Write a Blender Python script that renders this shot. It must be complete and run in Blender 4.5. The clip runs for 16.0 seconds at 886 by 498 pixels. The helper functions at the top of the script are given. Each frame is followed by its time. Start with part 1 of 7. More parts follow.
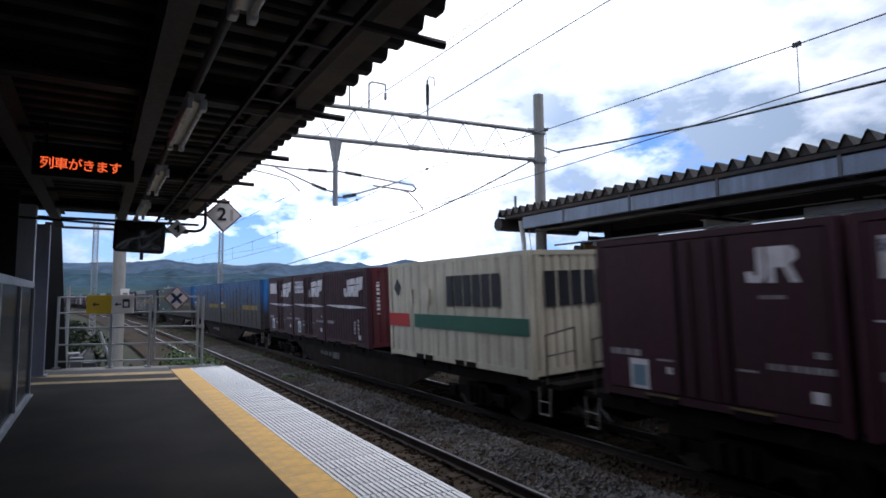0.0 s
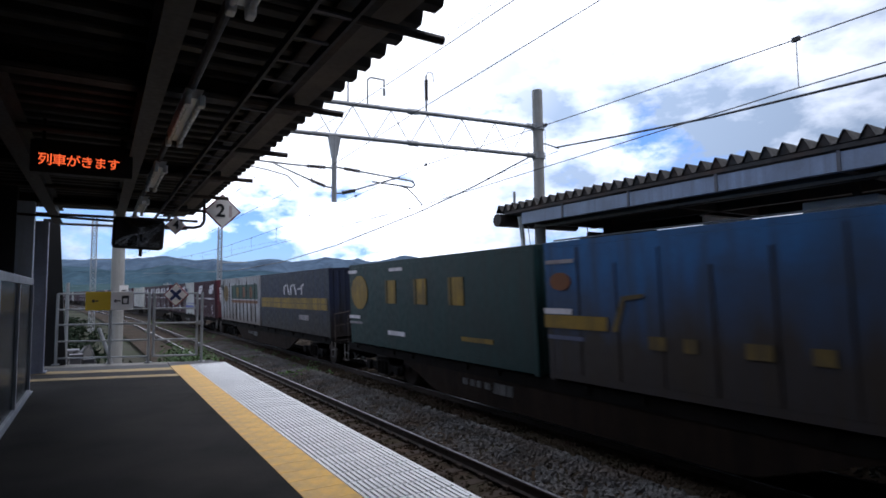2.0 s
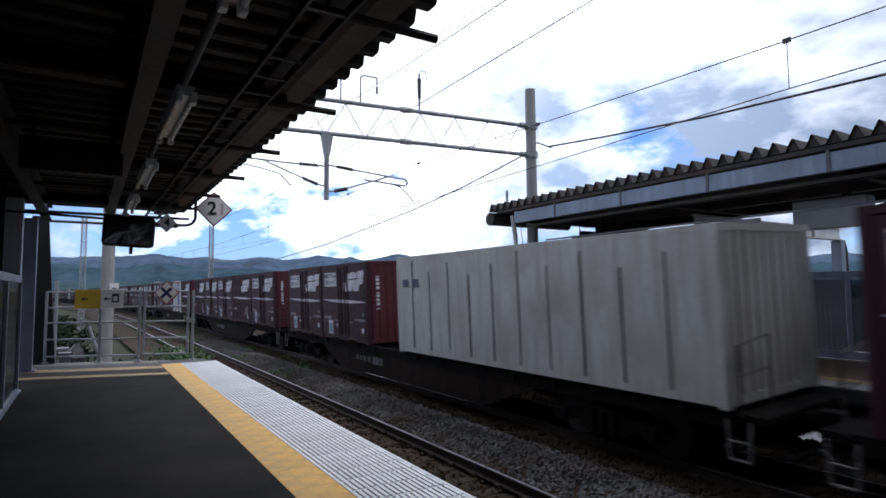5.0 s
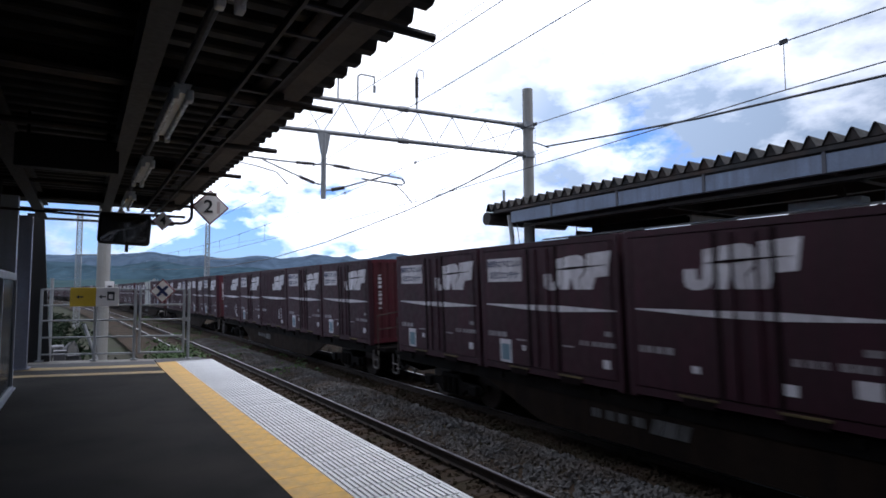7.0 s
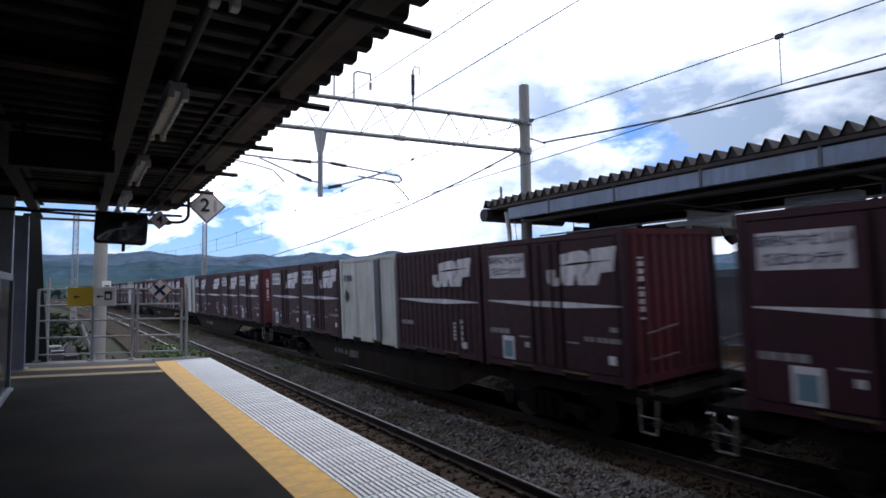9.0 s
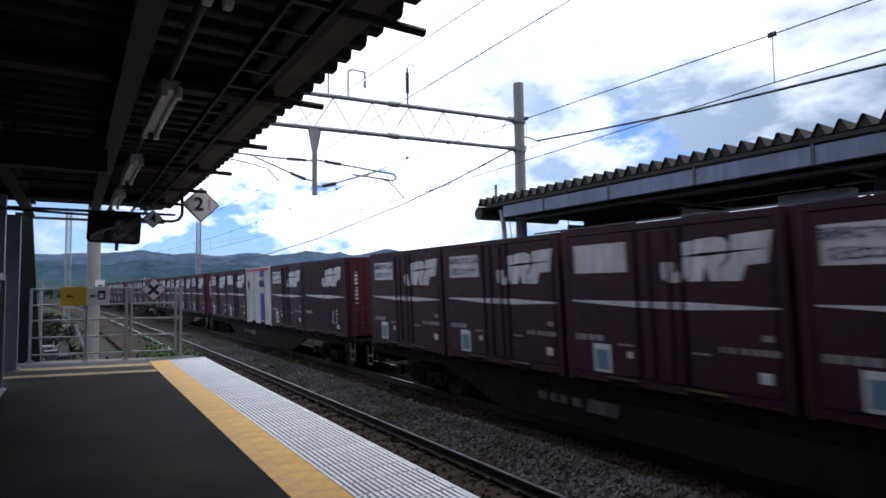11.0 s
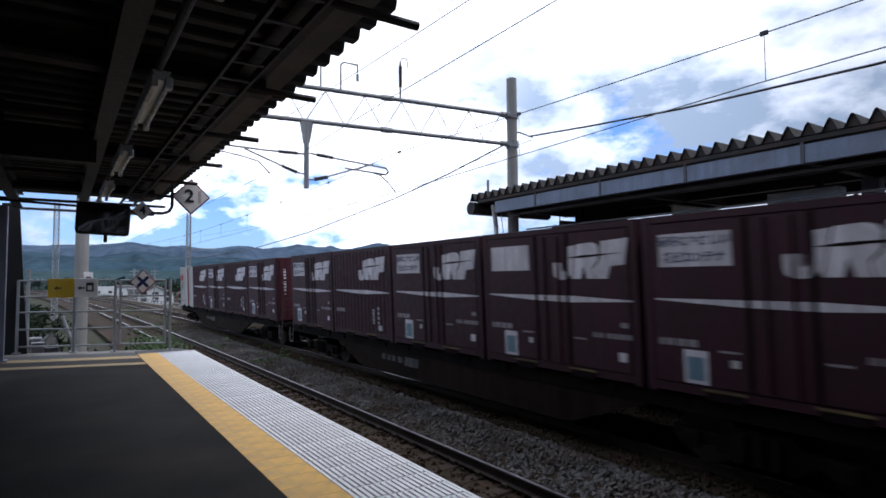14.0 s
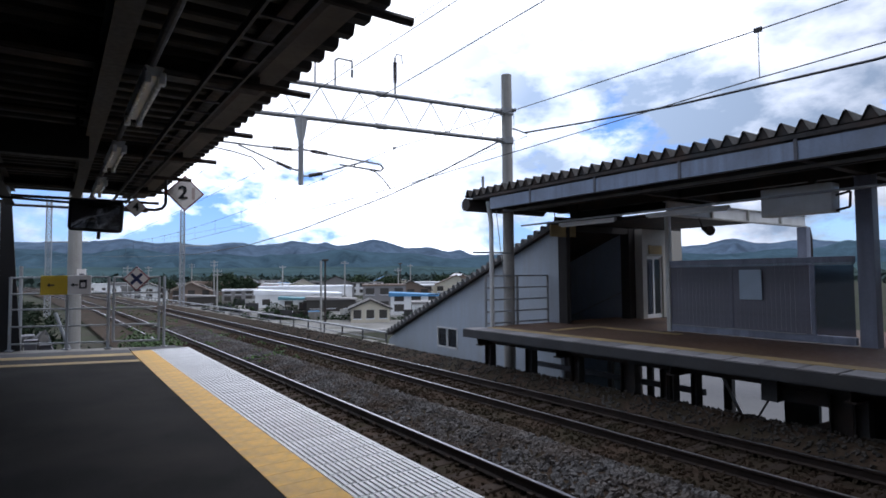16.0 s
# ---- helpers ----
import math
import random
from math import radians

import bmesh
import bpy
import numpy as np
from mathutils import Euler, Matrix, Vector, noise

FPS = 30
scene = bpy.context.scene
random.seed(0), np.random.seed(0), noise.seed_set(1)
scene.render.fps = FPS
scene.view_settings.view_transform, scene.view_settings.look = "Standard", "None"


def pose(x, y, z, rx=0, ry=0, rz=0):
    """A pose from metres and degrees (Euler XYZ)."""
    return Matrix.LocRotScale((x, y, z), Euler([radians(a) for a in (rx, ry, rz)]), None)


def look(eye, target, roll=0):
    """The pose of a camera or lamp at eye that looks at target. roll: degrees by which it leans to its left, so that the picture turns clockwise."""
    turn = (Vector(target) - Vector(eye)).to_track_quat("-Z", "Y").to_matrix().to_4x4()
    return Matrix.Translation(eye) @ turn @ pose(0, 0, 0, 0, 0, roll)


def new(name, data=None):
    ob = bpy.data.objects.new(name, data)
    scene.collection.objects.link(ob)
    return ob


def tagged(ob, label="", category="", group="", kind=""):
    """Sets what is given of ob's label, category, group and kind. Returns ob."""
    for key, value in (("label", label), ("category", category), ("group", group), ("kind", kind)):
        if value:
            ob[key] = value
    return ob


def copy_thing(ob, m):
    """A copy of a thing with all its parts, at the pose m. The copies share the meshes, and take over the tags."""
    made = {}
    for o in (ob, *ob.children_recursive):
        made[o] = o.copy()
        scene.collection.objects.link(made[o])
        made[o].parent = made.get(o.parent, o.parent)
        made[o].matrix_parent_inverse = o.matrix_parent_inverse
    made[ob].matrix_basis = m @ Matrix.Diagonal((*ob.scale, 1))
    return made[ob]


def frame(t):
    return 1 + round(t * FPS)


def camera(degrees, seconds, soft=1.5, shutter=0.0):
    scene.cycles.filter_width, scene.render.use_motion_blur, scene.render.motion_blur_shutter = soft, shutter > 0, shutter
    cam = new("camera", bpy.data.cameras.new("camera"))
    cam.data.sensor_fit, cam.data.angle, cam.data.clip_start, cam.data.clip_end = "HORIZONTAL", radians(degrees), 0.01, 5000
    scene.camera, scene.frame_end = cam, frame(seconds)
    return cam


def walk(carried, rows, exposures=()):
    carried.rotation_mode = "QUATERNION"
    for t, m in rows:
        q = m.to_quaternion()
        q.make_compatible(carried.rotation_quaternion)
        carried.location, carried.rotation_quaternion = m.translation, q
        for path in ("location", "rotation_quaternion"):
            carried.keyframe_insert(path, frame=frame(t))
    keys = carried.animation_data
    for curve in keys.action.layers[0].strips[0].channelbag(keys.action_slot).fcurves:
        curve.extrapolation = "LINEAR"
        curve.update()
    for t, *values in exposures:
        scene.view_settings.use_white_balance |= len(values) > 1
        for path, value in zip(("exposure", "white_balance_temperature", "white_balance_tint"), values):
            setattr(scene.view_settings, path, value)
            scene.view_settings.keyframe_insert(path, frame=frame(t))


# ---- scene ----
# ---------------------------------------------------------------- camera
EYE = (0.0, 0.0, 1.75)
cam = camera(75.6, 16.0, soft=1.7, shutter=0.12)
# seconds, heading to the right of the track, upward tilt, lean
HEADINGS = [
    (0, 31.000, 4.654, -0.439),
    (0.5, 30.980, 4.500, -0.389),
    (1, 31.031, 4.445, -0.500),
    (1.5, 31.054, 4.212, -0.365),
    (2, 31.085, 4.241, -0.568),
    (2.5, 31.266, 4.227, -0.422),
    (3, 31.461, 4.292, -0.516),
    (3.5, 31.379, 4.275, -0.557),
    (4, 31.581, 4.198, -0.782),
    (6.5, 32.268, 4.021, 0.124),
    (7, 32.160, 4.026, -0.216),
    (7.5, 32.147, 4.127, -0.412),
    (8, 32.003, 4.024, -0.601),
    (8.5, 32.354, 3.501, -0.615),
    (9, 32.404, 3.717, -0.681),
    (11.5, 32.967, 3.516, -0.889),
    (12, 32.821, 3.542, -0.777),
    (12.5, 33.342, 3.367, -0.435),
    (13, 33.539, 3.203, -0.045),
    (13.5, 33.854, 2.989, -0.373),
    (14, 33.749, 2.997, -0.410),
    (14.5, 33.672, 3.081, -0.389),
    (15, 33.857, 3.072, -0.499),
    (15.5, 33.996, 2.779, -0.389),
    (16, 34.250, 2.640, -0.490),
]


def aim(heading, tilt, lean):
    return pose(*EYE, 0, 0, -heading) @ pose(0, 0, 0, 90 + tilt) @ pose(0, 0, 0, 0, 0, lean)


walk(cam, [(t, aim(h, p, r)) for t, h, p, r in HEADINGS], exposures=[(0, -0.2, 5850, 15), (16, -0.2, 5850, 15)])

# ---------------------------------------------------------------- sky and sun
SUN_AZ, SUN_EL = 130.0, 60.0     # clockwise from the track's direction, above the horizon


def make_sky():
    w = bpy.data.worlds.new("sky")
    scene.world = w
    w.use_nodes = True
    nt = w.node_tree
    nt.nodes.clear()
    N, K = nt.nodes.new, nt.links.new
    out, bg = N("ShaderNodeOutputWorld"), N("ShaderNodeBackground")
    sky = N("ShaderNodeTexSky")
    sky.sky_type, sky.sun_disc = "NISHITA", False
    sky.sun_elevation, sky.sun_rotation = radians(SUN_EL), radians(SUN_AZ)
    blue = N("ShaderNodeMixRGB")
    blue.blend_type = "MULTIPLY"
    blue.inputs[0].default_value = 1.0
    blue.inputs[2].default_value = (0.078, 0.104, 0.150, 1)
    K(sky.outputs[0], blue.inputs[1])
    co = N("ShaderNodeTexCoord")
    place = N("ShaderNodeMapping")
    place.inputs["Location"].default_value = (CLOUD_X, CLOUD_Y, 0.0)
    place.inputs["Scale"].default_value = (1.0, 1.0, 2.0)
    place.inputs["Rotation"].default_value = (0, 0, radians(CLOUD_TURN))
    K(co.outputs["Generated"], place.inputs[0])

    def cloud(scale, detail, rough):
        n = N("ShaderNodeTexNoise")
        n.inputs["Scale"].default_value = scale
        n.inputs["Detail"].default_value = detail
        n.inputs["Roughness"].default_value = rough
        K(place.outputs[0], n.inputs["Vector"])
        return n

    cover, body = cloud(3.4, 10, 0.58), cloud(3.6, 10, 0.56)
    ramp = N("ShaderNodeValToRGB")
    ramp.color_ramp.elements[0].position, ramp.color_ramp.elements[1].position = 0.525, 0.60
    # broken near the horizon, closed higher up
    lift = N("ShaderNodeSeparateXYZ")
    K(co.outputs["Generated"], lift.inputs[0])
    deck = N("ShaderNodeMath")
    deck.operation = "MULTIPLY_ADD"
    deck.inputs[1].default_value = CLOUD_RISE
    K(lift.outputs["Z"], deck.inputs[0])
    K(cover.outputs[0], deck.inputs[2])
    K(deck.outputs[0], ramp.inputs[0])
    tone = N("ShaderNodeValToRGB")
    tone.color_ramp.elements[0].position, tone.color_ramp.elements[1].position = 0.43, 0.62
    tone.color_ramp.elements[0].color = (1.35, 1.37, 1.40, 1)
    tone.color_ramp.elements[1].color = (0.36, 0.45, 0.57, 1)
    K(body.outputs[0], tone.inputs[0])
    # the deck is thin and bright ahead and over the line, thicker all round it
    dot = N("ShaderNodeVectorMath")
    dot.operation = "DOT_PRODUCT"
    e, a = radians(35.0), radians(15.0)
    dot.inputs[1].default_value = (math.sin(a) * math.cos(e), math.cos(a) * math.cos(e), math.sin(e))
    K(co.outputs["Generated"], dot.inputs[0])
    near = N("ShaderNodeMapRange")
    near.inputs["From Min"].default_value, near.inputs["From Max"].default_value = 0.86, 1.0
    K(dot.outputs["Value"], near.inputs["Value"])
    away = N("ShaderNodeMapRange")          # and dimmer where it is thick
    away.inputs["From Min"].default_value, away.inputs["From Max"].default_value = 0.45, 0.84
    away.inputs["To Min"].default_value, away.inputs["To Max"].default_value = 0.48, 1.12
    K(dot.outputs["Value"], away.inputs["Value"])
    glow = N("ShaderNodeMixRGB")
    glow.inputs[2].default_value = (1.4, 1.39, 1.37, 1)
    K(near.outputs[0], glow.inputs[0])
    dim = N("ShaderNodeMixRGB")
    dim.blend_type = "MULTIPLY"
    dim.inputs[0].default_value = 1.0
    K(tone.outputs[0], dim.inputs[1])
    K(away.outputs[0], dim.inputs[2])
    K(dim.outputs[0], glow.inputs[1])
    mix = N("ShaderNodeMixRGB")
    K(ramp.outputs[0], mix.inputs[0])
    K(blue.outputs[0], mix.inputs[1])
    K(glow.outputs[0], mix.inputs[2])
    K(mix.outputs[0], bg.inputs[0])
    bg.inputs[1].default_value = 1.5
    K(bg.outputs[0], out.inputs[0])


CLOUD_X, CLOUD_Y, CLOUD_TURN, CLOUD_RISE = 3.1, 1.7, -28.0, 0.8
make_sky()
lamp = bpy.data.lights.new("sun", "SUN")
lamp.energy, lamp.angle, lamp.color = 1.5, radians(20), (1.0, 0.96, 0.9)
sun = new("sun", lamp)
_e, _a = radians(SUN_EL), radians(SUN_AZ)
_d = Vector((math.sin(_a) * math.cos(_e), math.cos(_a) * math.cos(_e), math.sin(_e)))
sun.matrix_world = look(_d * 60, (0, 0, 0))


# ---------------------------------------------------------------- materials
def mat(name, rgb, rough=0.6, metal=0.0, vary=0.25, fine=40.0, broad=1.5, bump=0.0, dirt=None, dirt_amount=0.0, per_object=0.0,
        glow=0.0, streak=0.0, spec=None, skirt=None):
    """Base colour with grain and broad stains, fine relief, optional dirt that runs down in streaks."""
    m = bpy.data.materials.new(name)
    m.use_nodes = True
    nt = m.node_tree
    N, K = nt.nodes.new, nt.links.new
    b = nt.nodes["Principled BSDF"]
    co = N("ShaderNodeTexCoord")
    pt = co.outputs["Object"]

    def tex(scale, detail, stretch=None):
        n = N("ShaderNodeTexNoise")
        n.inputs["Scale"].default_value, n.inputs["Detail"].default_value = scale, detail
        if stretch:
            s = N("ShaderNodeMapping")
            s.inputs["Scale"].default_value = stretch
            K(pt, s.inputs[0])
            K(s.outputs[0], n.inputs["Vector"])
        else:
            K(pt, n.inputs["Vector"])
        return n.outputs[0]

    def remap(v, lo, hi, a=0.3, z=0.7):
        r = N("ShaderNodeMapRange")
        r.inputs["From Min"].default_value, r.inputs["From Max"].default_value = a, z
        r.inputs["To Min"].default_value, r.inputs["To Max"].default_value = lo, hi
        K(v, r.inputs["Value"])
        return r.outputs[0]

    def mul(x, y):
        r = N("ShaderNodeMath")
        r.operation = "MULTIPLY"
        K(x, r.inputs[0])
        K(y, r.inputs[1])
        return r.outputs[0]

    g = mul(remap(tex(fine, 3), 1 - vary * 0.6, 1 + vary * 0.6), remap(tex(broad, 5), 1 - vary, 1 + vary))
    if per_object:
        oi = N("ShaderNodeObjectInfo")
        g = mul(g, remap(oi.outputs["Random"], 1 - per_object, 1 + per_object, 0, 1))
    col = N("ShaderNodeMixRGB")
    col.blend_type = "MULTIPLY"
    col.inputs[0].default_value = 1.0
    col.inputs[1].default_value = (*rgb, 1)
    K(g, col.inputs[2])
    last = col.outputs[0]
    if dirt:
        mask = remap(tex(broad * 1.3, 6), 0, dirt_amount, 0.42, 0.68)
        if streak:
            s = remap(tex(2.2, 5, (streak, streak, 0.22)), 0, 1, 0.40, 0.66)
            top = N("ShaderNodeMath")
            top.operation = "MAXIMUM"
            K(mask, top.inputs[0])
            sm = N("ShaderNodeMath")
            sm.operation = "MULTIPLY"
            sm.inputs[1].default_value = dirt_amount
            K(s, sm.inputs[0])
            K(sm.outputs[0], top.inputs[1])
            mask = top.outputs[0]
        dm = N("ShaderNodeMixRGB")
        K(mask, dm.inputs[0])
        K(last, dm.inputs[1])
        dm.inputs[2].default_value = (*dirt, 1)
        last = dm.outputs[0]
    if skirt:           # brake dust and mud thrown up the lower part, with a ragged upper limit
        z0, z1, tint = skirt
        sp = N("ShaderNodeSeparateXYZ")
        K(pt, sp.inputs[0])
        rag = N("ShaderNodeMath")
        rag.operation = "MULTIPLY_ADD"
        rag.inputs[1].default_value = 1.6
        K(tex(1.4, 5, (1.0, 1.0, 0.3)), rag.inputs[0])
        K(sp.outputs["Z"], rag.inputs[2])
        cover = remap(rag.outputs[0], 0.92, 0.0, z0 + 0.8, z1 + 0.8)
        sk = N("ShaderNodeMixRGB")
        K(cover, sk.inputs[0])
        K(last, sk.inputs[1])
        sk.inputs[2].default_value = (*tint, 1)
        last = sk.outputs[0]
    K(last, b.inputs["Base Color"])
    K(remap(tex(fine * 0.5, 3), max(0.03, rough - 0.1), min(1, rough + 0.1)), b.inputs["Roughness"])
    b.inputs["Metallic"].default_value = metal
    b.inputs["Specular IOR Level"].default_value = spec if spec is not None else (0.08 if rough >= 0.8 else 0.4)
    if bump:
        bp = N("ShaderNodeBump")
        bp.inputs["Strength"].default_value, bp.inputs["Distance"].default_value = min(1, bump * 1.2), 0.02
        K(tex(fine, 6), bp.inputs["Height"])
        K(bp.outputs[0], b.inputs["Normal"])
    if glow:
        b.inputs["Emission Color"].default_value = (*rgb, 1)
        b.inputs["Emission Strength"].default_value = glow
    return m


def glass(name, rgb, rough=0.05, clear=0.6, ior=1.45):
    m = bpy.data.materials.new(name)
    m.use_nodes = True
    b = m.node_tree.nodes["Principled BSDF"]
    b.inputs["Base Color"].default_value = (*rgb, 1)
    b.inputs["Roughness"].default_value = rough
    b.inputs["Transmission Weight"].default_value = clear
    b.inputs["IOR"].default_value = ior
    return m


RUST = (0.10, 0.05, 0.028)
SOOT = (0.022, 0.02, 0.019)
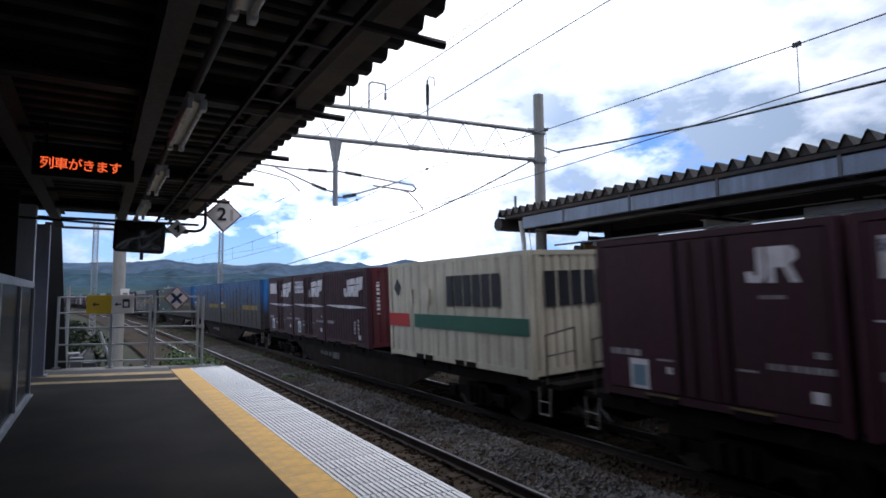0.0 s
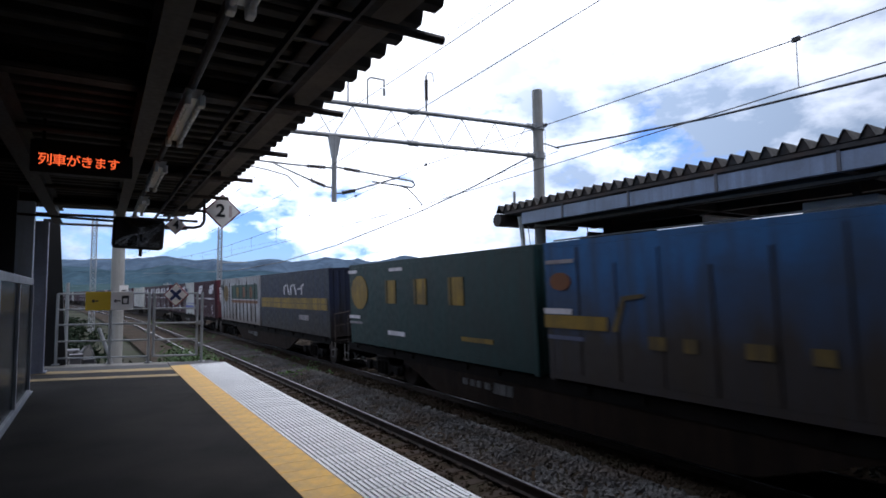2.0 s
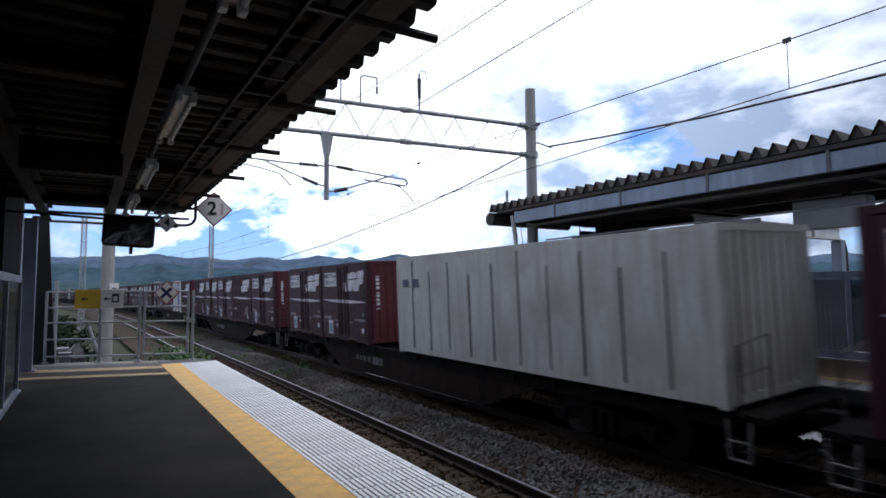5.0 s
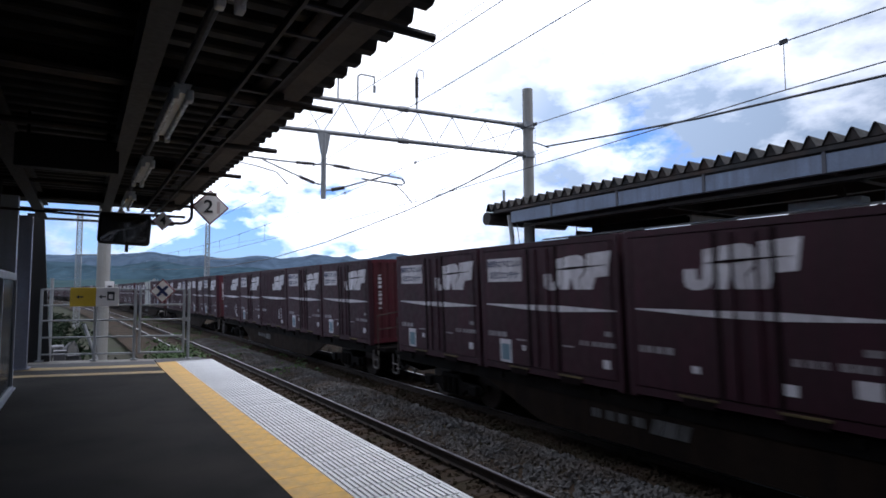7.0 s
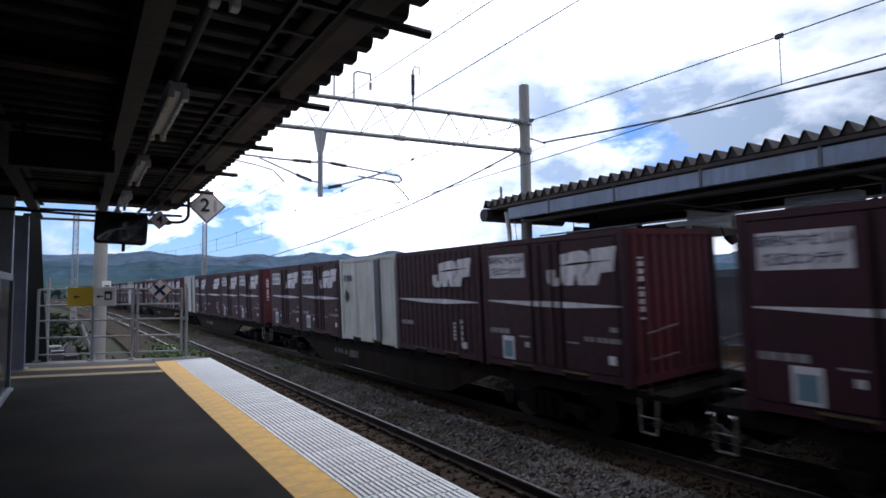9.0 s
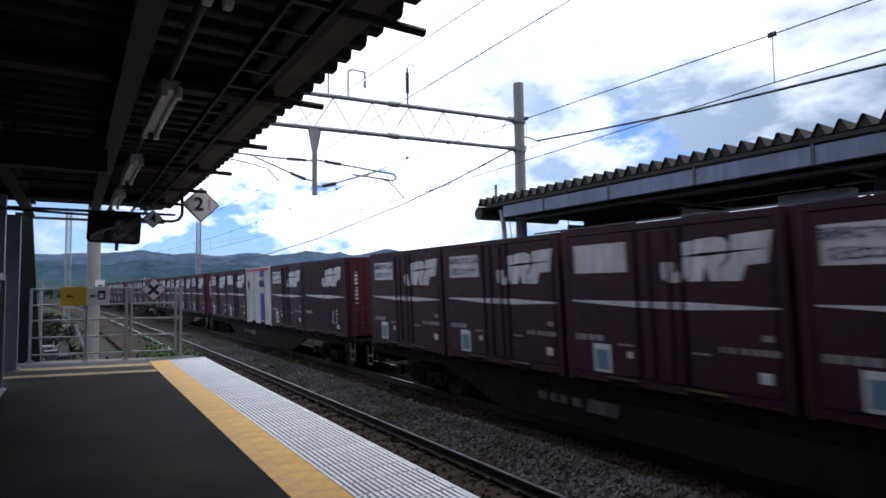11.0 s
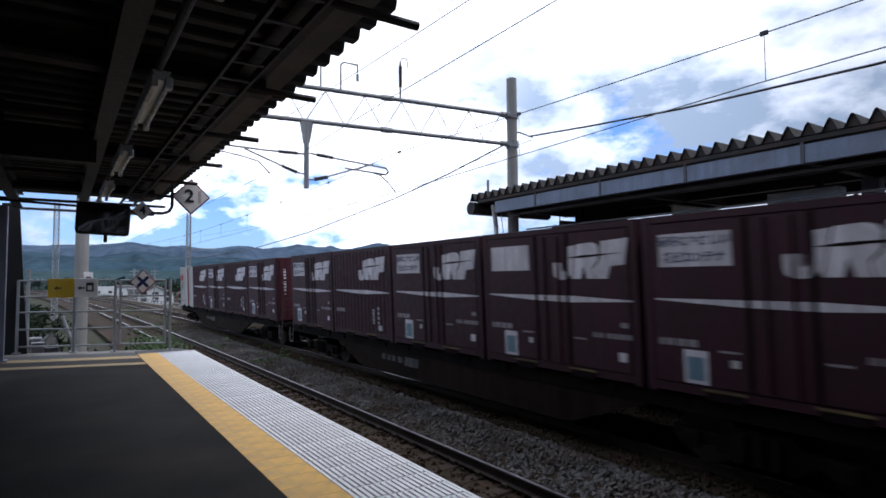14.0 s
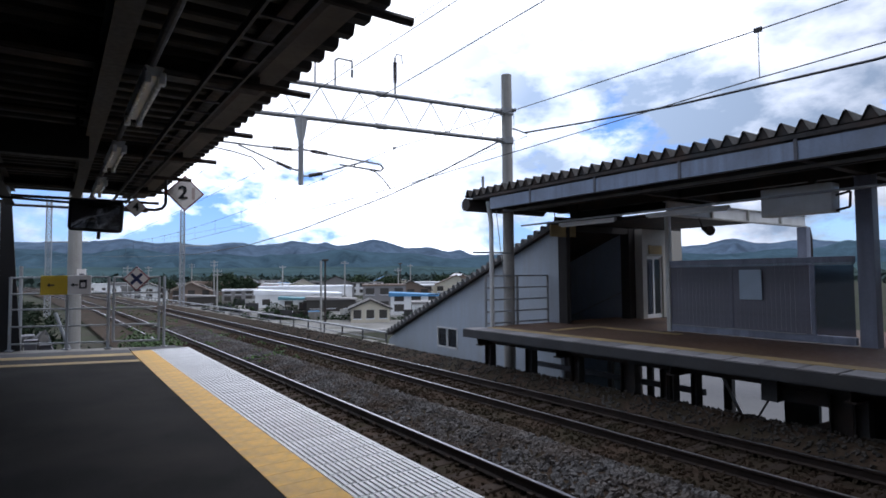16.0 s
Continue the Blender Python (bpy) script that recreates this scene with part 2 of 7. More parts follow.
M = dict(
    asphalt=mat("platform_asphalt", (0.019, 0.0178, 0.0175), 0.85, vary=0.35, fine=120, broad=0.7, bump=0.35, dirt=(0.040, 0.036, 0.032), dirt_amount=0.5),
    white_tile=mat("white_tile", (0.82, 0.83, 0.84), 0.5, vary=0.1, fine=60, broad=2.0, dirt=(0.5, 0.5, 0.5), dirt_amount=0.35, per_object=0.06),
    groove=mat("tile_base", (0.14, 0.14, 0.145), 0.8, vary=0.3),
    yellow_tile=mat("yellow_tile", (0.72, 0.41, 0.06), 0.6, vary=0.12, fine=50, broad=2.5, dirt=(0.36, 0.24, 0.09), dirt_amount=0.6, per_object=0.07),
    tan_tile=mat("worn_edge_tile", (0.42, 0.30, 0.13), 0.7, vary=0.2, dirt=(0.12, 0.10, 0.07), dirt_amount=0.5),
    concrete=mat("concrete", (0.33, 0.32, 0.30), 0.85, vary=0.2, fine=30, broad=1.0, bump=0.25, dirt=(0.16, 0.15, 0.13), dirt_amount=0.7, streak=3),
    pole=mat("spun_concrete", (0.38, 0.375, 0.365), 0.8, vary=0.14, fine=25, broad=1.2, dirt=(0.28, 0.27, 0.25), dirt_amount=0.5, streak=4),
    galv=mat("galvanised_steel", (0.34, 0.355, 0.375), 0.45, 0.35, vary=0.15, fine=20, broad=2, dirt=(0.26, 0.25, 0.24), dirt_amount=0.4),
    grey_paint=mat("pale_blue_grey_paint", (0.36, 0.40, 0.47), 0.5, vary=0.12, fine=20, broad=1.0, dirt=(0.2, 0.2, 0.2), dirt_amount=0.4, streak=3),
    # grey paint raised 1.4 times to hold the sky light on the columns
    lit_column_paint=mat("lit_grey_column_paint", (0.50, 0.56, 0.66), 0.5, vary=0.1, fine=20, broad=1.0, dirt=(0.34, 0.36, 0.40), dirt_amount=0.4, streak=3),
    dark_steel=mat("dark_painted_steel", (0.021, 0.021, 0.022), 0.65, vary=0.25, fine=25, broad=1.0, dirt=RUST, dirt_amount=0.4),
    deck=mat("folded_roof_plate", (0.017, 0.017, 0.018), 0.6, 0.1, vary=0.2, fine=15, broad=0.8, dirt=(0.04, 0.024, 0.016), dirt_amount=0.35),
    soffit=mat("eave_soffit", (0.105, 0.092, 0.08), 0.7, vary=0.15, dirt=(0.18, 0.15, 0.12), dirt_amount=0.6),
    white_paint=mat("white_enamel", (0.74, 0.75, 0.76), 0.4, vary=0.06, dirt=(0.5, 0.49, 0.46), dirt_amount=0.5),
    black=mat("black_casing", (0.012, 0.012, 0.013), 0.5, vary=0.2),
    tube=mat("unlit_tube", (0.8, 0.8, 0.78), 0.25, vary=0.03),
    led=mat("led_segment", (1.0, 0.13, 0.03), 0.5, vary=0.0, glow=1.5),
    sign_white=mat("sign_white", (0.88, 0.85, 0.85), 0.4, vary=0.06),
    sign_red=mat("sign_border", (0.22, 0.05, 0.06), 0.4, vary=0.1),
    sign_yellow=mat("sign_yellow", (0.62, 0.42, 0.02), 0.4, vary=0.08),
    ink=mat("sign_ink", (0.015, 0.017, 0.022), 0.5, vary=0.1),
    pink=mat("sign_faded_print", (0.58, 0.48, 0.47), 0.5, vary=0.1),
    blue_ink=mat("navy_ink", (0.02, 0.03, 0.10), 0.5, vary=0.1),
    mirror=mat("convex_mirror", (0.75, 0.7, 0.66), 0.08, 1.0, vary=0.03),
    windglass=glass("wired_glass", (0.07, 0.085, 0.10), 0.2, 0.75, 1.12),
    pane=glass("window_glass", (0.06, 0.07, 0.085), 0.04, 0.5),
    rail_side=mat("rusty_rail", (0.03, 0.02, 0.016), 0.75, 0.2, vary=0.3, fine=30, broad=3),
    rail_top=mat("polished_rail", (0.36, 0.36, 0.39), 0.4, 1.0, vary=0.06),
    sleeper=mat("sleeper_concrete", (0.055, 0.043, 0.036), 0.9, vary=0.25, fine=25, bump=0.2, dirt=(0.035, 0.025, 0.018), dirt_amount=0.9, per_object=0.15),
    ballast=mat("ballast_stone", (0.125, 0.121, 0.121), 0.9, vary=0.45, fine=22, broad=0.9, bump=0.9, dirt=(0.09, 0.062, 0.042), dirt_amount=0.6),
    shoulder=mat("shoulder_stone", (0.078, 0.074, 0.070), 0.9, vary=0.45, fine=22, broad=0.9, bump=0.9, dirt=(0.05, 0.037, 0.027), dirt_amount=0.6),
    trackbed=mat("brown_trackbed", (0.046, 0.032, 0.023), 0.95, vary=0.4, fine=18, broad=0.8, bump=0.9, dirt=(0.03, 0.03, 0.018), dirt_amount=0.6),
    grass=mat("grass_and_weeds", (0.032, 0.038, 0.02), 0.9, vary=0.45, fine=9, broad=0.2, bump=0.6, dirt=(0.05, 0.044, 0.035), dirt_amount=0.9),
    leaf=mat("weed_leaf", (0.045, 0.09, 0.02), 0.7, vary=0.4, fine=6),
    dark_leaf=mat("tree_leaf", (0.036, 0.056, 0.032), 0.8, vary=0.4, fine=3),
    # tree leaf darkened: the shade on the bank is put into this colour
    shade_leaf=mat("bank_shrub_shade", (0.014, 0.023, 0.013), 0.8, vary=0.4, fine=3),
    bark=mat("bark", (0.10, 0.075, 0.05), 0.9, vary=0.3),
    lot=mat("car_park_asphalt", (0.11, 0.11, 0.115), 0.9, vary=0.2, fine=6, broad=0.1, dirt=(0.15, 0.15, 0.15), dirt_amount=0.6),
    yard=mat("yard_concrete", (0.24, 0.235, 0.225), 0.9, vary=0.25, fine=3, broad=0.12, dirt=(0.10, 0.105, 0.085), dirt_amount=0.8),
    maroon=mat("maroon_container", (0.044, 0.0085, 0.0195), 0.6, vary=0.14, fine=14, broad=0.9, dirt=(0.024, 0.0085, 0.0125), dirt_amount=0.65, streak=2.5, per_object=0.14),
    # brighter, redder maroon: the light falling on the end faces is painted in
    maroon_lit=mat("maroon_lit_end", (0.10, 0.012, 0.024), 0.55, vary=0.15, fine=14, broad=0.9, dirt=(0.07, 0.03, 0.03), dirt_amount=0.6, streak=2.5, per_object=0.2),
    panel_groove=mat("sooty_groove", (0.035, 0.03, 0.027), 0.85, vary=0.4, fine=4, broad=1.5),
    seam=mat("door_seam", (0.012, 0.007, 0.008), 0.8, vary=0.2),
    logo=mat("faded_white_print", (0.76, 0.74, 0.79), 0.6, vary=0.1, fine=10, dirt=(0.30, 0.26, 0.28), dirt_amount=0.5, streak=3),
    print_dim=mat("worn_print", (0.30, 0.28, 0.30), 0.7, vary=0.2, fine=20, dirt=(0.12, 0.08, 0.09), dirt_amount=0.7),
    print_grey=mat("grey_print", (0.10, 0.11, 0.18), 0.6, vary=0.1),
    cont_white=mat("white_container", (0.60, 0.61, 0.60), 0.5, vary=0.1, fine=12, broad=0.8, dirt=(0.33, 0.30, 0.25), dirt_amount=0.6, streak=3),
    cream=mat("cream_container", (0.66, 0.62, 0.50), 0.5, vary=0.1, fine=12, broad=0.8, dirt=(0.36, 0.32, 0.25), dirt_amount=0.55, streak=3),
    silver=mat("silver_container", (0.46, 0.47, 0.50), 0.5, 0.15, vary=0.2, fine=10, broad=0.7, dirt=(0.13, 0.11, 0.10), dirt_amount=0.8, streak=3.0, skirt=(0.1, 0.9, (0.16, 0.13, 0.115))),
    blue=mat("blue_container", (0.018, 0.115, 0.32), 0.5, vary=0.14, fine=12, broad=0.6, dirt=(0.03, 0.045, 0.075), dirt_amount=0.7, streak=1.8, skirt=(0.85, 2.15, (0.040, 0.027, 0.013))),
    # side blue raised about 1.7 times, with the end's light in the colour
    blue_lit_end=mat("blue_container_lit_end", (0.03, 0.20, 0.55), 0.5, vary=0.1, fine=12, broad=0.6, dirt=(0.05, 0.03, 0.025), dirt_amount=0.7, streak=2, skirt=(0.5, 1.6, (0.035, 0.026, 0.02))),
    green=mat("green_container", (0.008, 0.038, 0.037), 0.5, vary=0.14, fine=12, broad=0.6, dirt=(0.017, 0.026, 0.025), dirt_amount=0.7, streak=1.8),
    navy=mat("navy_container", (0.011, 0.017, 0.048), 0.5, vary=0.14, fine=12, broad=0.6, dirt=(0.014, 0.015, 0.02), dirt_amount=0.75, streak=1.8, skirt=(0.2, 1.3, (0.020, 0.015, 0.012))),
    stripe_yellow=mat("yellow_band", (0.30, 0.19, 0.02), 0.5, vary=0.2, dirt=(0.09, 0.065, 0.03), dirt_amount=0.75, streak=2.5),
    faded_yellow=mat("faded_yellow", (0.16, 0.11, 0.03), 0.6, vary=0.2, dirt=(0.04, 0.035, 0.03), dirt_amount=0.8, streak=2),
    beam=mat("beam_paint", (0.055, 0.056, 0.06), 0.6, vary=0.15, dirt=(0.06, 0.055, 0.05), dirt_amount=0.4),
    stripe_green=mat("green_band", (0.03, 0.13, 0.09), 0.5, vary=0.12),
    stripe_orange=mat("orange_band", (0.17, 0.062, 0.02), 0.5, vary=0.15),
    galv_dim=mat("worn_stencil", (0.13, 0.13, 0.135), 0.7, vary=0.25, dirt=(0.03, 0.028, 0.026), dirt_amount=0.8, streak=4),
    dull_gold=mat("dull_gold_print", (0.20, 0.13, 0.03), 0.6, vary=0.25, fine=8, dirt=(0.06, 0.045, 0.03), dirt_amount=0.7, streak=3),
    dull_green=mat("dull_green_panel", (0.014, 0.062, 0.045), 0.55, vary=0.2, fine=8, broad=0.8, dirt=(0.012, 0.03, 0.025), dirt_amount=0.7, streak=2.5),
    stripe_red=mat("red_band", (0.50, 0.03, 0.03), 0.5, vary=0.1),
    stripe_blue=mat("blue_band", (0.05, 0.07, 0.36), 0.5, vary=0.1),
    pale_blue=mat("pale_blue_plate", (0.17, 0.27, 0.34), 0.4, vary=0.1),
    notice=mat("notice_paper", (0.42, 0.52, 0.64), 0.5, vary=0.06),
    yellow_edge=mat("fork_pocket_edge", (0.16, 0.12, 0.05), 0.6, vary=0.2, dirt=SOOT, dirt_amount=0.6),
    wagon=mat("wagon_underframe", (0.008, 0.0072, 0.0072), 0.85, vary=0.3, fine=12, broad=1.2, dirt=(0.018, 0.013, 0.011), dirt_amount=0.5),
    girder=mat("rusty_girder", (0.016, 0.0115, 0.010), 0.85, vary=0.35, fine=10, broad=0.8, dirt=(0.030, 0.020, 0.014), dirt_amount=0.6, streak=2.5),
    wheel=mat("wheel_steel", (0.07, 0.055, 0.05), 0.6, 0.3, vary=0.25),
    step=mat("handrail_white", (0.15, 0.14, 0.135), 0.6, vary=0.15, dirt=RUST, dirt_amount=0.4),
    wire=mat("wire", (0.05, 0.05, 0.055), 0.5, 0.3, vary=0.1),
    insulator=mat("insulator", (0.06, 0.05, 0.05), 0.3, vary=0.1),
    house_white=mat("stair_cladding", (0.40, 0.455, 0.53), 0.6, vary=0.06, fine=10, broad=0.6, dirt=(0.36, 0.37, 0.38), dirt_amount=0.4, streak=2),
    shut=mat("ribbed_panel", (0.10, 0.10, 0.115), 0.6, vary=0.1),
    brown_floor=mat("brown_platform_floor", (0.105, 0.058, 0.036), 0.7, vary=0.25, fine=20, broad=0.8, dirt=(0.16, 0.10, 0.05), dirt_amount=0.4),
    frame_blue=mat("blue_grey_frame_paint", (0.28, 0.31, 0.41), 0.5, vary=0.12, fine=20, broad=1.0, dirt=(0.10, 0.10, 0.12), dirt_amount=0.4, streak=3),
    fascia_blue=mat("blue_grey_fascia", (0.24, 0.30, 0.42), 0.5, vary=0.12, fine=20, broad=1.0, dirt=(0.14, 0.14, 0.15), dirt_amount=0.5, streak=3),
    panel_blue=mat("ribbed_blue_panel", (0.16, 0.16, 0.20), 0.55, vary=0.15, fine=12, broad=1.0),
    edge_tile=mat("far_edge_tile", (0.30, 0.29, 0.30), 0.8, vary=0.2, fine=30, broad=1.5, dirt=(0.17, 0.16, 0.15), dirt_amount=0.6, per_object=0.25),
    room_wall=mat("waiting_room_wall", (0.42, 0.40, 0.36), 0.6, vary=0.08, fine=10, broad=0.8),
    smoke_glass=glass("dusty_glass", (0.16, 0.18, 0.24), 0.12, 0.85, 1.1),
    # near-black: on walls the dimness of enclosed places is put into the colour
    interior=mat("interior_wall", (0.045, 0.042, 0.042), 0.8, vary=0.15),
)


# ---------------------------------------------------------------- building helpers
def bx(bm, x0, x1, y0, y1, z0, z1, bevel=0.0):
    vs = bmesh.ops.create_cube(bm, size=1.0, matrix=Matrix.Translation(((x0 + x1) / 2, (y0 + y1) / 2, (z0 + z1) / 2))
                               @ Matrix.Diagonal((abs(x1 - x0), abs(y1 - y0), abs(z1 - z0), 1)))["verts"]
    if bevel:
        es = list({e for v in vs for e in v.link_edges})
        bmesh.ops.bevel(bm, geom=es, offset=bevel, segments=2, affect="EDGES", profile=0.5)


def rod(bm, p, q, r, n=8, r2=None):
    p, q = Vector(p), Vector(q)
    d = q - p
    m = Matrix.Translation((p + q) / 2) @ d.to_track_quat("Z", "Y").to_matrix().to_4x4()
    bmesh.ops.create_cone(bm, cap_ends=True, segments=n, radius1=r, radius2=r if r2 is None else r2, depth=d.length, matrix=m)


def ribbed_rod(bm, p, q, r, sheds, n=10):
    """An insulator: one turned body with sheds along it."""
    p, q = Vector(p), Vector(q)
    d = q - p
    m = Matrix.Translation(p) @ d.to_track_quat("Z", "Y").to_matrix().to_4x4()
    rings = []
    for i in range(sheds):
        for f, k in ((0.0, 0.5), (0.25, 1.0), (0.6, 1.0), (0.85, 0.5)):
            z = d.length * (i + f) / sheds
            rings.append([bm.verts.new(m @ Vector((r * k * math.cos(a * 6.28319 / n), r * k * math.sin(a * 6.28319 / n), z))) for a in range(n)])
    for u, v in zip(rings, rings[1:]):
        for a in range(n):
            bm.faces.new((u[a], u[(a + 1) % n], v[(a + 1) % n], v[a]))
    bm.faces.new(rings[0])
    bm.faces.new(rings[-1])


def run(bm, pts, r, n=6):
    for a, b in zip(pts, pts[1:]):
        rod(bm, a, b, r, n)


def prism(bm, pts, axis, lo, hi):
    """An outline of (u, v) pairs drawn out along an axis: x takes (y, z), y takes (x, z), z takes (x, y)."""
    def at(u, v, w):
        return {"x": (w, u, v), "y": (u, w, v), "z": (u, v, w)}[axis]
    a = [bm.verts.new(at(u, v, lo)) for u, v in pts]
    b = [bm.verts.new(at(u, v, hi)) for u, v in pts]
    n = len(pts)
    bm.faces.new(a)
    bm.faces.new(b[::-1])
    for i in range(n):
        bm.faces.new((a[i], b[i], b[(i + 1) % n], a[(i + 1) % n]))


def finish(name, bm, material):
    bmesh.ops.recalc_face_normals(bm, faces=bm.faces)
    me = bpy.data.meshes.new(name)
    bm.to_mesh(me)
    bm.free()
    for m in material if isinstance(material, (list, tuple)) else [material]:
        me.materials.append(m)
    return me


def part(name, bm, material, parent, label=""):
    ob = new(name, finish(name, bm, material))
    ob.parent = parent
    if label:
        ob["label"] = label
    return ob


def thing(name, label, category, group="", kind="", at=None):
    ob = new(name)
    ob.empty_display_size = 0.2
    if at is not None:
        ob.matrix_basis = at
    return tagged(ob, label, category, group, kind)


def single(name, bm, material, label, category, group="", kind="", at=None):
    ob = new(name, finish(name, bm, material))
    if at is not None:
        ob.matrix_basis = at
    return tagged(ob, label, category, group, kind)


def text_mesh(name, body, size, material, depth=0.004, bold=0.0):
    cu = bpy.data.curves.new(name, "FONT")
    cu.body, cu.size, cu.extrude, cu.align_x, cu.align_y = body, size, depth, "CENTER", "CENTER"
    cu.offset = bold
    tmp = bpy.data.objects.new(name, cu)
    scene.collection.objects.link(tmp)
    me = bpy.data.meshes.new_from_object(tmp.evaluated_get(bpy.context.evaluated_depsgraph_get()))
    bpy.data.objects.remove(tmp)
    me.name = name
    me.materials.clear()
    me.materials.append(material)
    return me


B = bmesh.new
RADIUS = 1400.0        # the line curves gently to the left
RAIL = -0.91           # top of the inner rails
CANT = 0.045
T1, T2 = 4.53, 8.43    # track centres


def bend(y):
    return RADIUS * (math.sqrt(1 - min(0.9, (y / RADIUS)) ** 2) - 1) if abs(y) < RADIUS * 0.9 else -RADIUS * 0.56


def on_line(s, offset, z=0.0):
    """A pose s metres along the curved line, offset metres to the right of the zero line."""
    a = s / RADIUS
    r = RADIUS + offset
    return pose(offset + (math.cos(a) - 1) * r, math.sin(a) * r, z, 0, 0, math.degrees(a))


# ---------------------------------------------------------------- ground
def ground():
    ys = [-900, -500, -300] + list(range(-200, 301, 6)) + list(range(320, 700, 20)) + [800, 1000, 1400, 2200, 4200]
    prof = [(-4200, -5.2), (-1500, -5.2), (-500, -5.1), (-150, -5.1), (-60, -5.0), (-16, -5.0), (-10.5, -1.45), (-8, -1.25), (1, -1.25), (6.4, -1.25), (9.9, -1.25), (10.6, -1.4),
            (12.0, -2.6), (14.4, -4.9), (20, -5.0), (60, -5.0), (150, -5.1), (500, -5.1), (1500, -5.2), (4200, -5.2)]
    verts, faces = [], []
    for y in ys:
        for x, z in prof:
            k = max(0.0, 1 - max(0, abs(x) - 60) / 400) if abs(x) > 60 else 1.0
            wob = noise.noise((x * 0.3, y * 0.17, 0)) * (0.12 if -20 < x < 16 else 0.3)
            verts.append((x + bend(y) * k, y, z + wob * (0.25 if -9 < x < 10 else 1)))
    n = len(prof)
    for i in range(len(ys) - 1):
        for j in range(n - 1):
            faces.append((i * n + j, i * n + j + 1, (i + 1) * n + j + 1, (i + 1) * n + j))
    me = bpy.data.meshes.new("ground")
    me.from_pydata(verts, [], faces)
    me.materials.append(M["grass"])
    tagged(new("ground", me), "grassy embankment falling to the flat town plain", "ground", kind="structure")
    # car park below the far platform
    b = B()
    bx(b, 16.5, 46, -12, 34, -4.99, -4.85)
    single("pavement", b, M["lot"], "pale grey asphalt car park beneath the embankment", "car park", kind="structure")
    b = B()
    prism(b, [(19, 62), (58, 62), (86, 150), (22, 150)], "z", -5.3, -4.78)
    single("pavement", b, M["yard"], "pale concrete yards between the town houses", "yard", kind="structure")


def strip_mesh(name, edges, y0, y1, step, material, label, category, rough=0.0):
    """A long bed along the curve; edges are (offset, z) pairs across it."""
    verts, faces = [], []
    k = int((y1 - y0) / step)
    for i in range(k + 1):
        s = y0 + i * step
        m = on_line(s, 0)
        for o, z in edges:
            v = m @ Vector((o, 0, z))
            verts.append((v.x, v.y, v.z + noise.noise((v.x * 3, v.y * 2.3, 1.0)) * rough))
    n = len(edges)
    for i in range(k):
        for j in range(n - 1):
            faces.append((i * n + j, i * n + j + 1, (i + 1) * n + j + 1, (i + 1) * n + j))
    me = bpy.data.meshes.new(name)
    me.from_pydata(verts, [], faces)
    me.materials.append(material)
    return tagged(new(name, me), label, category, kind="structure")


def cross(lo, hi, n, f):
    return [(lo + (hi - lo) * i / n, f(lo + (hi - lo) * i / n)) for i in range(n + 1)]


def beds():
    def heap(o):        # shoulder of ballast between and beside the tracks
        z = -1.075
        for c, w, h in ((6.2, 0.8, 0.14), (10.3, 0.9, 0.27), (2.6, 0.5, 0.02)):
            z += h * max(0.0, 1 - abs(o - c) / w) ** 0.7 if abs(o - c) < w else 0
        if o > 10.6:
            z -= (o - 10.6) * 0.55
        return z
    strip_mesh("ballast_bed", cross(2.3, 11.3, 70, heap), -30, 70, 0.25, M["trackbed"], "brown stained ballast trackbed", "track bed", 0.03)
    strip_mesh("ballast_bed", cross(2.3, 11.3, 24, heap), 70, 420, 2.5, M["trackbed"], "brown stained ballast trackbed", "track bed", 0.03)
    strip_mesh("ballast_bed", cross(2.3, 11.3, 16, heap), -420, -30, 5, M["trackbed"], "brown stained ballast trackbed", "track bed", 0.03)
    # loose stones on the heaps
    rng = np.random.default_rng(4)
    base = np.array([(1, 0, 0), (-1, 0, 0), (0, 1, 0), (0, -1, 0), (0, 0, 1), (0, 0, -1)], float)
    tri = np.array([(0, 2, 4), (2, 1, 4), (1, 3, 4), (3, 0, 4), (2, 0, 5), (1, 2, 5), (3, 1, 5), (0, 3, 5)])

    def stones(count, lo, hi, ymax, name, label, size, material):
        V, Fc = [], []
        for i in range(count):
            s = -2 + (ymax + 2) * rng.random() ** 1.6
            o = lo + (hi - lo) * rng.random()
            m = on_line(s, o)
            r = size * (0.6 + 0.8 * rng.random())
            q = base * r * (0.6 + 0.7 * rng.random((6, 1)))
            a = rng.random() * 6.28
            ca, sa = math.cos(a), math.sin(a)
            rx = q[:, 0] * ca - q[:, 1] * sa
            ry = q[:, 0] * sa + q[:, 1] * ca
            t = rng.random() * 1.2
            ct, st = math.cos(t), math.sin(t)
            ry, rz = ry * ct - q[:, 2] * st, ry * st + q[:, 2] * ct
            z = heap(o) + r * 0.25
            V.append(np.stack([rx + m[0][3], ry + m[1][3], rz + z], 1))
            Fc.append(tri + 6 * i)
        me = bpy.data.meshes.new(name)
        me.from_pydata(np.concatenate(V).tolist(), [], np.concatenate(Fc).tolist())
        me.materials.append(material)
        tagged(new(name, me), label, "ballast", kind="stuff")
    stones(13000, 5.45, 6.95, 34, "ballast_stones", "grey crushed ballast stones heaped between the tracks", 0.045, M["ballast"])
    stones(7000, 9.3, 11.2, 34, "ballast_stones", "dark brown-grey ballast stones on the track shoulder", 0.036, M["shoulder"])
    stones(7000, 3.0, 5.6, 30, "ballast_stones", "brown rust stained ballast around the near track", 0.04, M["trackbed"])
    stones(8000, 6.95, 9.3, 30, "ballast_stones", "brown rust stained ballast around the far track", 0.04, M["trackbed"])


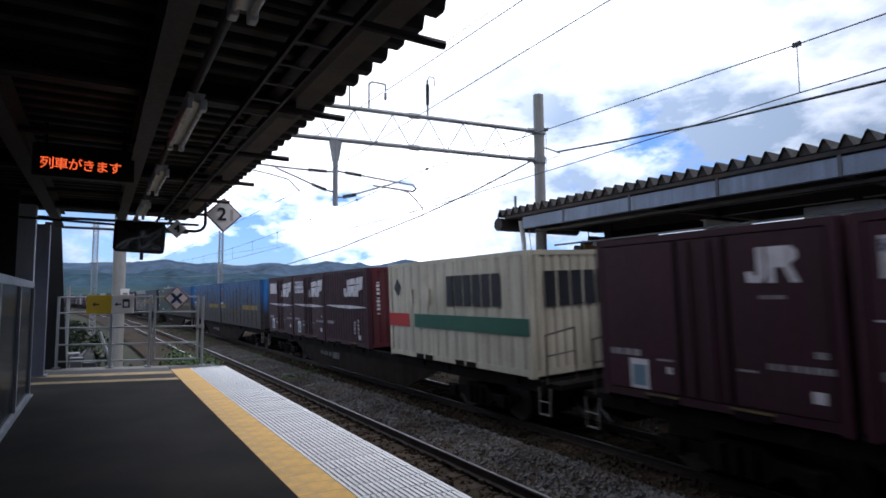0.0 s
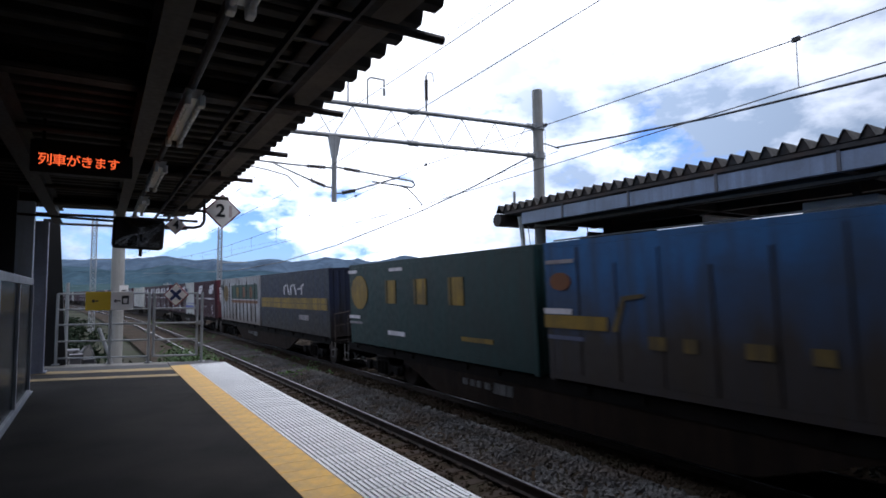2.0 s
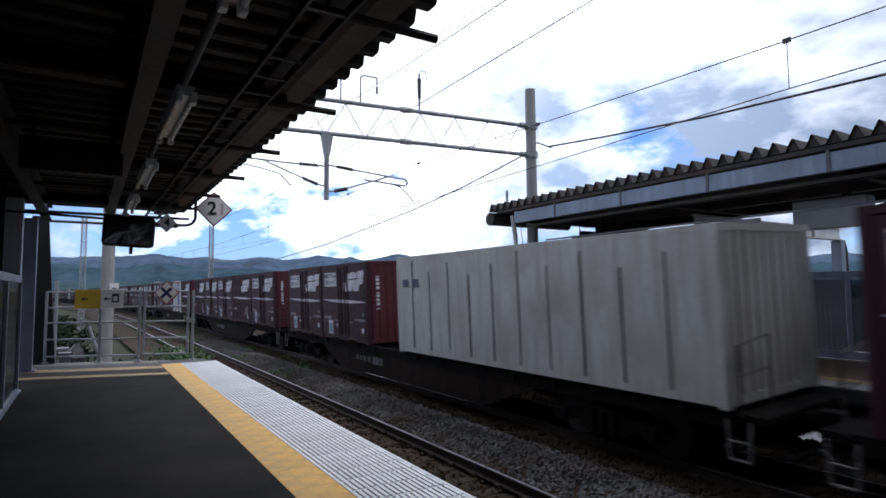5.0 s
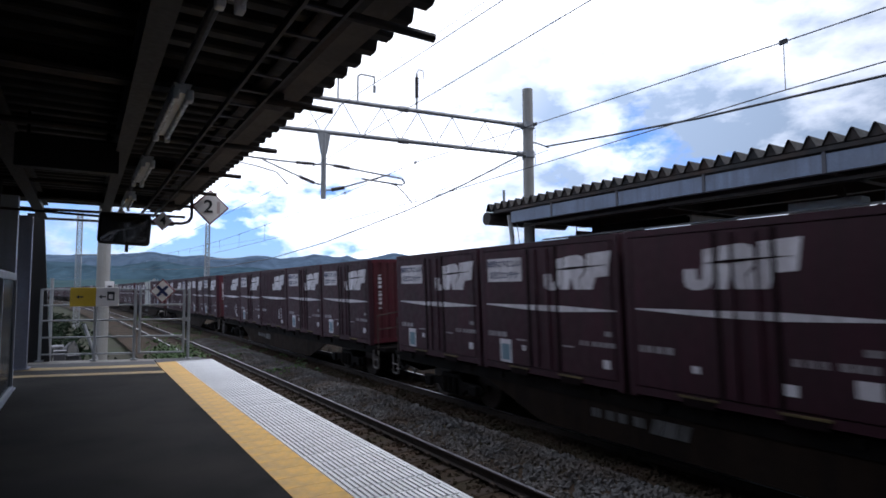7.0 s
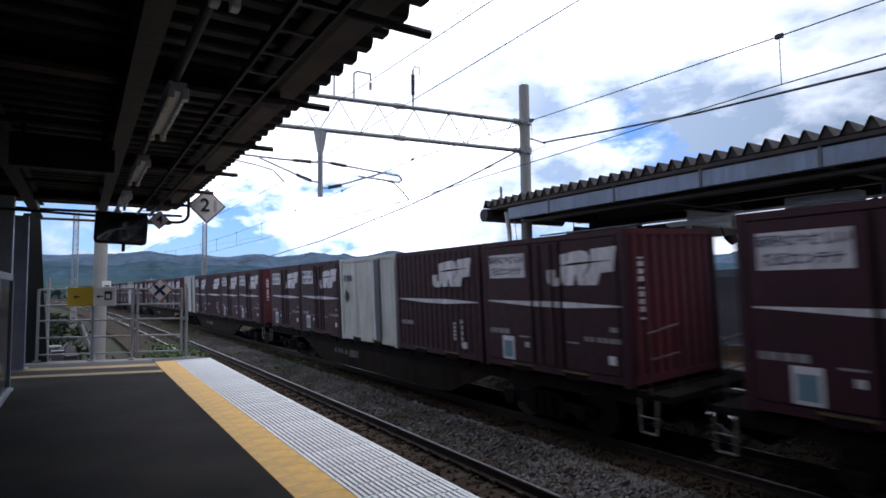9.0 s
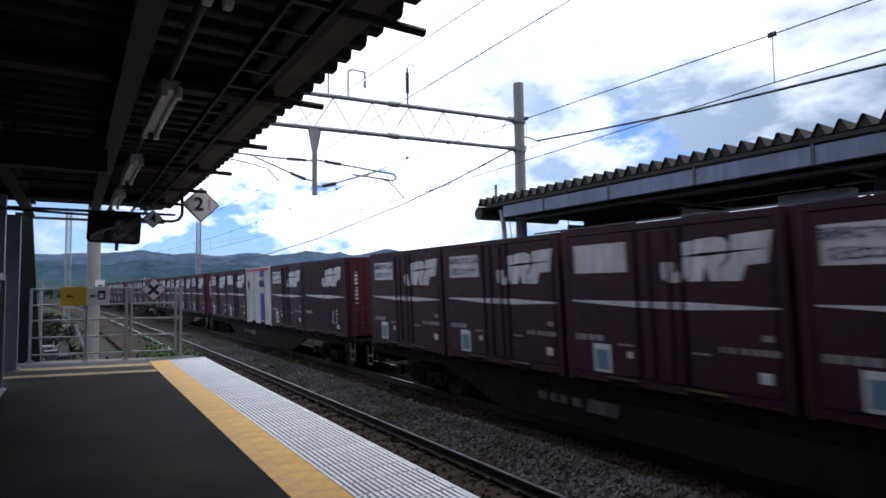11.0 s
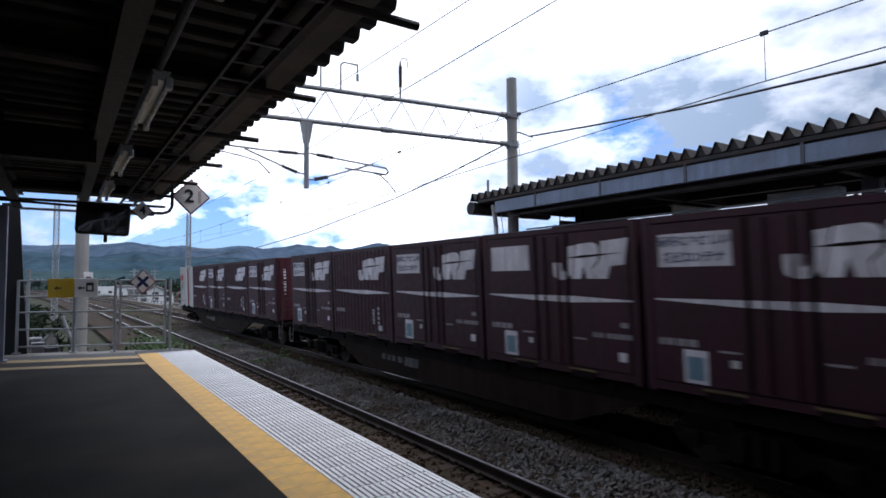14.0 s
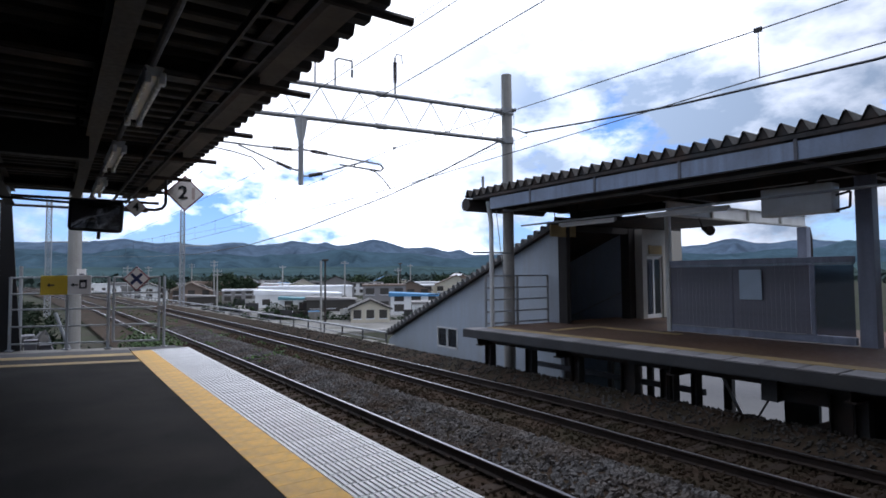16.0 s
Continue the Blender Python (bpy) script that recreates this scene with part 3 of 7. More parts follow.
def rail_profile():
    return [(-0.063, -0.153), (0.063, -0.153), (0.063, -0.142), (0.012, -0.125), (0.009, -0.045), (0.032, -0.03), (0.0325, -0.008), (0.026, 0), (-0.026, 0),
            (-0.0325, -0.008), (-0.032, -0.03), (-0.009, -0.045), (-0.012, -0.125), (-0.063, -0.142)]


def track(centre, label):
    th = thing("railway_track", label, "railway track", group="parallel tracks", kind="structure")
    prof = rail_profile()
    n = len(prof)
    for side, lift in ((-0.566, 0.0), (0.566, CANT)):
        verts, faces, idx = [], [], []
        ss = list(np.arange(-420, -20, 20.0)) + list(np.arange(-20, 140, 2.0)) + list(np.arange(140, 460, 10.0))
        for s in ss:
            m = on_line(s, centre + side)
            for u, v in prof:
                p = m @ Vector((u, 0, RAIL + lift + v))
                verts.append(p[:])
        for i in range(len(ss) - 1):
            for j in range(n):
                k = (j + 1) % n
                faces.append((i * n + j, i * n + k, (i + 1) * n + k, (i + 1) * n + j))
                idx.append(1 if j == 7 else 0)
        me = bpy.data.meshes.new("rail")
        me.from_pydata(verts, [], faces)
        me.materials.append(M["rail_side"])
        me.materials.append(M["rail_top"])
        me.polygons.foreach_set("material_index", idx)
        new("rail", me).parent = th
    b = B()
    bx(b, -1.0, 1.0, -0.11, 0.11, -0.32, -0.175, 0.02)
    for s in (-0.566, 0.566):
        for k in (-0.1, 0.1):
            bx(b, s + k - 0.03, s + k + 0.03, -0.05, 0.05, -0.17, -0.115)
    me = finish("sleeper", b, M["sleeper"])
    for i in range(-4, 90):
        ob = new("sleeper", me)
        ob.parent = th
        ob.matrix_basis = on_line(i * 0.6, centre, RAIL + CANT / 2) @ pose(0, 0, 0, 0, -math.degrees(CANT / 1.13), 0)
    return th


# ---------------------------------------------------------------- near platform
def near_platform():
    th = thing("platform", "dark asphalt station platform with white and yellow edge tiles", "platform", kind="structure")
    b = B()
    outline = [(-9, -40), (2.83, -40), (2.83, 15.45), (2.62, 16.35), (-1.4, 18.0), (-9, 18.0)]
    prism(b, outline, "z", -0.28, -0.03)
    part("slab", b, M["concrete"], th)
    b = B()
    prism(b, [(-9, -40), (1.56, -40), (1.56, 13.75), (-1.2, 14.6), (-9, 16)], "z", -0.03, -0.004)
    part("asphalt_surface", b, M["asphalt"], th)
    b = B()
    for i in range(14):
        y = -39 + i * 4.2
        bx(b, 1.6, 2.5, y, y + 0.4, -1.3, -0.28)
    bx(b, -9, 1.2, -40, 16, -1.35, -0.28)
    part("support_wall", b, M["concrete"], th)
    # band across the end: tan, dark, tan
    for a0, a1, m, nm in ((13.6, 13.95, "tan_tile", "end_tile_band"), (13.98, 14.72, "interior", "end_mat"), (14.75, 15.25, "tan_tile", "end_tile_band"), (15.28, 16.0, "lot", "end_kerb")):
        b = B()
        k = -0.33
        xr = 1.54
        prism(b, [(xr, a0), (xr, a1), (-3.0, a1 - k * 4.54), (-3.0, a0 - k * 4.54)], "z", -0.03, 0.0)
        part(nm, b, M[m], th)
    b = B()
    prism(b, [(1.58, 15.5), (2.8, 15.42), (2.6, 16.3), (1.58, 16.3)], "z", -0.03, -0.002)
    part("end_kerb", b, M["lot"], th)
    return th


def edge_tiles(th):
    # white tile: bars along the edge with dark slots, a break halfway
    b = B()
    bx(b, 2.0, 2.815, 0, 0.296, -0.03, -0.012)
    base = finish("tile_base", b, M["groove"])
    b = B()
    n = 15
    w = 0.815 / n
    for i in range(n):
        x = 2.0 + i * w
        bx(b, x, x + w * 0.60, 0.006 + (0.0 if i % 2 else 0.012), 0.284, -0.012, 0.002)
    bx(b, 2.0, 2.815, 0.284, 0.296, -0.012, 0.0)
    bx(b, 2.0, 2.02, 0, 0.296, -0.012, 0.003)
    bx(b, 2.80, 2.83, 0, 0.296, -0.03, 0.003)
    white = finish("white_tile", b, [M["white_tile"]])
    b = B()
    bx(b, 1.56, 1.995, 0, 0.297, -0.03, 0.0)
    yel = finish("yellow_tile", b, M["yellow_tile"])
    for i in range(-14, 52):
        for nm, me in (("white_tile", white), ("slot_base", base), ("yellow_tile", yel)):
            ob = new(nm, me)
            ob.parent = th
            ob.location = (0, i * 0.3, 0)


def fence():
    a, c = Vector((2.34, 16.12, 0)), Vector((-0.98, 17.55, 0))
    d = c - a
    ang = math.degrees(math.atan2(d.y, d.x))
    L = d.length
    th = thing("end_fence", "galvanised pipe fence with a gate across the platform end", "fence", at=pose(a.x, a.y, 0, 0, 0, ang))
    for u in (0.0, 1.30, 2.24, L - 0.12):
        b = B()
        rod(b, (u, 0, 0), (u, 0, 1.79), 0.034, 10)
        bx(b, u - 0.07, u + 0.07, -0.07, 0.07, -0.01, 0.02)
        part("post", b, M["galv"], th)
    for z in (1.78, 1.38, 1.0, 0.58, 0.16):
        b = B()
        rod(b, (1.30, 0, z), (L - 0.12, 0, z), 0.022, 8)
        part("rail", b, M["galv"], th)
    g = B()
    rod(g, (0.12, 0, 0.16), (0.12, 0, 1.78), 0.03, 10)
    gate = part("gate", g, M["galv"], th)
    b = B()
    rod(b, (1.18, 0, 0.16), (1.18, 0, 1.78), 0.03, 10)
    part("gate_stile", b, M["galv"], gate)
    for z in (1.77, 1.38, 1.0, 0.58, 0.17):
        b = B()
        rod(b, (0.12, 0, z), (1.18, 0, z), 0.024, 8)
        part("gate_rail", b, M["galv"], gate)
    b = B()
    bx(b, -0.03, 0.15, -0.05, 0.05, 0.95, 1.05)
    part("latch", b, M["galv"], gate)
    return a, ang, L


def plate(name, pts, depth, material, parent, label="", y=0.0):
    b = B()
    prism(b, pts, "y", y, y + depth)
    return part(name, b, material, parent, label)


def diamond(r):
    return [(0, r), (r, 0), (0, -r), (-r, 0)]


def fence_signs(a, ang):
    back = pose(a.x, a.y, 0, 0, 0, ang + 180)       # faces the platform; x runs to the right
    def at(u, z):
        return back @ pose(-u, -0.05, z)
    th = thing("stop_marker_sign", "white diamond stop marker with a dark cross and red rim", "sign", at=at(0.64, 1.73))
    plate("rim", diamond(0.315), 0.02, M["sign_red"], th)
    plate("face", diamond(0.275), 0.012, M["sign_white"], th, y=-0.014)
    for s in (1, -1):
        b = B()
        c, w = 0.125, 0.026
        prism(b, [(-c - w, (-c + w) * s), (-c + w, (-c - w) * s), (c + w, (c - w) * s), (c - w, (c + w) * s)], "y", -0.022 - 0.004 * (s > 0), -0.016)
        part("cross_bar", b, M["blue_ink"], th)
    th = thing("exit_sign", "yellow board with a small dark arrow on the fence", "sign", at=at(2.52, 1.59))
    b = B()
    bx(b, -0.30, 0.30, -0.012, 0.012, -0.235, 0.235, 0.006)
    part("board", b, M["sign_yellow"], th)
    arrow = [(-0.14, 0), (-0.07, 0.05), (-0.07, 0.016), (0.03, 0.016), (0.03, -0.016), (-0.07, -0.016), (-0.07, -0.05)]
    b = B()
    prism(b, [(u - 0.02, v) for u, v in arrow], "y", -0.018, -0.013)
    part("arrow", b, M["ink"], th)
    th = thing("lift_sign", "white board with arrow and dark pictogram square on the fence", "sign", at=at(1.95, 1.59))
    b = B()
    bx(b, -0.265, 0.265, -0.012, 0.012, -0.235, 0.235, 0.006)
    part("board", b, M["sign_white"], th)
    b = B()
    prism(b, [(u - 0.06, v) for u, v in arrow], "y", -0.018, -0.013)
    part("arrow", b, M["ink"], th)
    b = B()
    bx(b, -0.0, 0.17, -0.018, -0.013, -0.09, 0.13)
    part("pictogram", b, M["ink"], th)
    b = B()
    bx(b, 0.035, 0.135, -0.022, -0.0185, -0.055, 0.06)
    part("pictogram_figure", b, M["sign_white"], th)


def number_sign(name, body, r, x, y, z, label, size, print_bar):
    th = thing(name, label, "sign", group="hanging number signs", at=pose(x, y, z, 0, 0, 0))
    plate("rim", diamond(r), 0.02, M["sign_red"], th)
    plate("face", diamond(r * 0.9), 0.012, M["sign_white"], th, y=-0.014)
    ob = new("numeral", text_mesh("numeral", body, size, M["ink"], 0.004, size * 0.02))
    ob.parent = th
    ob.matrix_basis = pose(-0.04 if print_bar else 0, -0.02, 0.0, 90, 0, 0)
    if print_bar:
        b = B()
        bx(b, r * 0.34, r * 0.5, -0.017, -0.0142, -0.12, 0.12)
        part("faded_print", b, M["pink"], th, "faded pink column of print")
    return th


def near_canopy():
    X0, X1, Y0, Y1 = -9.0, 2.10, -26.0, 16.4
    b = B()
    pitch, zl, zh = 0.326, 3.825, 4.0
    pts = []
    k = int((Y1 - Y0) / pitch)
    for i in range(k):
        y = Y0 + i * pitch
        pts += [(y, zh), (y + pitch * 0.16, zh), (y + pitch * 0.30, zl + 0.02), (y + pitch * 0.36, zl), (y + pitch * 0.70, zl), (y + pitch * 0.76, zl + 0.02), (y + pitch * 0.9, zh)]
    lo = [b.verts.new((X0, y, z)) for y, z in pts]
    hi = [b.verts.new((X1, y, z)) for y, z in pts]
    lo2 = [b.verts.new((X0, y, z + 0.008)) for y, z in pts]
    hi2 = [b.verts.new((X1, y, z + 0.008)) for y, z in pts]
    for i in range(len(pts) - 1):
        b.faces.new((lo[i], lo[i + 1], hi[i + 1], hi[i]))
        b.faces.new((lo2[i], hi2[i], hi2[i + 1], lo2[i + 1]))
        b.faces.new((hi[i], hi[i + 1], hi2[i + 1], hi2[i]))
    th = thing("near_platform_roof", "dark folded steel plate canopy with steel framing beneath", "canopy", kind="structure")
    part("folded_plate", b, M["deck"], th)
    b = B()
    bx(b, 1.66, 1.90, Y0, Y1, 3.785, 3.82)
    part("eave_soffit", b, M["soffit"], th)
    b = B()
    bx(b, 1.38, 1.65, Y0, Y1, 3.76, 3.81)
    part("eave_beam", b, M["dark_steel"], th)
    for x0, w, z in ((0.28, 0.16, 3.45), (-0.95, 0.18, 3.45), (-3.4, 0.2, 3.4)):
        b = B()
        bx(b, x0, x0 + w, Y0, Y1, z, z + 0.02)
        bx(b, x0 + w / 2 - 0.008, x0 + w / 2 + 0.008, Y0, Y1, z + 0.02, z + 0.32)
        bx(b, x0, x0 + w, Y0, Y1, z + 0.32, z + 0.34)
        part("long_beam", b, M["beam"], th)
    for i in range(20):
        y = 3.62 + (i - 12) * 2.1
        b = B()
        rod(b, (-3.4, y, 3.66), (2.2, y, 3.66), 0.035, 8)
        part("cross_pipe", b, M["dark_steel"], th)
    for i in range(9):
        y = -19.4 + i * 4.2
        b = B()
        bx(b, -8.9, 1.7, y - 0.09, y + 0.09, 3.62, 3.635)
        bx(b, -8.9, 1.7, y - 0.008, y + 0.008, 3.635, 3.83)
        part("cross_beam", b, M["dark_steel"], th)
    for i in range(40):
        y = -2 + i * 0.46
        b = B()
        bx(b, 1.15, 1.42, y - 0.018, y + 0.018, 3.59, 3.605)
        part("tray_rung", b, M["shut"], th)
    for x in (1.14, 1.43):
        b = B()
        bx(b, x - 0.012, x + 0.012, -6, 16, 3.575, 3.65)
        part("tray_side", b, M["beam"], th)
    b = B()
    rod(b, (0.6, -8, 3.42), (0.6, 15.8, 3.42), 0.032, 10)
    part("light_conduit", b, M["beam"], th)
    # near-black walls added behind the windbreak and the viewer to shut out light
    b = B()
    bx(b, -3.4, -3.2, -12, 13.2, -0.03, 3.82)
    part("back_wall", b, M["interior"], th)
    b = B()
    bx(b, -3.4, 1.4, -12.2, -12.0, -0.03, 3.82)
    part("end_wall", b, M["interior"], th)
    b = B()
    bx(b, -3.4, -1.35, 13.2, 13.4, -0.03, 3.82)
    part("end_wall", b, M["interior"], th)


def tube_light(y0, y1, x=0.62):
    th = thing("tube_light", "white twin fluorescent tube fitting hung under the canopy, unlit", "ceiling light", group="platform tube lights", at=pose(x, y0, 3.30))
    L = y1 - y0
    b = B()
    prism(b, [(-0.07, 0.10), (0.07, 0.10), (0.04, 0.02), (-0.04, 0.02)], "y", 0.05, L - 0.05)
    part("housing", b, M["white_paint"], th)
    for s in (-0.052, 0.052):
        b = B()
        rod(b, (s, 0.10, 0.0), (s, L - 0.10, 0.0), 0.02, 10)
        part("tube", b, M["tube"], th)
        for e in (0.06, L - 0.06):
            b = B()
            bx(b, s - 0.026, s + 0.026, e - 0.04, e + 0.04, -0.045, 0.05, 0.01)
            part("socket", b, M["white_paint"], th)
    for e in (0.3, L - 0.3):
        b = B()
        rod(b, (0, e, 0.10), (0, e, 0.12), 0.02, 8)
        part("hanger", b, M["galv"], th)


def led_board():
    th = thing("led_display", "black hanging display board with glowing red characters", "display", at=pose(-0.2, 8.0, 3.365))
    b = B()
    bx(b, -0.52, 0.52, -0.03, 0.16, -0.19, 0.19, 0.012)
    part("casing", b, M["black"], th)
    for x in (-0.4, 0.4):
        b = B()
        rod(b, (x, 0.06, 0.19), (x, 0.06, 0.47), 0.02, 8)
        part("hanger", b, M["black"], th)
    b = B()
    bx(b, -0.47, 0.43, 0.012, 0.016, -0.11, 0.11)
    message = part("message_row", b, M["black"], th, "glowing red message row")
    message.matrix_basis = pose(0, -0.036, -0.045)
    for i, ch in enumerate("列車がきます"):
        ob = new("character", text_mesh("character", ch, 0.148, M["led"], 0.002))
        ob.parent = message
        ob.matrix_basis = pose(-0.03 + (i - 2.5) * 0.138, 0, 0, 90, 0, 0)
    return message


def mirror():
    th = thing("platform_mirror", "dark framed rectangular mirror hung beyond the canopy end", "mirror", at=pose(0.61, 12.0, 2.875, 7, 3, -9))
    b = B()
    bx(b, -0.43, 0.43, -0.05, 0.06, -0.29, 0.29, 0.07)
    part("frame", b, M["black"], th)
    verts = B()
    n, m = 12, 8
    grid = [[verts.verts.new((-0.37 + 0.74 * i / n, -0.056 - 0.02 * (1 - ((i / n - 0.5) * 2) ** 2) * (1 - ((j / m - 0.5) * 2) ** 2) ** 1.0, -0.235 + 0.47 * j / m)) for j in range(m + 1)] for i in range(n + 1)]
    for i in range(n):
        for j in range(m):
            f = verts.faces.new((grid[i][j], grid[i + 1][j], grid[i + 1][j + 1], grid[i][j + 1]))
            f.smooth = True
    part("mirror_face", verts, M["mirror"], th, "convex mirror glass")
    b = B()
    rod(b, (0.05, 0.04, -0.23), (0.05, 0.04, -0.42), 0.03, 8)
    rod(b, (-1.9, 0.04, 0.2), (0.3, 0.04, 0.2), 0.022, 8)
    part("bracket", b, M["dark_steel"], th)


def windbreak():
    th = thing("windbreak", "glazed platform windbreak with pale steel frame", "windbreak")
    x = -1.02
    b = B()
    bx(b, x - 0.10, x + 0.03, -14, 12.45, 1.93, 2.05, 0.01)
    part("top_rail", b, M["grey_paint"], th)
    b = B()
    bx(b, x - 0.05, x + 0.05, -14, 12.45, 0.0, 0.11, 0.01)
    part("bottom_rail", b, M["grey_paint"], th)
    for i in range(14):
        y = 12.40 - i * 2.0
        b = B()
        bx(b, x - 0.04, x + 0.04, y - 0.045, y + 0.045, 0.0, 1.93)
        part("mullion", b, M["grey_paint"], th)
    for i in range(13):
        y = 12.35 - i * 2.0
        b = B()
        bx(b, x - 0.006, x + 0.006, y - 1.9, y, 0.11, 1.93)
        part("pane", b, M["windglass"], th, "dusty wired glass pane").visible_shadow = False


def columns():
    for x, y, w, m, lab in ((-1.16, 12.72, 0.13, "lit_column_paint", "pale blue-grey steel canopy column beside the windbreak"), (-1.18, 16.0, 0.16, "frame_blue", "blue-grey steel canopy column at the platform end"),
                            (-1.16, 4.3, 0.13, "lit_column_paint", "pale blue-grey steel canopy column beside the windbreak")):
        b = B()
        bx(b, x - w, x + w, y - w, y - w + 0.02, 0, 3.45)
        bx(b, x - w, x + w, y + w - 0.02, y + w, 0, 3.45)
        bx(b, x - 0.012, x + 0.012, y - w + 0.02, y + w - 0.02, 0, 3.45)
        bx(b, x + w - 0.02, x + w, y - w + 0.022, y + w - 0.022, 0, 3.45)
        th = thing("canopy_column", lab, "column", group="canopy columns")
        part("shaft", b, M[m], th)
        b = B()
        bx(b, x - w - 0.06, x + w + 0.06, y - w - 0.06, y + w + 0.06, 0.0, 0.02)
        part("base_plate", b, M[m], th)


def white_post():
    # catenary pole at the platform end
    th = thing("catenary_pole", "tall round concrete pole with a small white plate beyond the fence", "pole", group="catenary poles", at=pose(0.52, 21.0, 0))
    b = B()
    rod(b, (0, 0, -1.3), (0, 0, 9.0), 0.20, 20, 0.165)
    part("shaft", b, M["pole"], th)
    b = B()
    bx(b, 0.05, 0.30, -0.215, -0.20, 1.78, 2.04)
    part("number_plate", b, M["sign_white"], th, "small white plate")
    b = B()
    bx(b, 0.12, 0.25, -0.222, -0.217, 1.86, 1.9)
    part("plate_bar", b, M["ink"], th)
    b = B()
    rod(b, (0, 0, -1.3), (0, 0, -0.85), 0.42, 16)
    part("footing", b, M["concrete"], th)


# ---------------------------------------------------------------- overhead line
def gantry():
    px, py = 11.7, 13.55
    lx, ly = 0.52, 15.0
    th = thing("catenary_gantry", "steel truss gantry on a round concrete pole over both tracks", "gantry")
    b = B()
    rod(b, (px, py, -3.4), (px, py, 8.05), 0.185, 20, 0.16)
    part("pole", b, M["pole"], th, "tall round concrete pole")
    d = Vector((lx - px, ly - py, 0)).normalized()
    def along(s, z):
        return Vector((px, py, z)) + d * s
    L = 11.3
    for z, nm in ((6.87, "upper_chord"), (5.95, "lower_chord")):
        b = B()
        rod(b, along(0.1, z), along(L, z), 0.062, 12)
        part(nm, b, M["galv"], th)
        b = B()
        rod(b, along(4.05, z), along(4.35, z), 0.085, 12)
        part("flange", b, M["galv"], th)
        b = B()
        rod(b, along(0.2, z), along(0.4, z), 0.09, 12)
        part("flange", b, M["galv"], th)
        b = B()
        rod(b, (px, py, z - 0.1), (px, py, z + 0.1), 0.20, 16)
        bx(b, px - 0.26, px + 0.05, py - 0.1, py + 0.1, z - 0.05, z + 0.05)
        part("pole_band", b, M["galv"], th)
    for i in range(10):
        s0 = 0.45 + i * 1.1
        for s, zz in (((s0, s0 + 0.5), (6.82, 6.0)), ((s0 + 0.6, s0 + 1.1), (6.0, 6.82))):
            b = B()
            rod(b, along(s[0], zz[0]), along(s[1], zz[1]), 0.013, 6)
            part("lattice_bar", b, M["galv"], th)
    # drop post with registration arms
    ps = (Vector((5.3, 0, 0)) - Vector((px, 0, 0))).x / d.x
    top = along(ps, 5.90)
    b = B()
    rod(b, top, (top.x, top.y, 4.15), 0.07, 12)
    prism(b, [(top.x - 0.17, 5.92), (top.x + 0.17, 5.92), (top.x + 0.07, 5.35), (top.x - 0.07, 5.35)], "y", top.y - 0.06, top.y + 0.06)
    part("drop_post", b, M["galv"], th)
    y = top.y
    x = top.x
    arms = [
        ([(x, 5.10), (x + 1.9, 4.96), (x + 2.35, 4.93), (x + 2.45, 4.83), (x + 2.35, 4.74), (x + 1.1, 4.80)], 0.026, "arm_tube"),
        ([(x, 4.38), (x + 0.3, 4.42), (x + 1.95, 5.0)], 0.024, "arm_tube"),
        ([(x + 1.9, 4.76), (x + 2.2, 4.70), (x + 2.45, 4.5), (x + 2.68, 4.25)], 0.018, "steady_arm"),
        ([(x, 5.06), (x - 1.1, 5.04), (x - 2.4, 5.06)], 0.026, "arm_tube"),
        ([(x, 4.52), (x - 0.3, 4.56), (x - 1.6, 5.02)], 0.024, "arm_tube"),
        ([(x - 2.4, 4.92), (x - 1.75, 4.84), (x - 1.25, 4.74), (x - 0.95, 4.45)], 0.018, "steady_arm"),
    ]
    for pts, r, nm in arms:
        b = B()
        run(b, [(u, y, w) for u, w in pts], r, 8)
        part(nm, b, M["galv"], th)
    for u0, w0, u1, w1 in ((0.28, 5.08, 0.75, 5.045), (0.22, 4.41, 0.6, 4.51), (-0.25, 5.055, -0.75, 5.045), (-0.25, 4.555, -0.65, 4.68)):
        b = B()
        ribbed_rod(b, (x + u0, y, w0), (x + u1, y, w1), 0.055, 7)
        part("insulator", b, M["insulator"], th, "dark ribbed insulator")
    # fittings on top of the truss
    s = (7.95 - px) / d.x
    for s, kind in ((s, "post"), (s + 1.75, "hook"), (s + 2.3, "stub")):
        p = along(s, 6.9)
        if kind == "post":
            b = B()
            rod(b, p, p + Vector((0, 0, 0.35)), 0.03, 8)
            rod(b, p + Vector((0, 0, 0.95)), p + Vector((0, 0, 1.08)), 0.03, 8)
            run(b, [p + Vector((0, 0, 1.08)), p + Vector((0.06, 0, 1.2)), p + Vector((0.22, 0, 1.2)), p + Vector((0.24, 0, 0.95))], 0.012)
            part("top_fitting", b, M["galv"], th)
            b = B()
            ribbed_rod(b, p + Vector((0, 0, 0.35)), p + Vector((0, 0, 0.96)), 0.06, 9)
            part("insulator", b, M["insulator"], th, "dark ribbed insulator")
        else:
            b = B()
            h = 0.8
            if kind == "hook":
                run(b, [p, p + Vector((0, 0, h * 0.9)), p + Vector((0.1, 0, h)), p + Vector((0.5, 0, h)), p + Vector((0.5, 0, h - 0.2))], 0.025, 8)
                rod(b, p + Vector((0.5, 0, h - 0.45)), p + Vector((0.5, 0, h - 0.25)), 0.04, 8)
            else:
                run(b, [p, p + Vector((0, 0, h))], 0.025, 8)
            part("top_fitting", b, M["galv"], th)
    b = B()
    run(b, [(px, py, 6.35), (px + 0.3, py, 6.38), (px + 0.85, py, 6.3)], 0.025, 8)
    part("side_bracket", b, M["galv"], th)


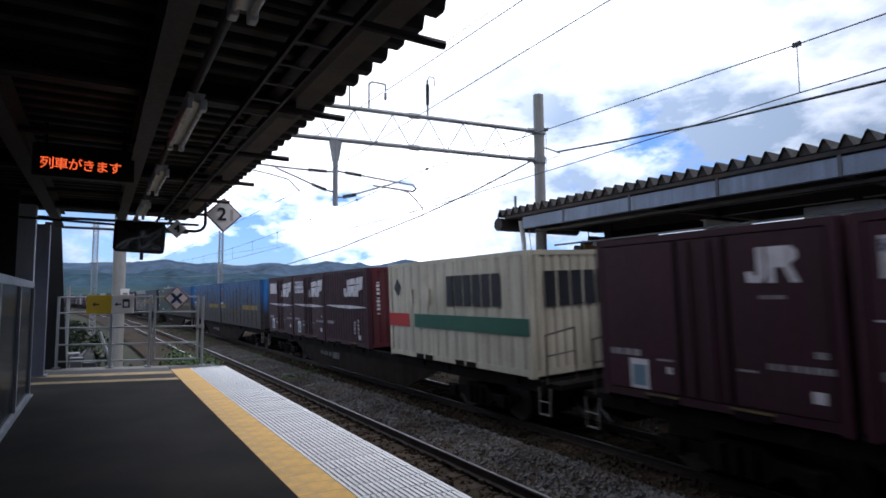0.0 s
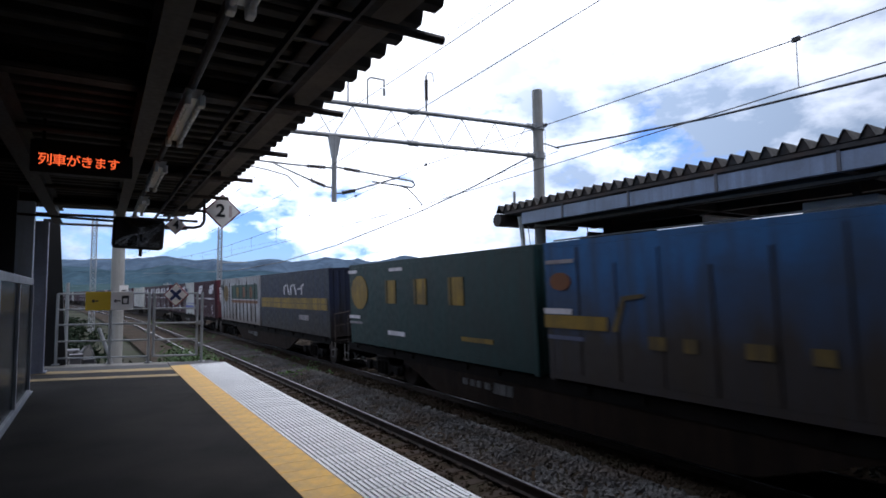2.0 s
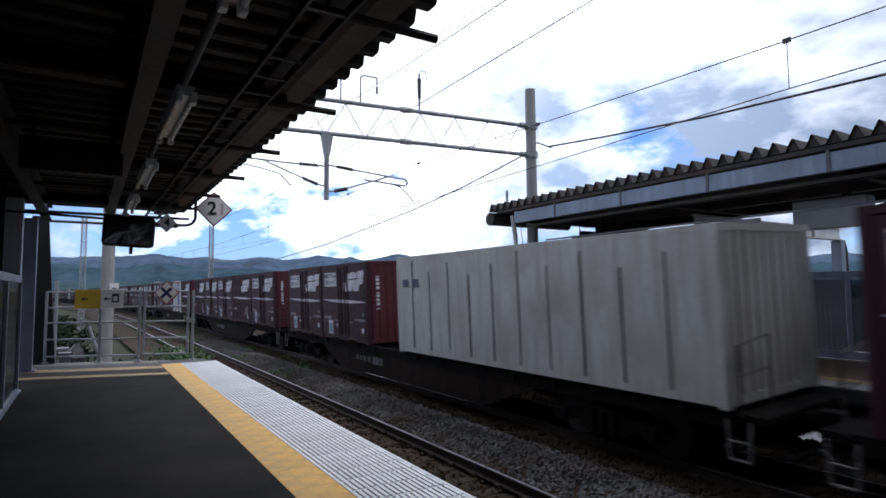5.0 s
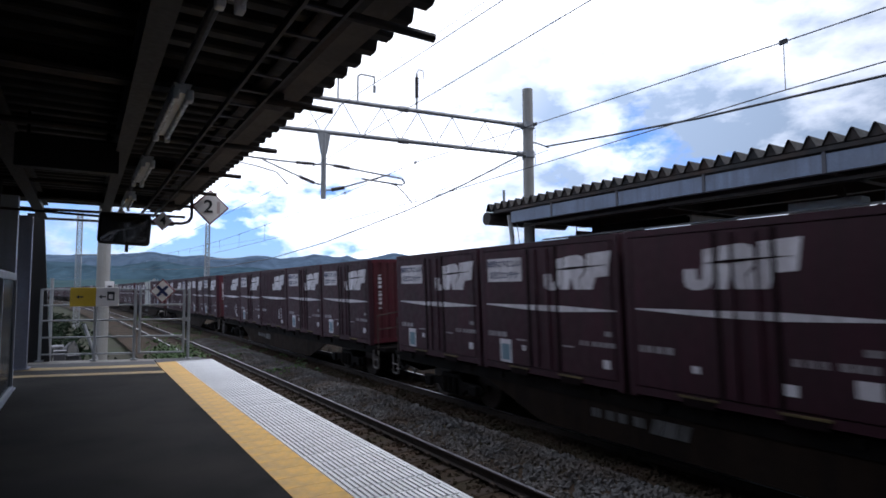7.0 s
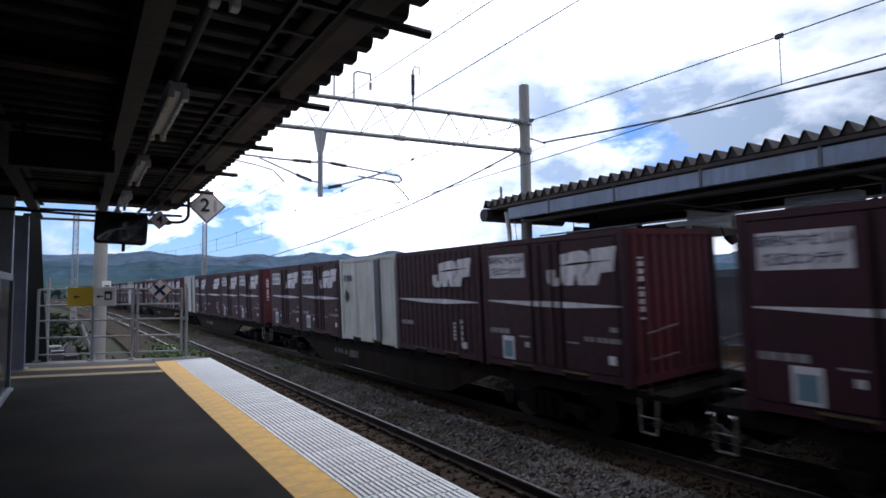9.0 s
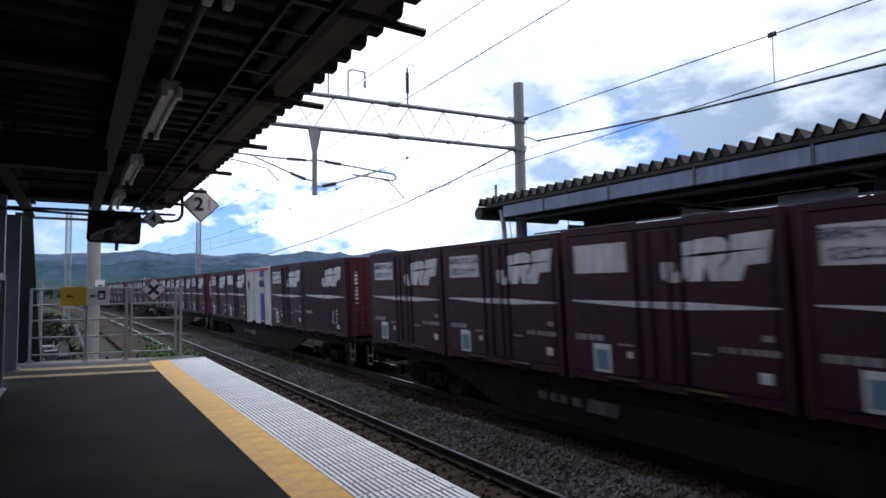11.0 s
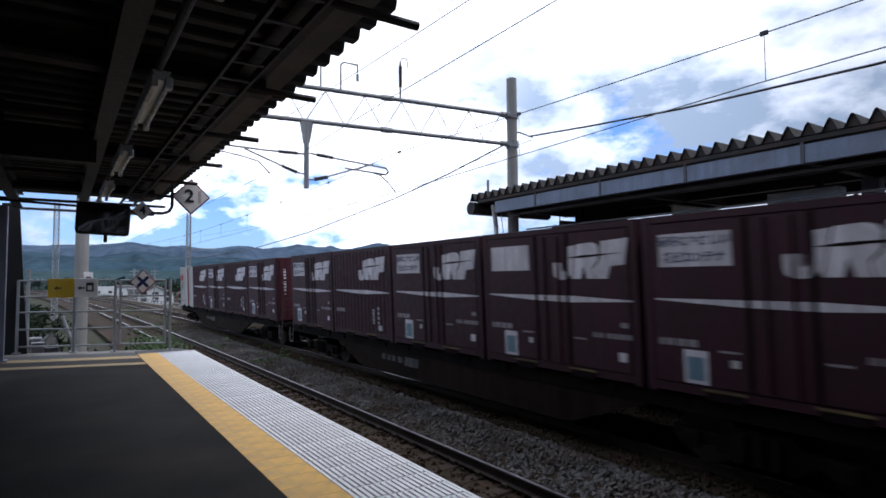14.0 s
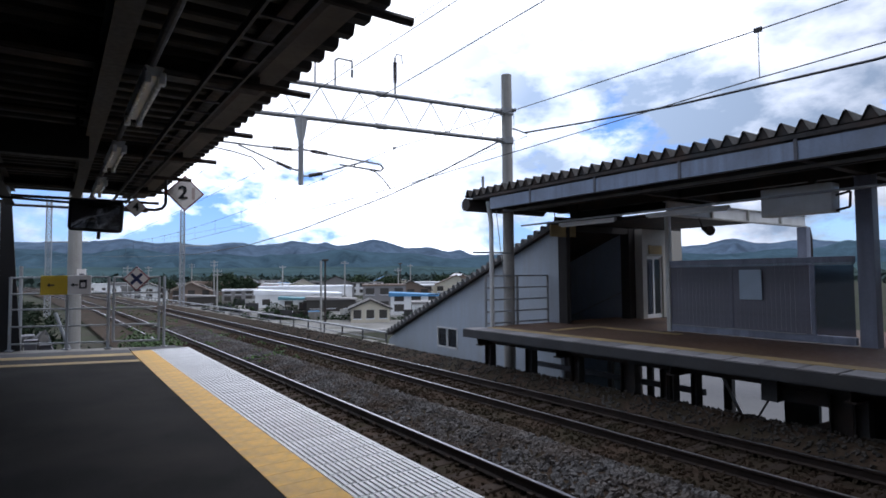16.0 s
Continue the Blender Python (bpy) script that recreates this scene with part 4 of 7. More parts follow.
def wires():
    def cable(name, pts, r, label):
        b = B()
        run(b, pts, r, 5)
        single(name, b, M["wire"], label, "overhead wire", group="overhead wires")

    def line(offset, ys, zf):
        return [tuple(on_line(y, offset, zf(y)).translation) for y in ys]
    ys = list(range(-60, 14, 4)) + [13.9] + list(range(18, 62, 4)) + list(range(70, 240, 14))
    def sag(y, hi, lo):
        u = ((y - 13.9) / 48.0) % 1.0
        return lo + (hi - lo) * (2 * u - 1) ** 2
    cable("contact_wire", line(7.95, ys, lambda y: 4.22 if y >= 13.9 else 4.22 + 0.02 * min(10, 13.9 - y)), 0.009, "thin contact wire above the far track")
    cable("messenger_wire", line(7.95, ys, lambda y: sag(y, 5.35, 4.95)), 0.009, "sagging messenger wire above the far track")
    cable("contact_wire", line(4.35, ys, lambda y: 4.45 if y >= 13.9 else 4.45 + 0.035 * min(8, 13.9 - y)), 0.0065, "thin contact wire above the near track")
    cable("messenger_wire", line(4.1, ys, lambda y: sag(y, 5.4, 5.0)), 0.006, "sagging messenger wire above the near track")
    for off, base in ((7.95, 4.22),):
        b = B()
        for k in range(-6, 30):
            y = 3.9 + k * 5.0
            p = on_line(y, off, 0).translation
            lo = base + (0.02 * min(10, 13.9 - y) if (off > 6 and y < 13.9) else 0)
            rod(b, (p.x, p.y, lo), (p.x, p.y, sag(y, 5.35, 4.95)), 0.006, 4)
            bx(b, p.x - 0.02, p.x + 0.02, p.y - 0.05, p.y + 0.05, sag(y, 5.35, 4.95) - 0.03, sag(y, 5.35, 4.95) + 0.03)
        single("wire_dropper", b, M["wire"], "droppers between contact and messenger wire", "overhead wire", group="overhead wires", kind="stuff")
    cable("feeder_cable", [(12.4, 13.5, 6.3), (12.25, 11, 6.02), (12.2, 8, 5.76), (12.1, 4, 5.55), (12, 0, 5.5), (12, -8, 5.5), (12, -30, 5.6)], 0.028, "thick dark feeder cable to the concrete pole")
    cable("return_wire", [(11.6, 13.7, 6.0), (11.6, 17, 5.55), (11.5, 21, 5.1), (11.2, 30, 4.35), (10.9, 40, 3.9), (10.2, 52, 3.75), (8.6, 75, 4.2), (6, 105, 5.2)], 0.026, "long cable sagging away beside the tracks")
    cable("feeder_cable", [(12.5, 13.5, 6.2), (12.9, 25, 5.8), (12.7, 45, 6.0), (11.0, 80, 6.6)], 0.008, "thin cable beside the far track")
    cable("feeder_cable", line(6.65, [y for y in ys if y > -1], lambda y: sag(y, 7.62, 7.3)), 0.0045, "high feeder wire over the tracks")


def lattice_mast(x, y, z0, z1, w):
    th = thing("lattice_mast", "slim galvanised lattice mast beside the line", "mast", group="lattice masts", at=pose(x, y, 0))
    for sx in (-w, w):
        for sy in (-w, w):
            b = B()
            rod(b, (sx, sy, z0), (sx * 0.8, sy * 0.8, z1), 0.035, 5)
            part("leg", b, M["galv"], th)
    b = B()
    n = int((z1 - z0) / 0.42)
    for i in range(n):
        a, c = z0 + (z1 - z0) * i / n, z0 + (z1 - z0) * (i + 1) / n
        for s in (-w, w):
            rod(b, (-w, s, a), (w, s, c), 0.018, 4)
            rod(b, (w, s, a), (-w, s, c), 0.018, 4)
            rod(b, (s, -w, a), (s, w, c), 0.018, 4)
            rod(b, (-w, s, a), (w, s, a), 0.02, 4)
    part("bracing", b, M["galv"], th)
    b = B()
    rod(b, (-w, 0, z1 - 3.4), (2.6, 0, z1 - 3.3), 0.045, 6)
    part("cross_arm", b, M["galv"], th)


def utility_pole(x, y, z0, z1, arms=2, lamp=False):
    th = thing("utility_pole", "thin grey utility pole in the town", "pole", group="town utility poles", at=pose(x, y, 0))
    b = B()
    rod(b, (0, 0, z0), (0, 0, z1), 0.17, 8, 0.11)
    part("shaft", b, M["pole"] if not lamp else M["dark_steel"], th)
    for i in range(arms):
        b = B()
        bx(b, -0.9, 0.9, -0.06, 0.06, z1 - 0.6 - i * 0.8, z1 - 0.45 - i * 0.8)
        for k in (-0.8, -0.3, 0.3, 0.8):
            rod(b, (k, 0, z1 - 0.45 - i * 0.8), (k, 0, z1 - 0.2 - i * 0.8), 0.05, 6)
        part("cross_arm", b, M["galv"], th)
    if lamp:
        b = B()
        bx(b, -0.4, 0.4, -0.3, 0.3, z1, z1 + 0.25, 0.05)
        part("lamp_head", b, M["dark_steel"], th)


def lineside_fence():
    th = thing("lineside_fence", "pale pipe fence along the embankment shoulder", "fence")
    def at(s, z):
        return on_line(s, 11.1, z).translation
    ss = [20 + i * 2 for i in range(52)]
    for z, r in ((-0.5, 0.05), (-0.8, 0.022)):
        b = B()
        run(b, [at(s, z) for s in ss], r, 6)
        part("rail", b, M["galv"], th)
    for s in ss:
        b = B()
        rod(b, at(s, -2.2), at(s, -0.5), 0.035, 6)
        part("post", b, M["beam"], th)
    b = B()
    th2 = thing("cable_trough", "row of concrete cable trough covers on the embankment shoulder", "cable trough", kind="structure")
    bx(b, -0.2, 0.2, -0.48, 0.48, -0.5, 0.2, 0.02)
    me = finish("trough_cover", b, M["concrete"])
    for i in range(70):
        ob = new("trough_cover", me)
        ob.parent = th2
        ob.matrix_basis = on_line(19.5 + i * 1.25, 10.75, -1.08 + 0.04 * math.sin(i * 2.1))


def lineside_clutter():
    th = thing("lineside_cabinet", "weathered grey signal cabinet beyond the platform end", "cabinet")
    b = B()
    bx(b, -1.1, -0.45, 21.2, 21.8, -1.25, 0.05, 0.03)
    part("body", b, M["shut"], th)
    b = B()
    bx(b, -1.05, -0.5, 21.17, 21.2, -1.1, -0.05)
    part("door", b, M["beam"], th)
    th = thing("marker_post", "thin white marker post beyond the fence", "post")
    b = B()
    rod(b, (-0.75, 19.6, -1.25), (-0.75, 19.6, 2.1), 0.045, 8)
    part("post", b, M["galv"], th)
    th = thing("stay_pipe", "slanted white stay pipe by the catenary pole", "pipe")
    b = B()
    rod(b, (0.05, 20.3, 0.75), (0.5, 20.2, -0.6), 0.05, 8)
    part("pipe", b, M["galv"], th)
    th = thing("sheeted_frame", "dark sheeted steel frame at the canopy end", "frame")
    b = B()
    prism(b, [(-1.25, -0.6), (-0.62, -0.6), (-0.9, 3.7), (-1.25, 3.7)], "y", 17.6, 17.75)
    part("sheet", b, M["black"], th)
    th = thing("covered_pile", "dark tarpaulin covered pile behind the platform fence", "covered pile")
    b = B()
    nx, ny = 16, 14
    rows = []
    for i in range(nx + 1):
        row = []
        for j in range(ny + 1):
            x, y = -0.95 + 1.15 * i / nx, 18.85 + 1.3 * j / ny
            rim = min(1.0, 4.0 * min(i / nx, 1 - i / nx, j / ny, 1 - j / ny))
            z = -1.3 + rim ** 0.5 * (1.35 + 0.45 * noise.noise((x * 2.3, y * 2.1, 3)) + 0.12 * noise.noise((x * 9, y * 7, 1)))
            row.append(b.verts.new((x, y, z)))
        rows.append(row)
    for i in range(nx):
        for j in range(ny):
            b.faces.new((rows[i][j], rows[i + 1][j], rows[i + 1][j + 1], rows[i][j + 1]))
    part("tarpaulin", b, M["black"], th)
    for x0, y0, z1 in ((-0.6, 18.3, 0.12), (-0.28, 18.35, -0.02)):
        th = thing("equipment_box", "small grey equipment box behind the platform fence", "box", group="boxes behind the fence")
        b = B()
        bx(b, x0, x0 + 0.26, y0, y0 + 0.3, -1.25, z1, 0.02)
        part("body", b, M["shut"], th)
        b = B()
        bx(b, x0 - 0.02, x0 + 0.28, y0 - 0.02, y0 + 0.32, z1 + 0.002, z1 + 0.04, 0.01)
        part("lid", b, M["shut"], th)
    rng = np.random.default_rng(21)
    V, Fc, n = [], [], 0
    for k in range(16000):
        y = 19 + 60 * rng.random() ** 1.9
        x = -2.9 + 1.7 * rng.normal() + bend(y)
        x = min(x, 1.3 + bend(y) - 0.5 * rng.random())
        lump = 0.65 + 0.35 * noise.noise((x * 0.8, y * 0.5, 2.0))
        c = np.array((x, y, -1.25 + lump * rng.random() ** 1.3 * (1.7 if x < bend(y) - 0.9 else 0.75)))
        p = rng.normal(size=(3, 3)) * 0.11
        V.append(c + p)
        Fc.append((n, n + 1, n + 2))
        n += 3
    me = bpy.data.meshes.new("bank_shrubs")
    me.from_pydata(np.concatenate(V).tolist(), [], Fc)
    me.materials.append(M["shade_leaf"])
    tagged(new("bank_shrubs", me), "dark shrubs along the embankment beyond the platform", "shrubs", kind="stuff")


# ---------------------------------------------------------------- far platform
def far_platform():
    th = thing("platform", "raised steel far platform with brown floor and tactile edge", "platform", kind="structure")
    b = B()
    bx(b, 9.86, 17.6, -40, 13.45, 0.06, 0.19)
    part("deck", b, M["concrete"], th)
    b = B()
    bx(b, 9.83, 9.86, -40, 13.45, -0.02, 0.187)
    bx(b, 9.83, 9.95, -40, 13.45, -0.03, -0.01)
    part("edge_fascia", b, M["beam"], th, "grey steel edge beam")
    b = B()
    bx(b, 10.45, 10.80, -40, 13.1, 0.19, 0.22)
    part("tactile_band", b, M["tan_tile"], th)
    b = B()
    bx(b, 10.80, 17.5, -40, 13.4, 0.19, 0.212)
    part("floor", b, M["brown_floor"], th)
    b = B()
    bx(b, 11.4, 13.2, 11.2, 11.5, 0.212, 0.222)
    bx(b, 12.9, 13.2, 8.6, 11.2, 0.212, 0.222)
    part("tactile_band", b, M["tan_tile"], th)
    tiles = B()
    bx(tiles, 9.84, 10.44, -0.283, 0.283, 0.191, 0.217, 0.008)
    tile = finish("edge_tile", tiles, M["edge_tile"])
    for i in range(60):
        ob = new("edge_tile", tile)
        ob.parent = th
        ob.matrix_basis = pose(0, 13.15 - i * 0.6, 0)

    def post(x, y, w, material):
        b = B()
        bx(b, x - 0.1, x + 0.1, y - w, y - w + 0.02, -5.1, 0.05)
        bx(b, x - 0.1, x + 0.1, y + w - 0.02, y + w, -5.1, 0.05)
        bx(b, x - 0.01, x + 0.01, y - w + 0.02, y + w - 0.02, -5.1, 0.05)
        part("support_column", b, material, th)

    for y, w in ((12.9, 0.13), (11.2, 0.13), (9.6, 0.13), (8.08, 0.19), (7.2, 0.08), (7.02, 0.06), (6.53, 0.06), (4.02, 0.17), (1.2, 0.15), (-1.8, 0.15), (-4.8, 0.15), (-7.8, 0.15)):
        post(10.4, y, w, M["dark_steel"])
    post(10.42, 3.75, 0.1, M["beam"])
    for y in (12.9, 9.6, 1.2, -1.8, -4.8):
        post(17.0, y, 0.13, M["dark_steel"])
    for i in range(14):
        y = 12.9 - i * 3.05
        b = B()
        bx(b, 9.95, 17.4, y - 0.09, y + 0.09, -0.24, -0.21)
        bx(b, 9.95, 17.4, y - 0.01, y + 0.01, -0.21, 0.05)
        part("cross_beam", b, M["dark_steel"], th)
    b = B()
    bx(b, 13.45, 13.75, -40, 13.4, -0.26, -0.02)
    bx(b, 10.3, 10.5, -40, 13.4, -0.20, -0.02)
    part("long_beam", b, M["dark_steel"], th)
    b = B()
    bx(b, 10.2, 10.6, 4.92, 5.2, -0.46, -0.03, 0.01)
    part("beam_bracket", b, M["beam"], th)
    b = B()
    bx(b, 10.3, 10.5, 4.2, 4.9, -0.42, -0.21)
    part("haunch_beam", b, M["dark_steel"], th)
    b = B()
    rod(b, (10.4, 5.15, -0.45), (10.5, 5.5, -1.0), 0.02, 6)
    part("brace", b, M["dark_steel"], th)
    b = B()
    rod(b, (10.7, 4.95, -1.1), (10.7, 4.25, -0.75), 0.07, 6)
    part("brace", b, M["dark_steel"], th)
    # dark sheet added here, painted with the black shade under the platform
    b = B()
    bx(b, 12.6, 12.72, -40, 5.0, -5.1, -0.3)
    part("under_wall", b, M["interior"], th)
    b = B()
    bx(b, 12.6, 12.72, 5.3, 5.95, -5.1, -0.3)
    part("under_wall", b, M["beam"], th)
    for y in (8.7, 9.9, 11.4):
        b = B()
        bx(b, 12.0, 12.1, y, y + 0.14, -5.1, -0.25)
        part("under_post", b, M["dark_steel"], th)
    for z in (-0.95, -1.45):
        b = B()
        bx(b, 11.9, 12.0, 7.3, 13.0, z, z + 0.13)
        part("under_rail", b, M["shut"], th)
    b = B()
    rod(b, (12.0, 7.05, -0.24), (12.0, 6.45, -1.38), 0.035, 8)
    part("stay_pipe", b, M["white_paint"], th, "white slanted stay pipe")


def far_canopy():
    X0, X1, Y0, Y1 = 10.4, 15.8, -26.0, 14.1
    pitch, zl, zh = 0.326, 4.12, 4.34
    th = thing("far_platform_roof", "dark folded plate canopy with pale grey fascia on the far platform", "canopy", kind="structure")
    pts = []
    for i in range(int((Y1 - Y0) / pitch)):
        y = Y0 + i * pitch
        pts += [(y, zl), (y + pitch * 0.12, zl), (y + pitch * 0.42, zh - 0.02), (y + pitch * 0.5, zh), (y + pitch * 0.58, zh - 0.02), (y + pitch * 0.88, zl)]
    b = B()
    for dz in (0.0, 0.01):
        lo = [b.verts.new((X0, y, z + dz)) for y, z in pts]
        hi = [b.verts.new((X1, y, z + dz)) for y, z in pts]
        for i in range(len(pts) - 1):
            b.faces.new((lo[i], lo[i + 1], hi[i + 1], hi[i]))
    part("folded_plate", b, M["deck"], th)
    b = B()
    for i in range(0, len(pts) - 6, 6):
        y = pts[i][0]
        prism(b, [(y + pitch * 0.12, zl + 0.012), (y + pitch * 0.42, zh - 0.012), (y + pitch * 0.5, zh + 0.005), (y + pitch * 0.58, zh - 0.012), (y + pitch * 0.88, zl + 0.012)], "x", X0 + 0.04, X0 + 0.06)
    part("profile_closers", b, M["dark_steel"], th)
    b = B()
    bx(b, X0 + 0.02, X0 + 0.30, Y0, Y1 - 0.4, 4.03, 4.11)
    part("eave_channel", b, M["dark_steel"], th)
    b = B()
    bx(b, X0 + 0.05, X0 + 0.09, Y0, Y1 - 1.2, 3.67, 3.99)
    bx(b, X0 + 0.09, X0 + 0.2, Y0, Y1 - 1.2, 3.67, 3.70)
    part("fascia", b, M["fascia_blue"], th, "blue-grey fascia board")
    for i in range(11):
        y = 11.2 - i * 2.2
        b = B()
        bx(b, X0 + 0.035, X0 + 0.06, y - 0.03, y + 0.03, 3.66, 4.03)
        part("fascia_joint", b, M["shut"], th)
    b = B()
    bx(b, X0 + 0.4, X0 + 0.46, Y0, 12.8, 3.56, 3.62)
    part("conduit", b, M["soffit"], th, "pale conduit under the eave")
    b = B()
    rod(b, (X0 - 0.02, 14.0, 3.90), (X0 + 3.2, 14.0, 3.90), 0.2, 18)
    part("end_gutter", b, M["dark_steel"], th, "dark half round end gutter")
    b = B()
    bx(b, X0 + 0.3, X1, Y0, Y1 - 0.3, 4.06, 4.1)
    part("ceiling", b, M["dark_steel"], th)
    for x, w in ((12.0, 0.16), (13.6, 0.2), (15.5, 0.18)):
        b = B()
        bx(b, x - w / 2, x + w / 2, Y0, 13.2, 3.72, 4.05)
        part("long_beam", b, M["dark_steel"], th)
    for i in range(9):
        y = 13.0 - i * 4.15
        b = B()
        bx(b, X0 + 0.2, X1, y - 0.08, y + 0.08, 3.72, 4.05)
        part("cross_beam", b, M["dark_steel"], th)
    for x, y in ((13.75, 4.75), (13.75, 0.6), (13.75, -3.6), (13.75, -7.7)):
        b = B()
        w = 0.15
        bx(b, x - w, x + w, y - w, y - w + 0.02, 0.21, 3.75)
        bx(b, x - w, x + w, y + w - 0.02, y + w, 0.21, 3.75)
        bx(b, x - 0.012, x + 0.012, y - w + 0.02, y + w - 0.02, 0.21, 3.75)
        bx(b, x - w, x - w + 0.02, y - w + 0.022, y + w - 0.022, 0.21, 3.75)
        single("canopy_column", b, M["frame_blue"], "blue-grey steel column of the far canopy", "column", group="far canopy columns")
    b = B()
    bx(b, 17.4, 17.5, Y0, 3.0, 0.2, 2.4)
    part("back_wall", b, M["shut"], th)


def far_windbreak():
    th = thing("windbreak", "far platform windbreak with ribbed dark panels in a blue-grey frame", "windbreak")
    x, y0, y1 = 13.6, 4.95, 9.25
    b = B()
    bx(b, x - 0.06, x + 0.06, y0, y1 - 0.07, 1.94, 2.08, 0.01)
    bx(b, x - 0.075, x + 0.03, y0 + 0.01, y1 - 0.07, 1.90, 1.932)
    part("top_rail", b, M["frame_blue"], th)
    b = B()
    bx(b, x - 0.06, x + 0.06, y0, y1 - 0.07, 0.24, 0.40, 0.01)
    part("bottom_rail", b, M["frame_blue"], th)
    b = B()
    bx(b, x - 0.07, x + 0.07, y1 - 0.065, y1 + 0.05, 0.21, 3.32, 0.008)
    part("post", b, M["cont_white"], th, "white painted end post")
    for y in (5.75, 7.55):
        b = B()
        bx(b, x - 0.03, x + 0.03, y - 0.04, y + 0.04, 0.402, 1.898)
        part("post", b, M["frame_blue"] if y < 6 else M["panel_blue"], th)
    b = B()
    prism(b, [(x - 0.02, 0), (x + 0.012, 0.02), (x + 0.012, 0.08), (x - 0.02, 0.1)], "z", 0.402, 1.898)
    rib = finish("rib", b, M["panel_blue"])
    for i in range(33):
        ob = new("rib", rib)
        ob.parent = th
        ob.matrix_basis = pose(0, 5.8 + i * 0.1025, 0)
    b = B()
    bx(b, x - 0.006, x + 0.006, y0 + 0.02, 5.7, 0.41, 1.895)
    part("pane", b, M["smoke_glass"], th, "dusty clear glazed bay").visible_shadow = False
    b = B()
    bx(b, x - 0.09, x - 0.065, 5.9, 9.1, 0.395, 0.415)
    part("drip_strip", b, M["galv"], th)
    notice = thing("notice", "pale blue paper notice on the windbreak", "notice", at=pose(x - 0.075, 7.05, 1.48))
    b = B()
    bx(b, -0.012, 0.008, -0.26, 0.26, -0.36, 0.34)
    part("sheet", b, M["notice"], notice)


def far_stairs():
    th = thing("stair_house", "pale clad covered stairway descending from the far platform", "stair house")
    x0, x1 = 13.3, 16.6
    prof = [(12.95, -5.2), (12.95, 3.22), (14.7, 2.62), (23.6, -0.95), (24.2, -1.3), (24.2, -5.2)]
    win = (18.55, 20.0, -1.2, -0.36)
    # side wall in pieces round the window
    def top(y):
        for (ya, za), (yb, zb) in zip(prof[1:], prof[2:]):
            if ya <= y <= yb:
                return za + (zb - za) * (y - ya) / (yb - ya)
        return -1.3
    b = B()
    prism(b, [(12.95, -5.2), (12.95, 3.22), (14.7, top(14.7)), (win[0], top(win[0])), (win[0], -5.2)], "x", x0, x0 + 0.12)
    prism(b, [(win[0], win[3]), (win[0], top(win[0])), (win[1], top(win[1])), (win[1], win[3])], "x", x0, x0 + 0.12)
    prism(b, [(win[0], -5.2), (win[0], win[2]), (win[1], win[2]), (win[1], -5.2)], "x", x0, x0 + 0.12)
    prism(b, [(win[1], -5.2), (win[1], top(win[1])), (23.6, top(23.6)), (24.2, -1.3), (24.2, -5.2)], "x", x0, x0 + 0.12)
    part("side_wall", b, M["house_white"], th)
    b = B()
    prism(b, prof, "x", x1, x1 + 0.12)
    part("back_wall", b, M["house_white"], th)
    b = B()
    y0, y1, z0, z1 = win
    for a in ((y0, y0 + 0.06, z0, z1), (y1 - 0.06, y1, z0, z1), (y0, y1, z0, z0 + 0.06), (y0, y1, z1 - 0.06, z1), ((y0 + y1) / 2 - 0.04, (y0 + y1) / 2 + 0.04, z0, z1)):
        bx(b, x0 - 0.02, x0 + 0.08, *a)
    w = part("window", b, M["white_paint"], th)
    for a, c in ((y0 + 0.06, (y0 + y1) / 2 - 0.04), ((y0 + y1) / 2 + 0.04, y1 - 0.06)):
        b = B()
        bx(b, x0 + 0.03, x0 + 0.04, a, c, z0 + 0.06, z1 - 0.06)
        part("pane", b, M["pane"], w)
        # black sheet added behind the glass, painted as the dark interior
        b = B()
        bx(b, x0 + 0.085, x0 + 0.095, a, c, z0 + 0.06, z1 - 0.06)
        part("blind", b, M["black"], w)
    # corrugated roof seen edge on: ribs run up the slope's breadth
    b = B()
    a, c = Vector((0, 12.7, 3.42)), Vector((0, 24.0, -0.98))
    d = (c - a).normalized()
    up = Vector((0, -d.z, d.y))
    if up.z < 0:
        up = -up
    L = (c - a).length
    n = int(L / 0.33)
    for i in range(n):
        p = a + d * (i * L / n)
        w = L / n
        q = [p, p + d * w * 0.3 + up * 0.2, p + d * w * 0.55 + up * 0.2, p + d * w * 0.85]
        prism(b, [(v.y, v.z) for v in q], "x", x0 - 0.22, x1 + 0.3)
    part("roof_ribs", b, M["beam"], th)
    b = B()
    q = [a, c, c - up * 0.07, a - up * 0.07]
    prism(b, [(v.y, v.z) for v in q], "x", x0 - 0.22, x1 + 0.3)
    part("roof", b, M["dark_steel"], th)
    # entrance frame facing the platform and the dark way down
    # near-black frame, coloured to carry the dimness of the stairway
    b = B()
    bx(b, x0 - 0.05, x0 + 0.12, 12.6, 12.95, 0.21, 3.3)
    bx(b, 16.3, 16.6, 12.6, 12.95, 0.21, 3.3)
    bx(b, x0 + 0.125, 16.295, 12.62, 12.93, 3.1, 3.3)
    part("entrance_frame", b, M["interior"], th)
    b = B()
    for i in range(24):
        bx(b, x0 + 0.13, x1 - 0.01, 13.0 + i * 0.42, 13.45 + i * 0.42, 0.19 - i * 0.17 - 0.2, 0.19 - i * 0.17)
    part("steps", b, M["concrete"], th)
    b = B()
    run(b, [(16.4, 12.9, 1.15), (16.4, 22.5, -2.7)], 0.03, 8)
    part("handrail", b, M["galv"], th)
    # waiting room beside the stair head
    wr = thing("waiting_room", "small white waiting room with sliding glass door", "waiting room")
    b = B()
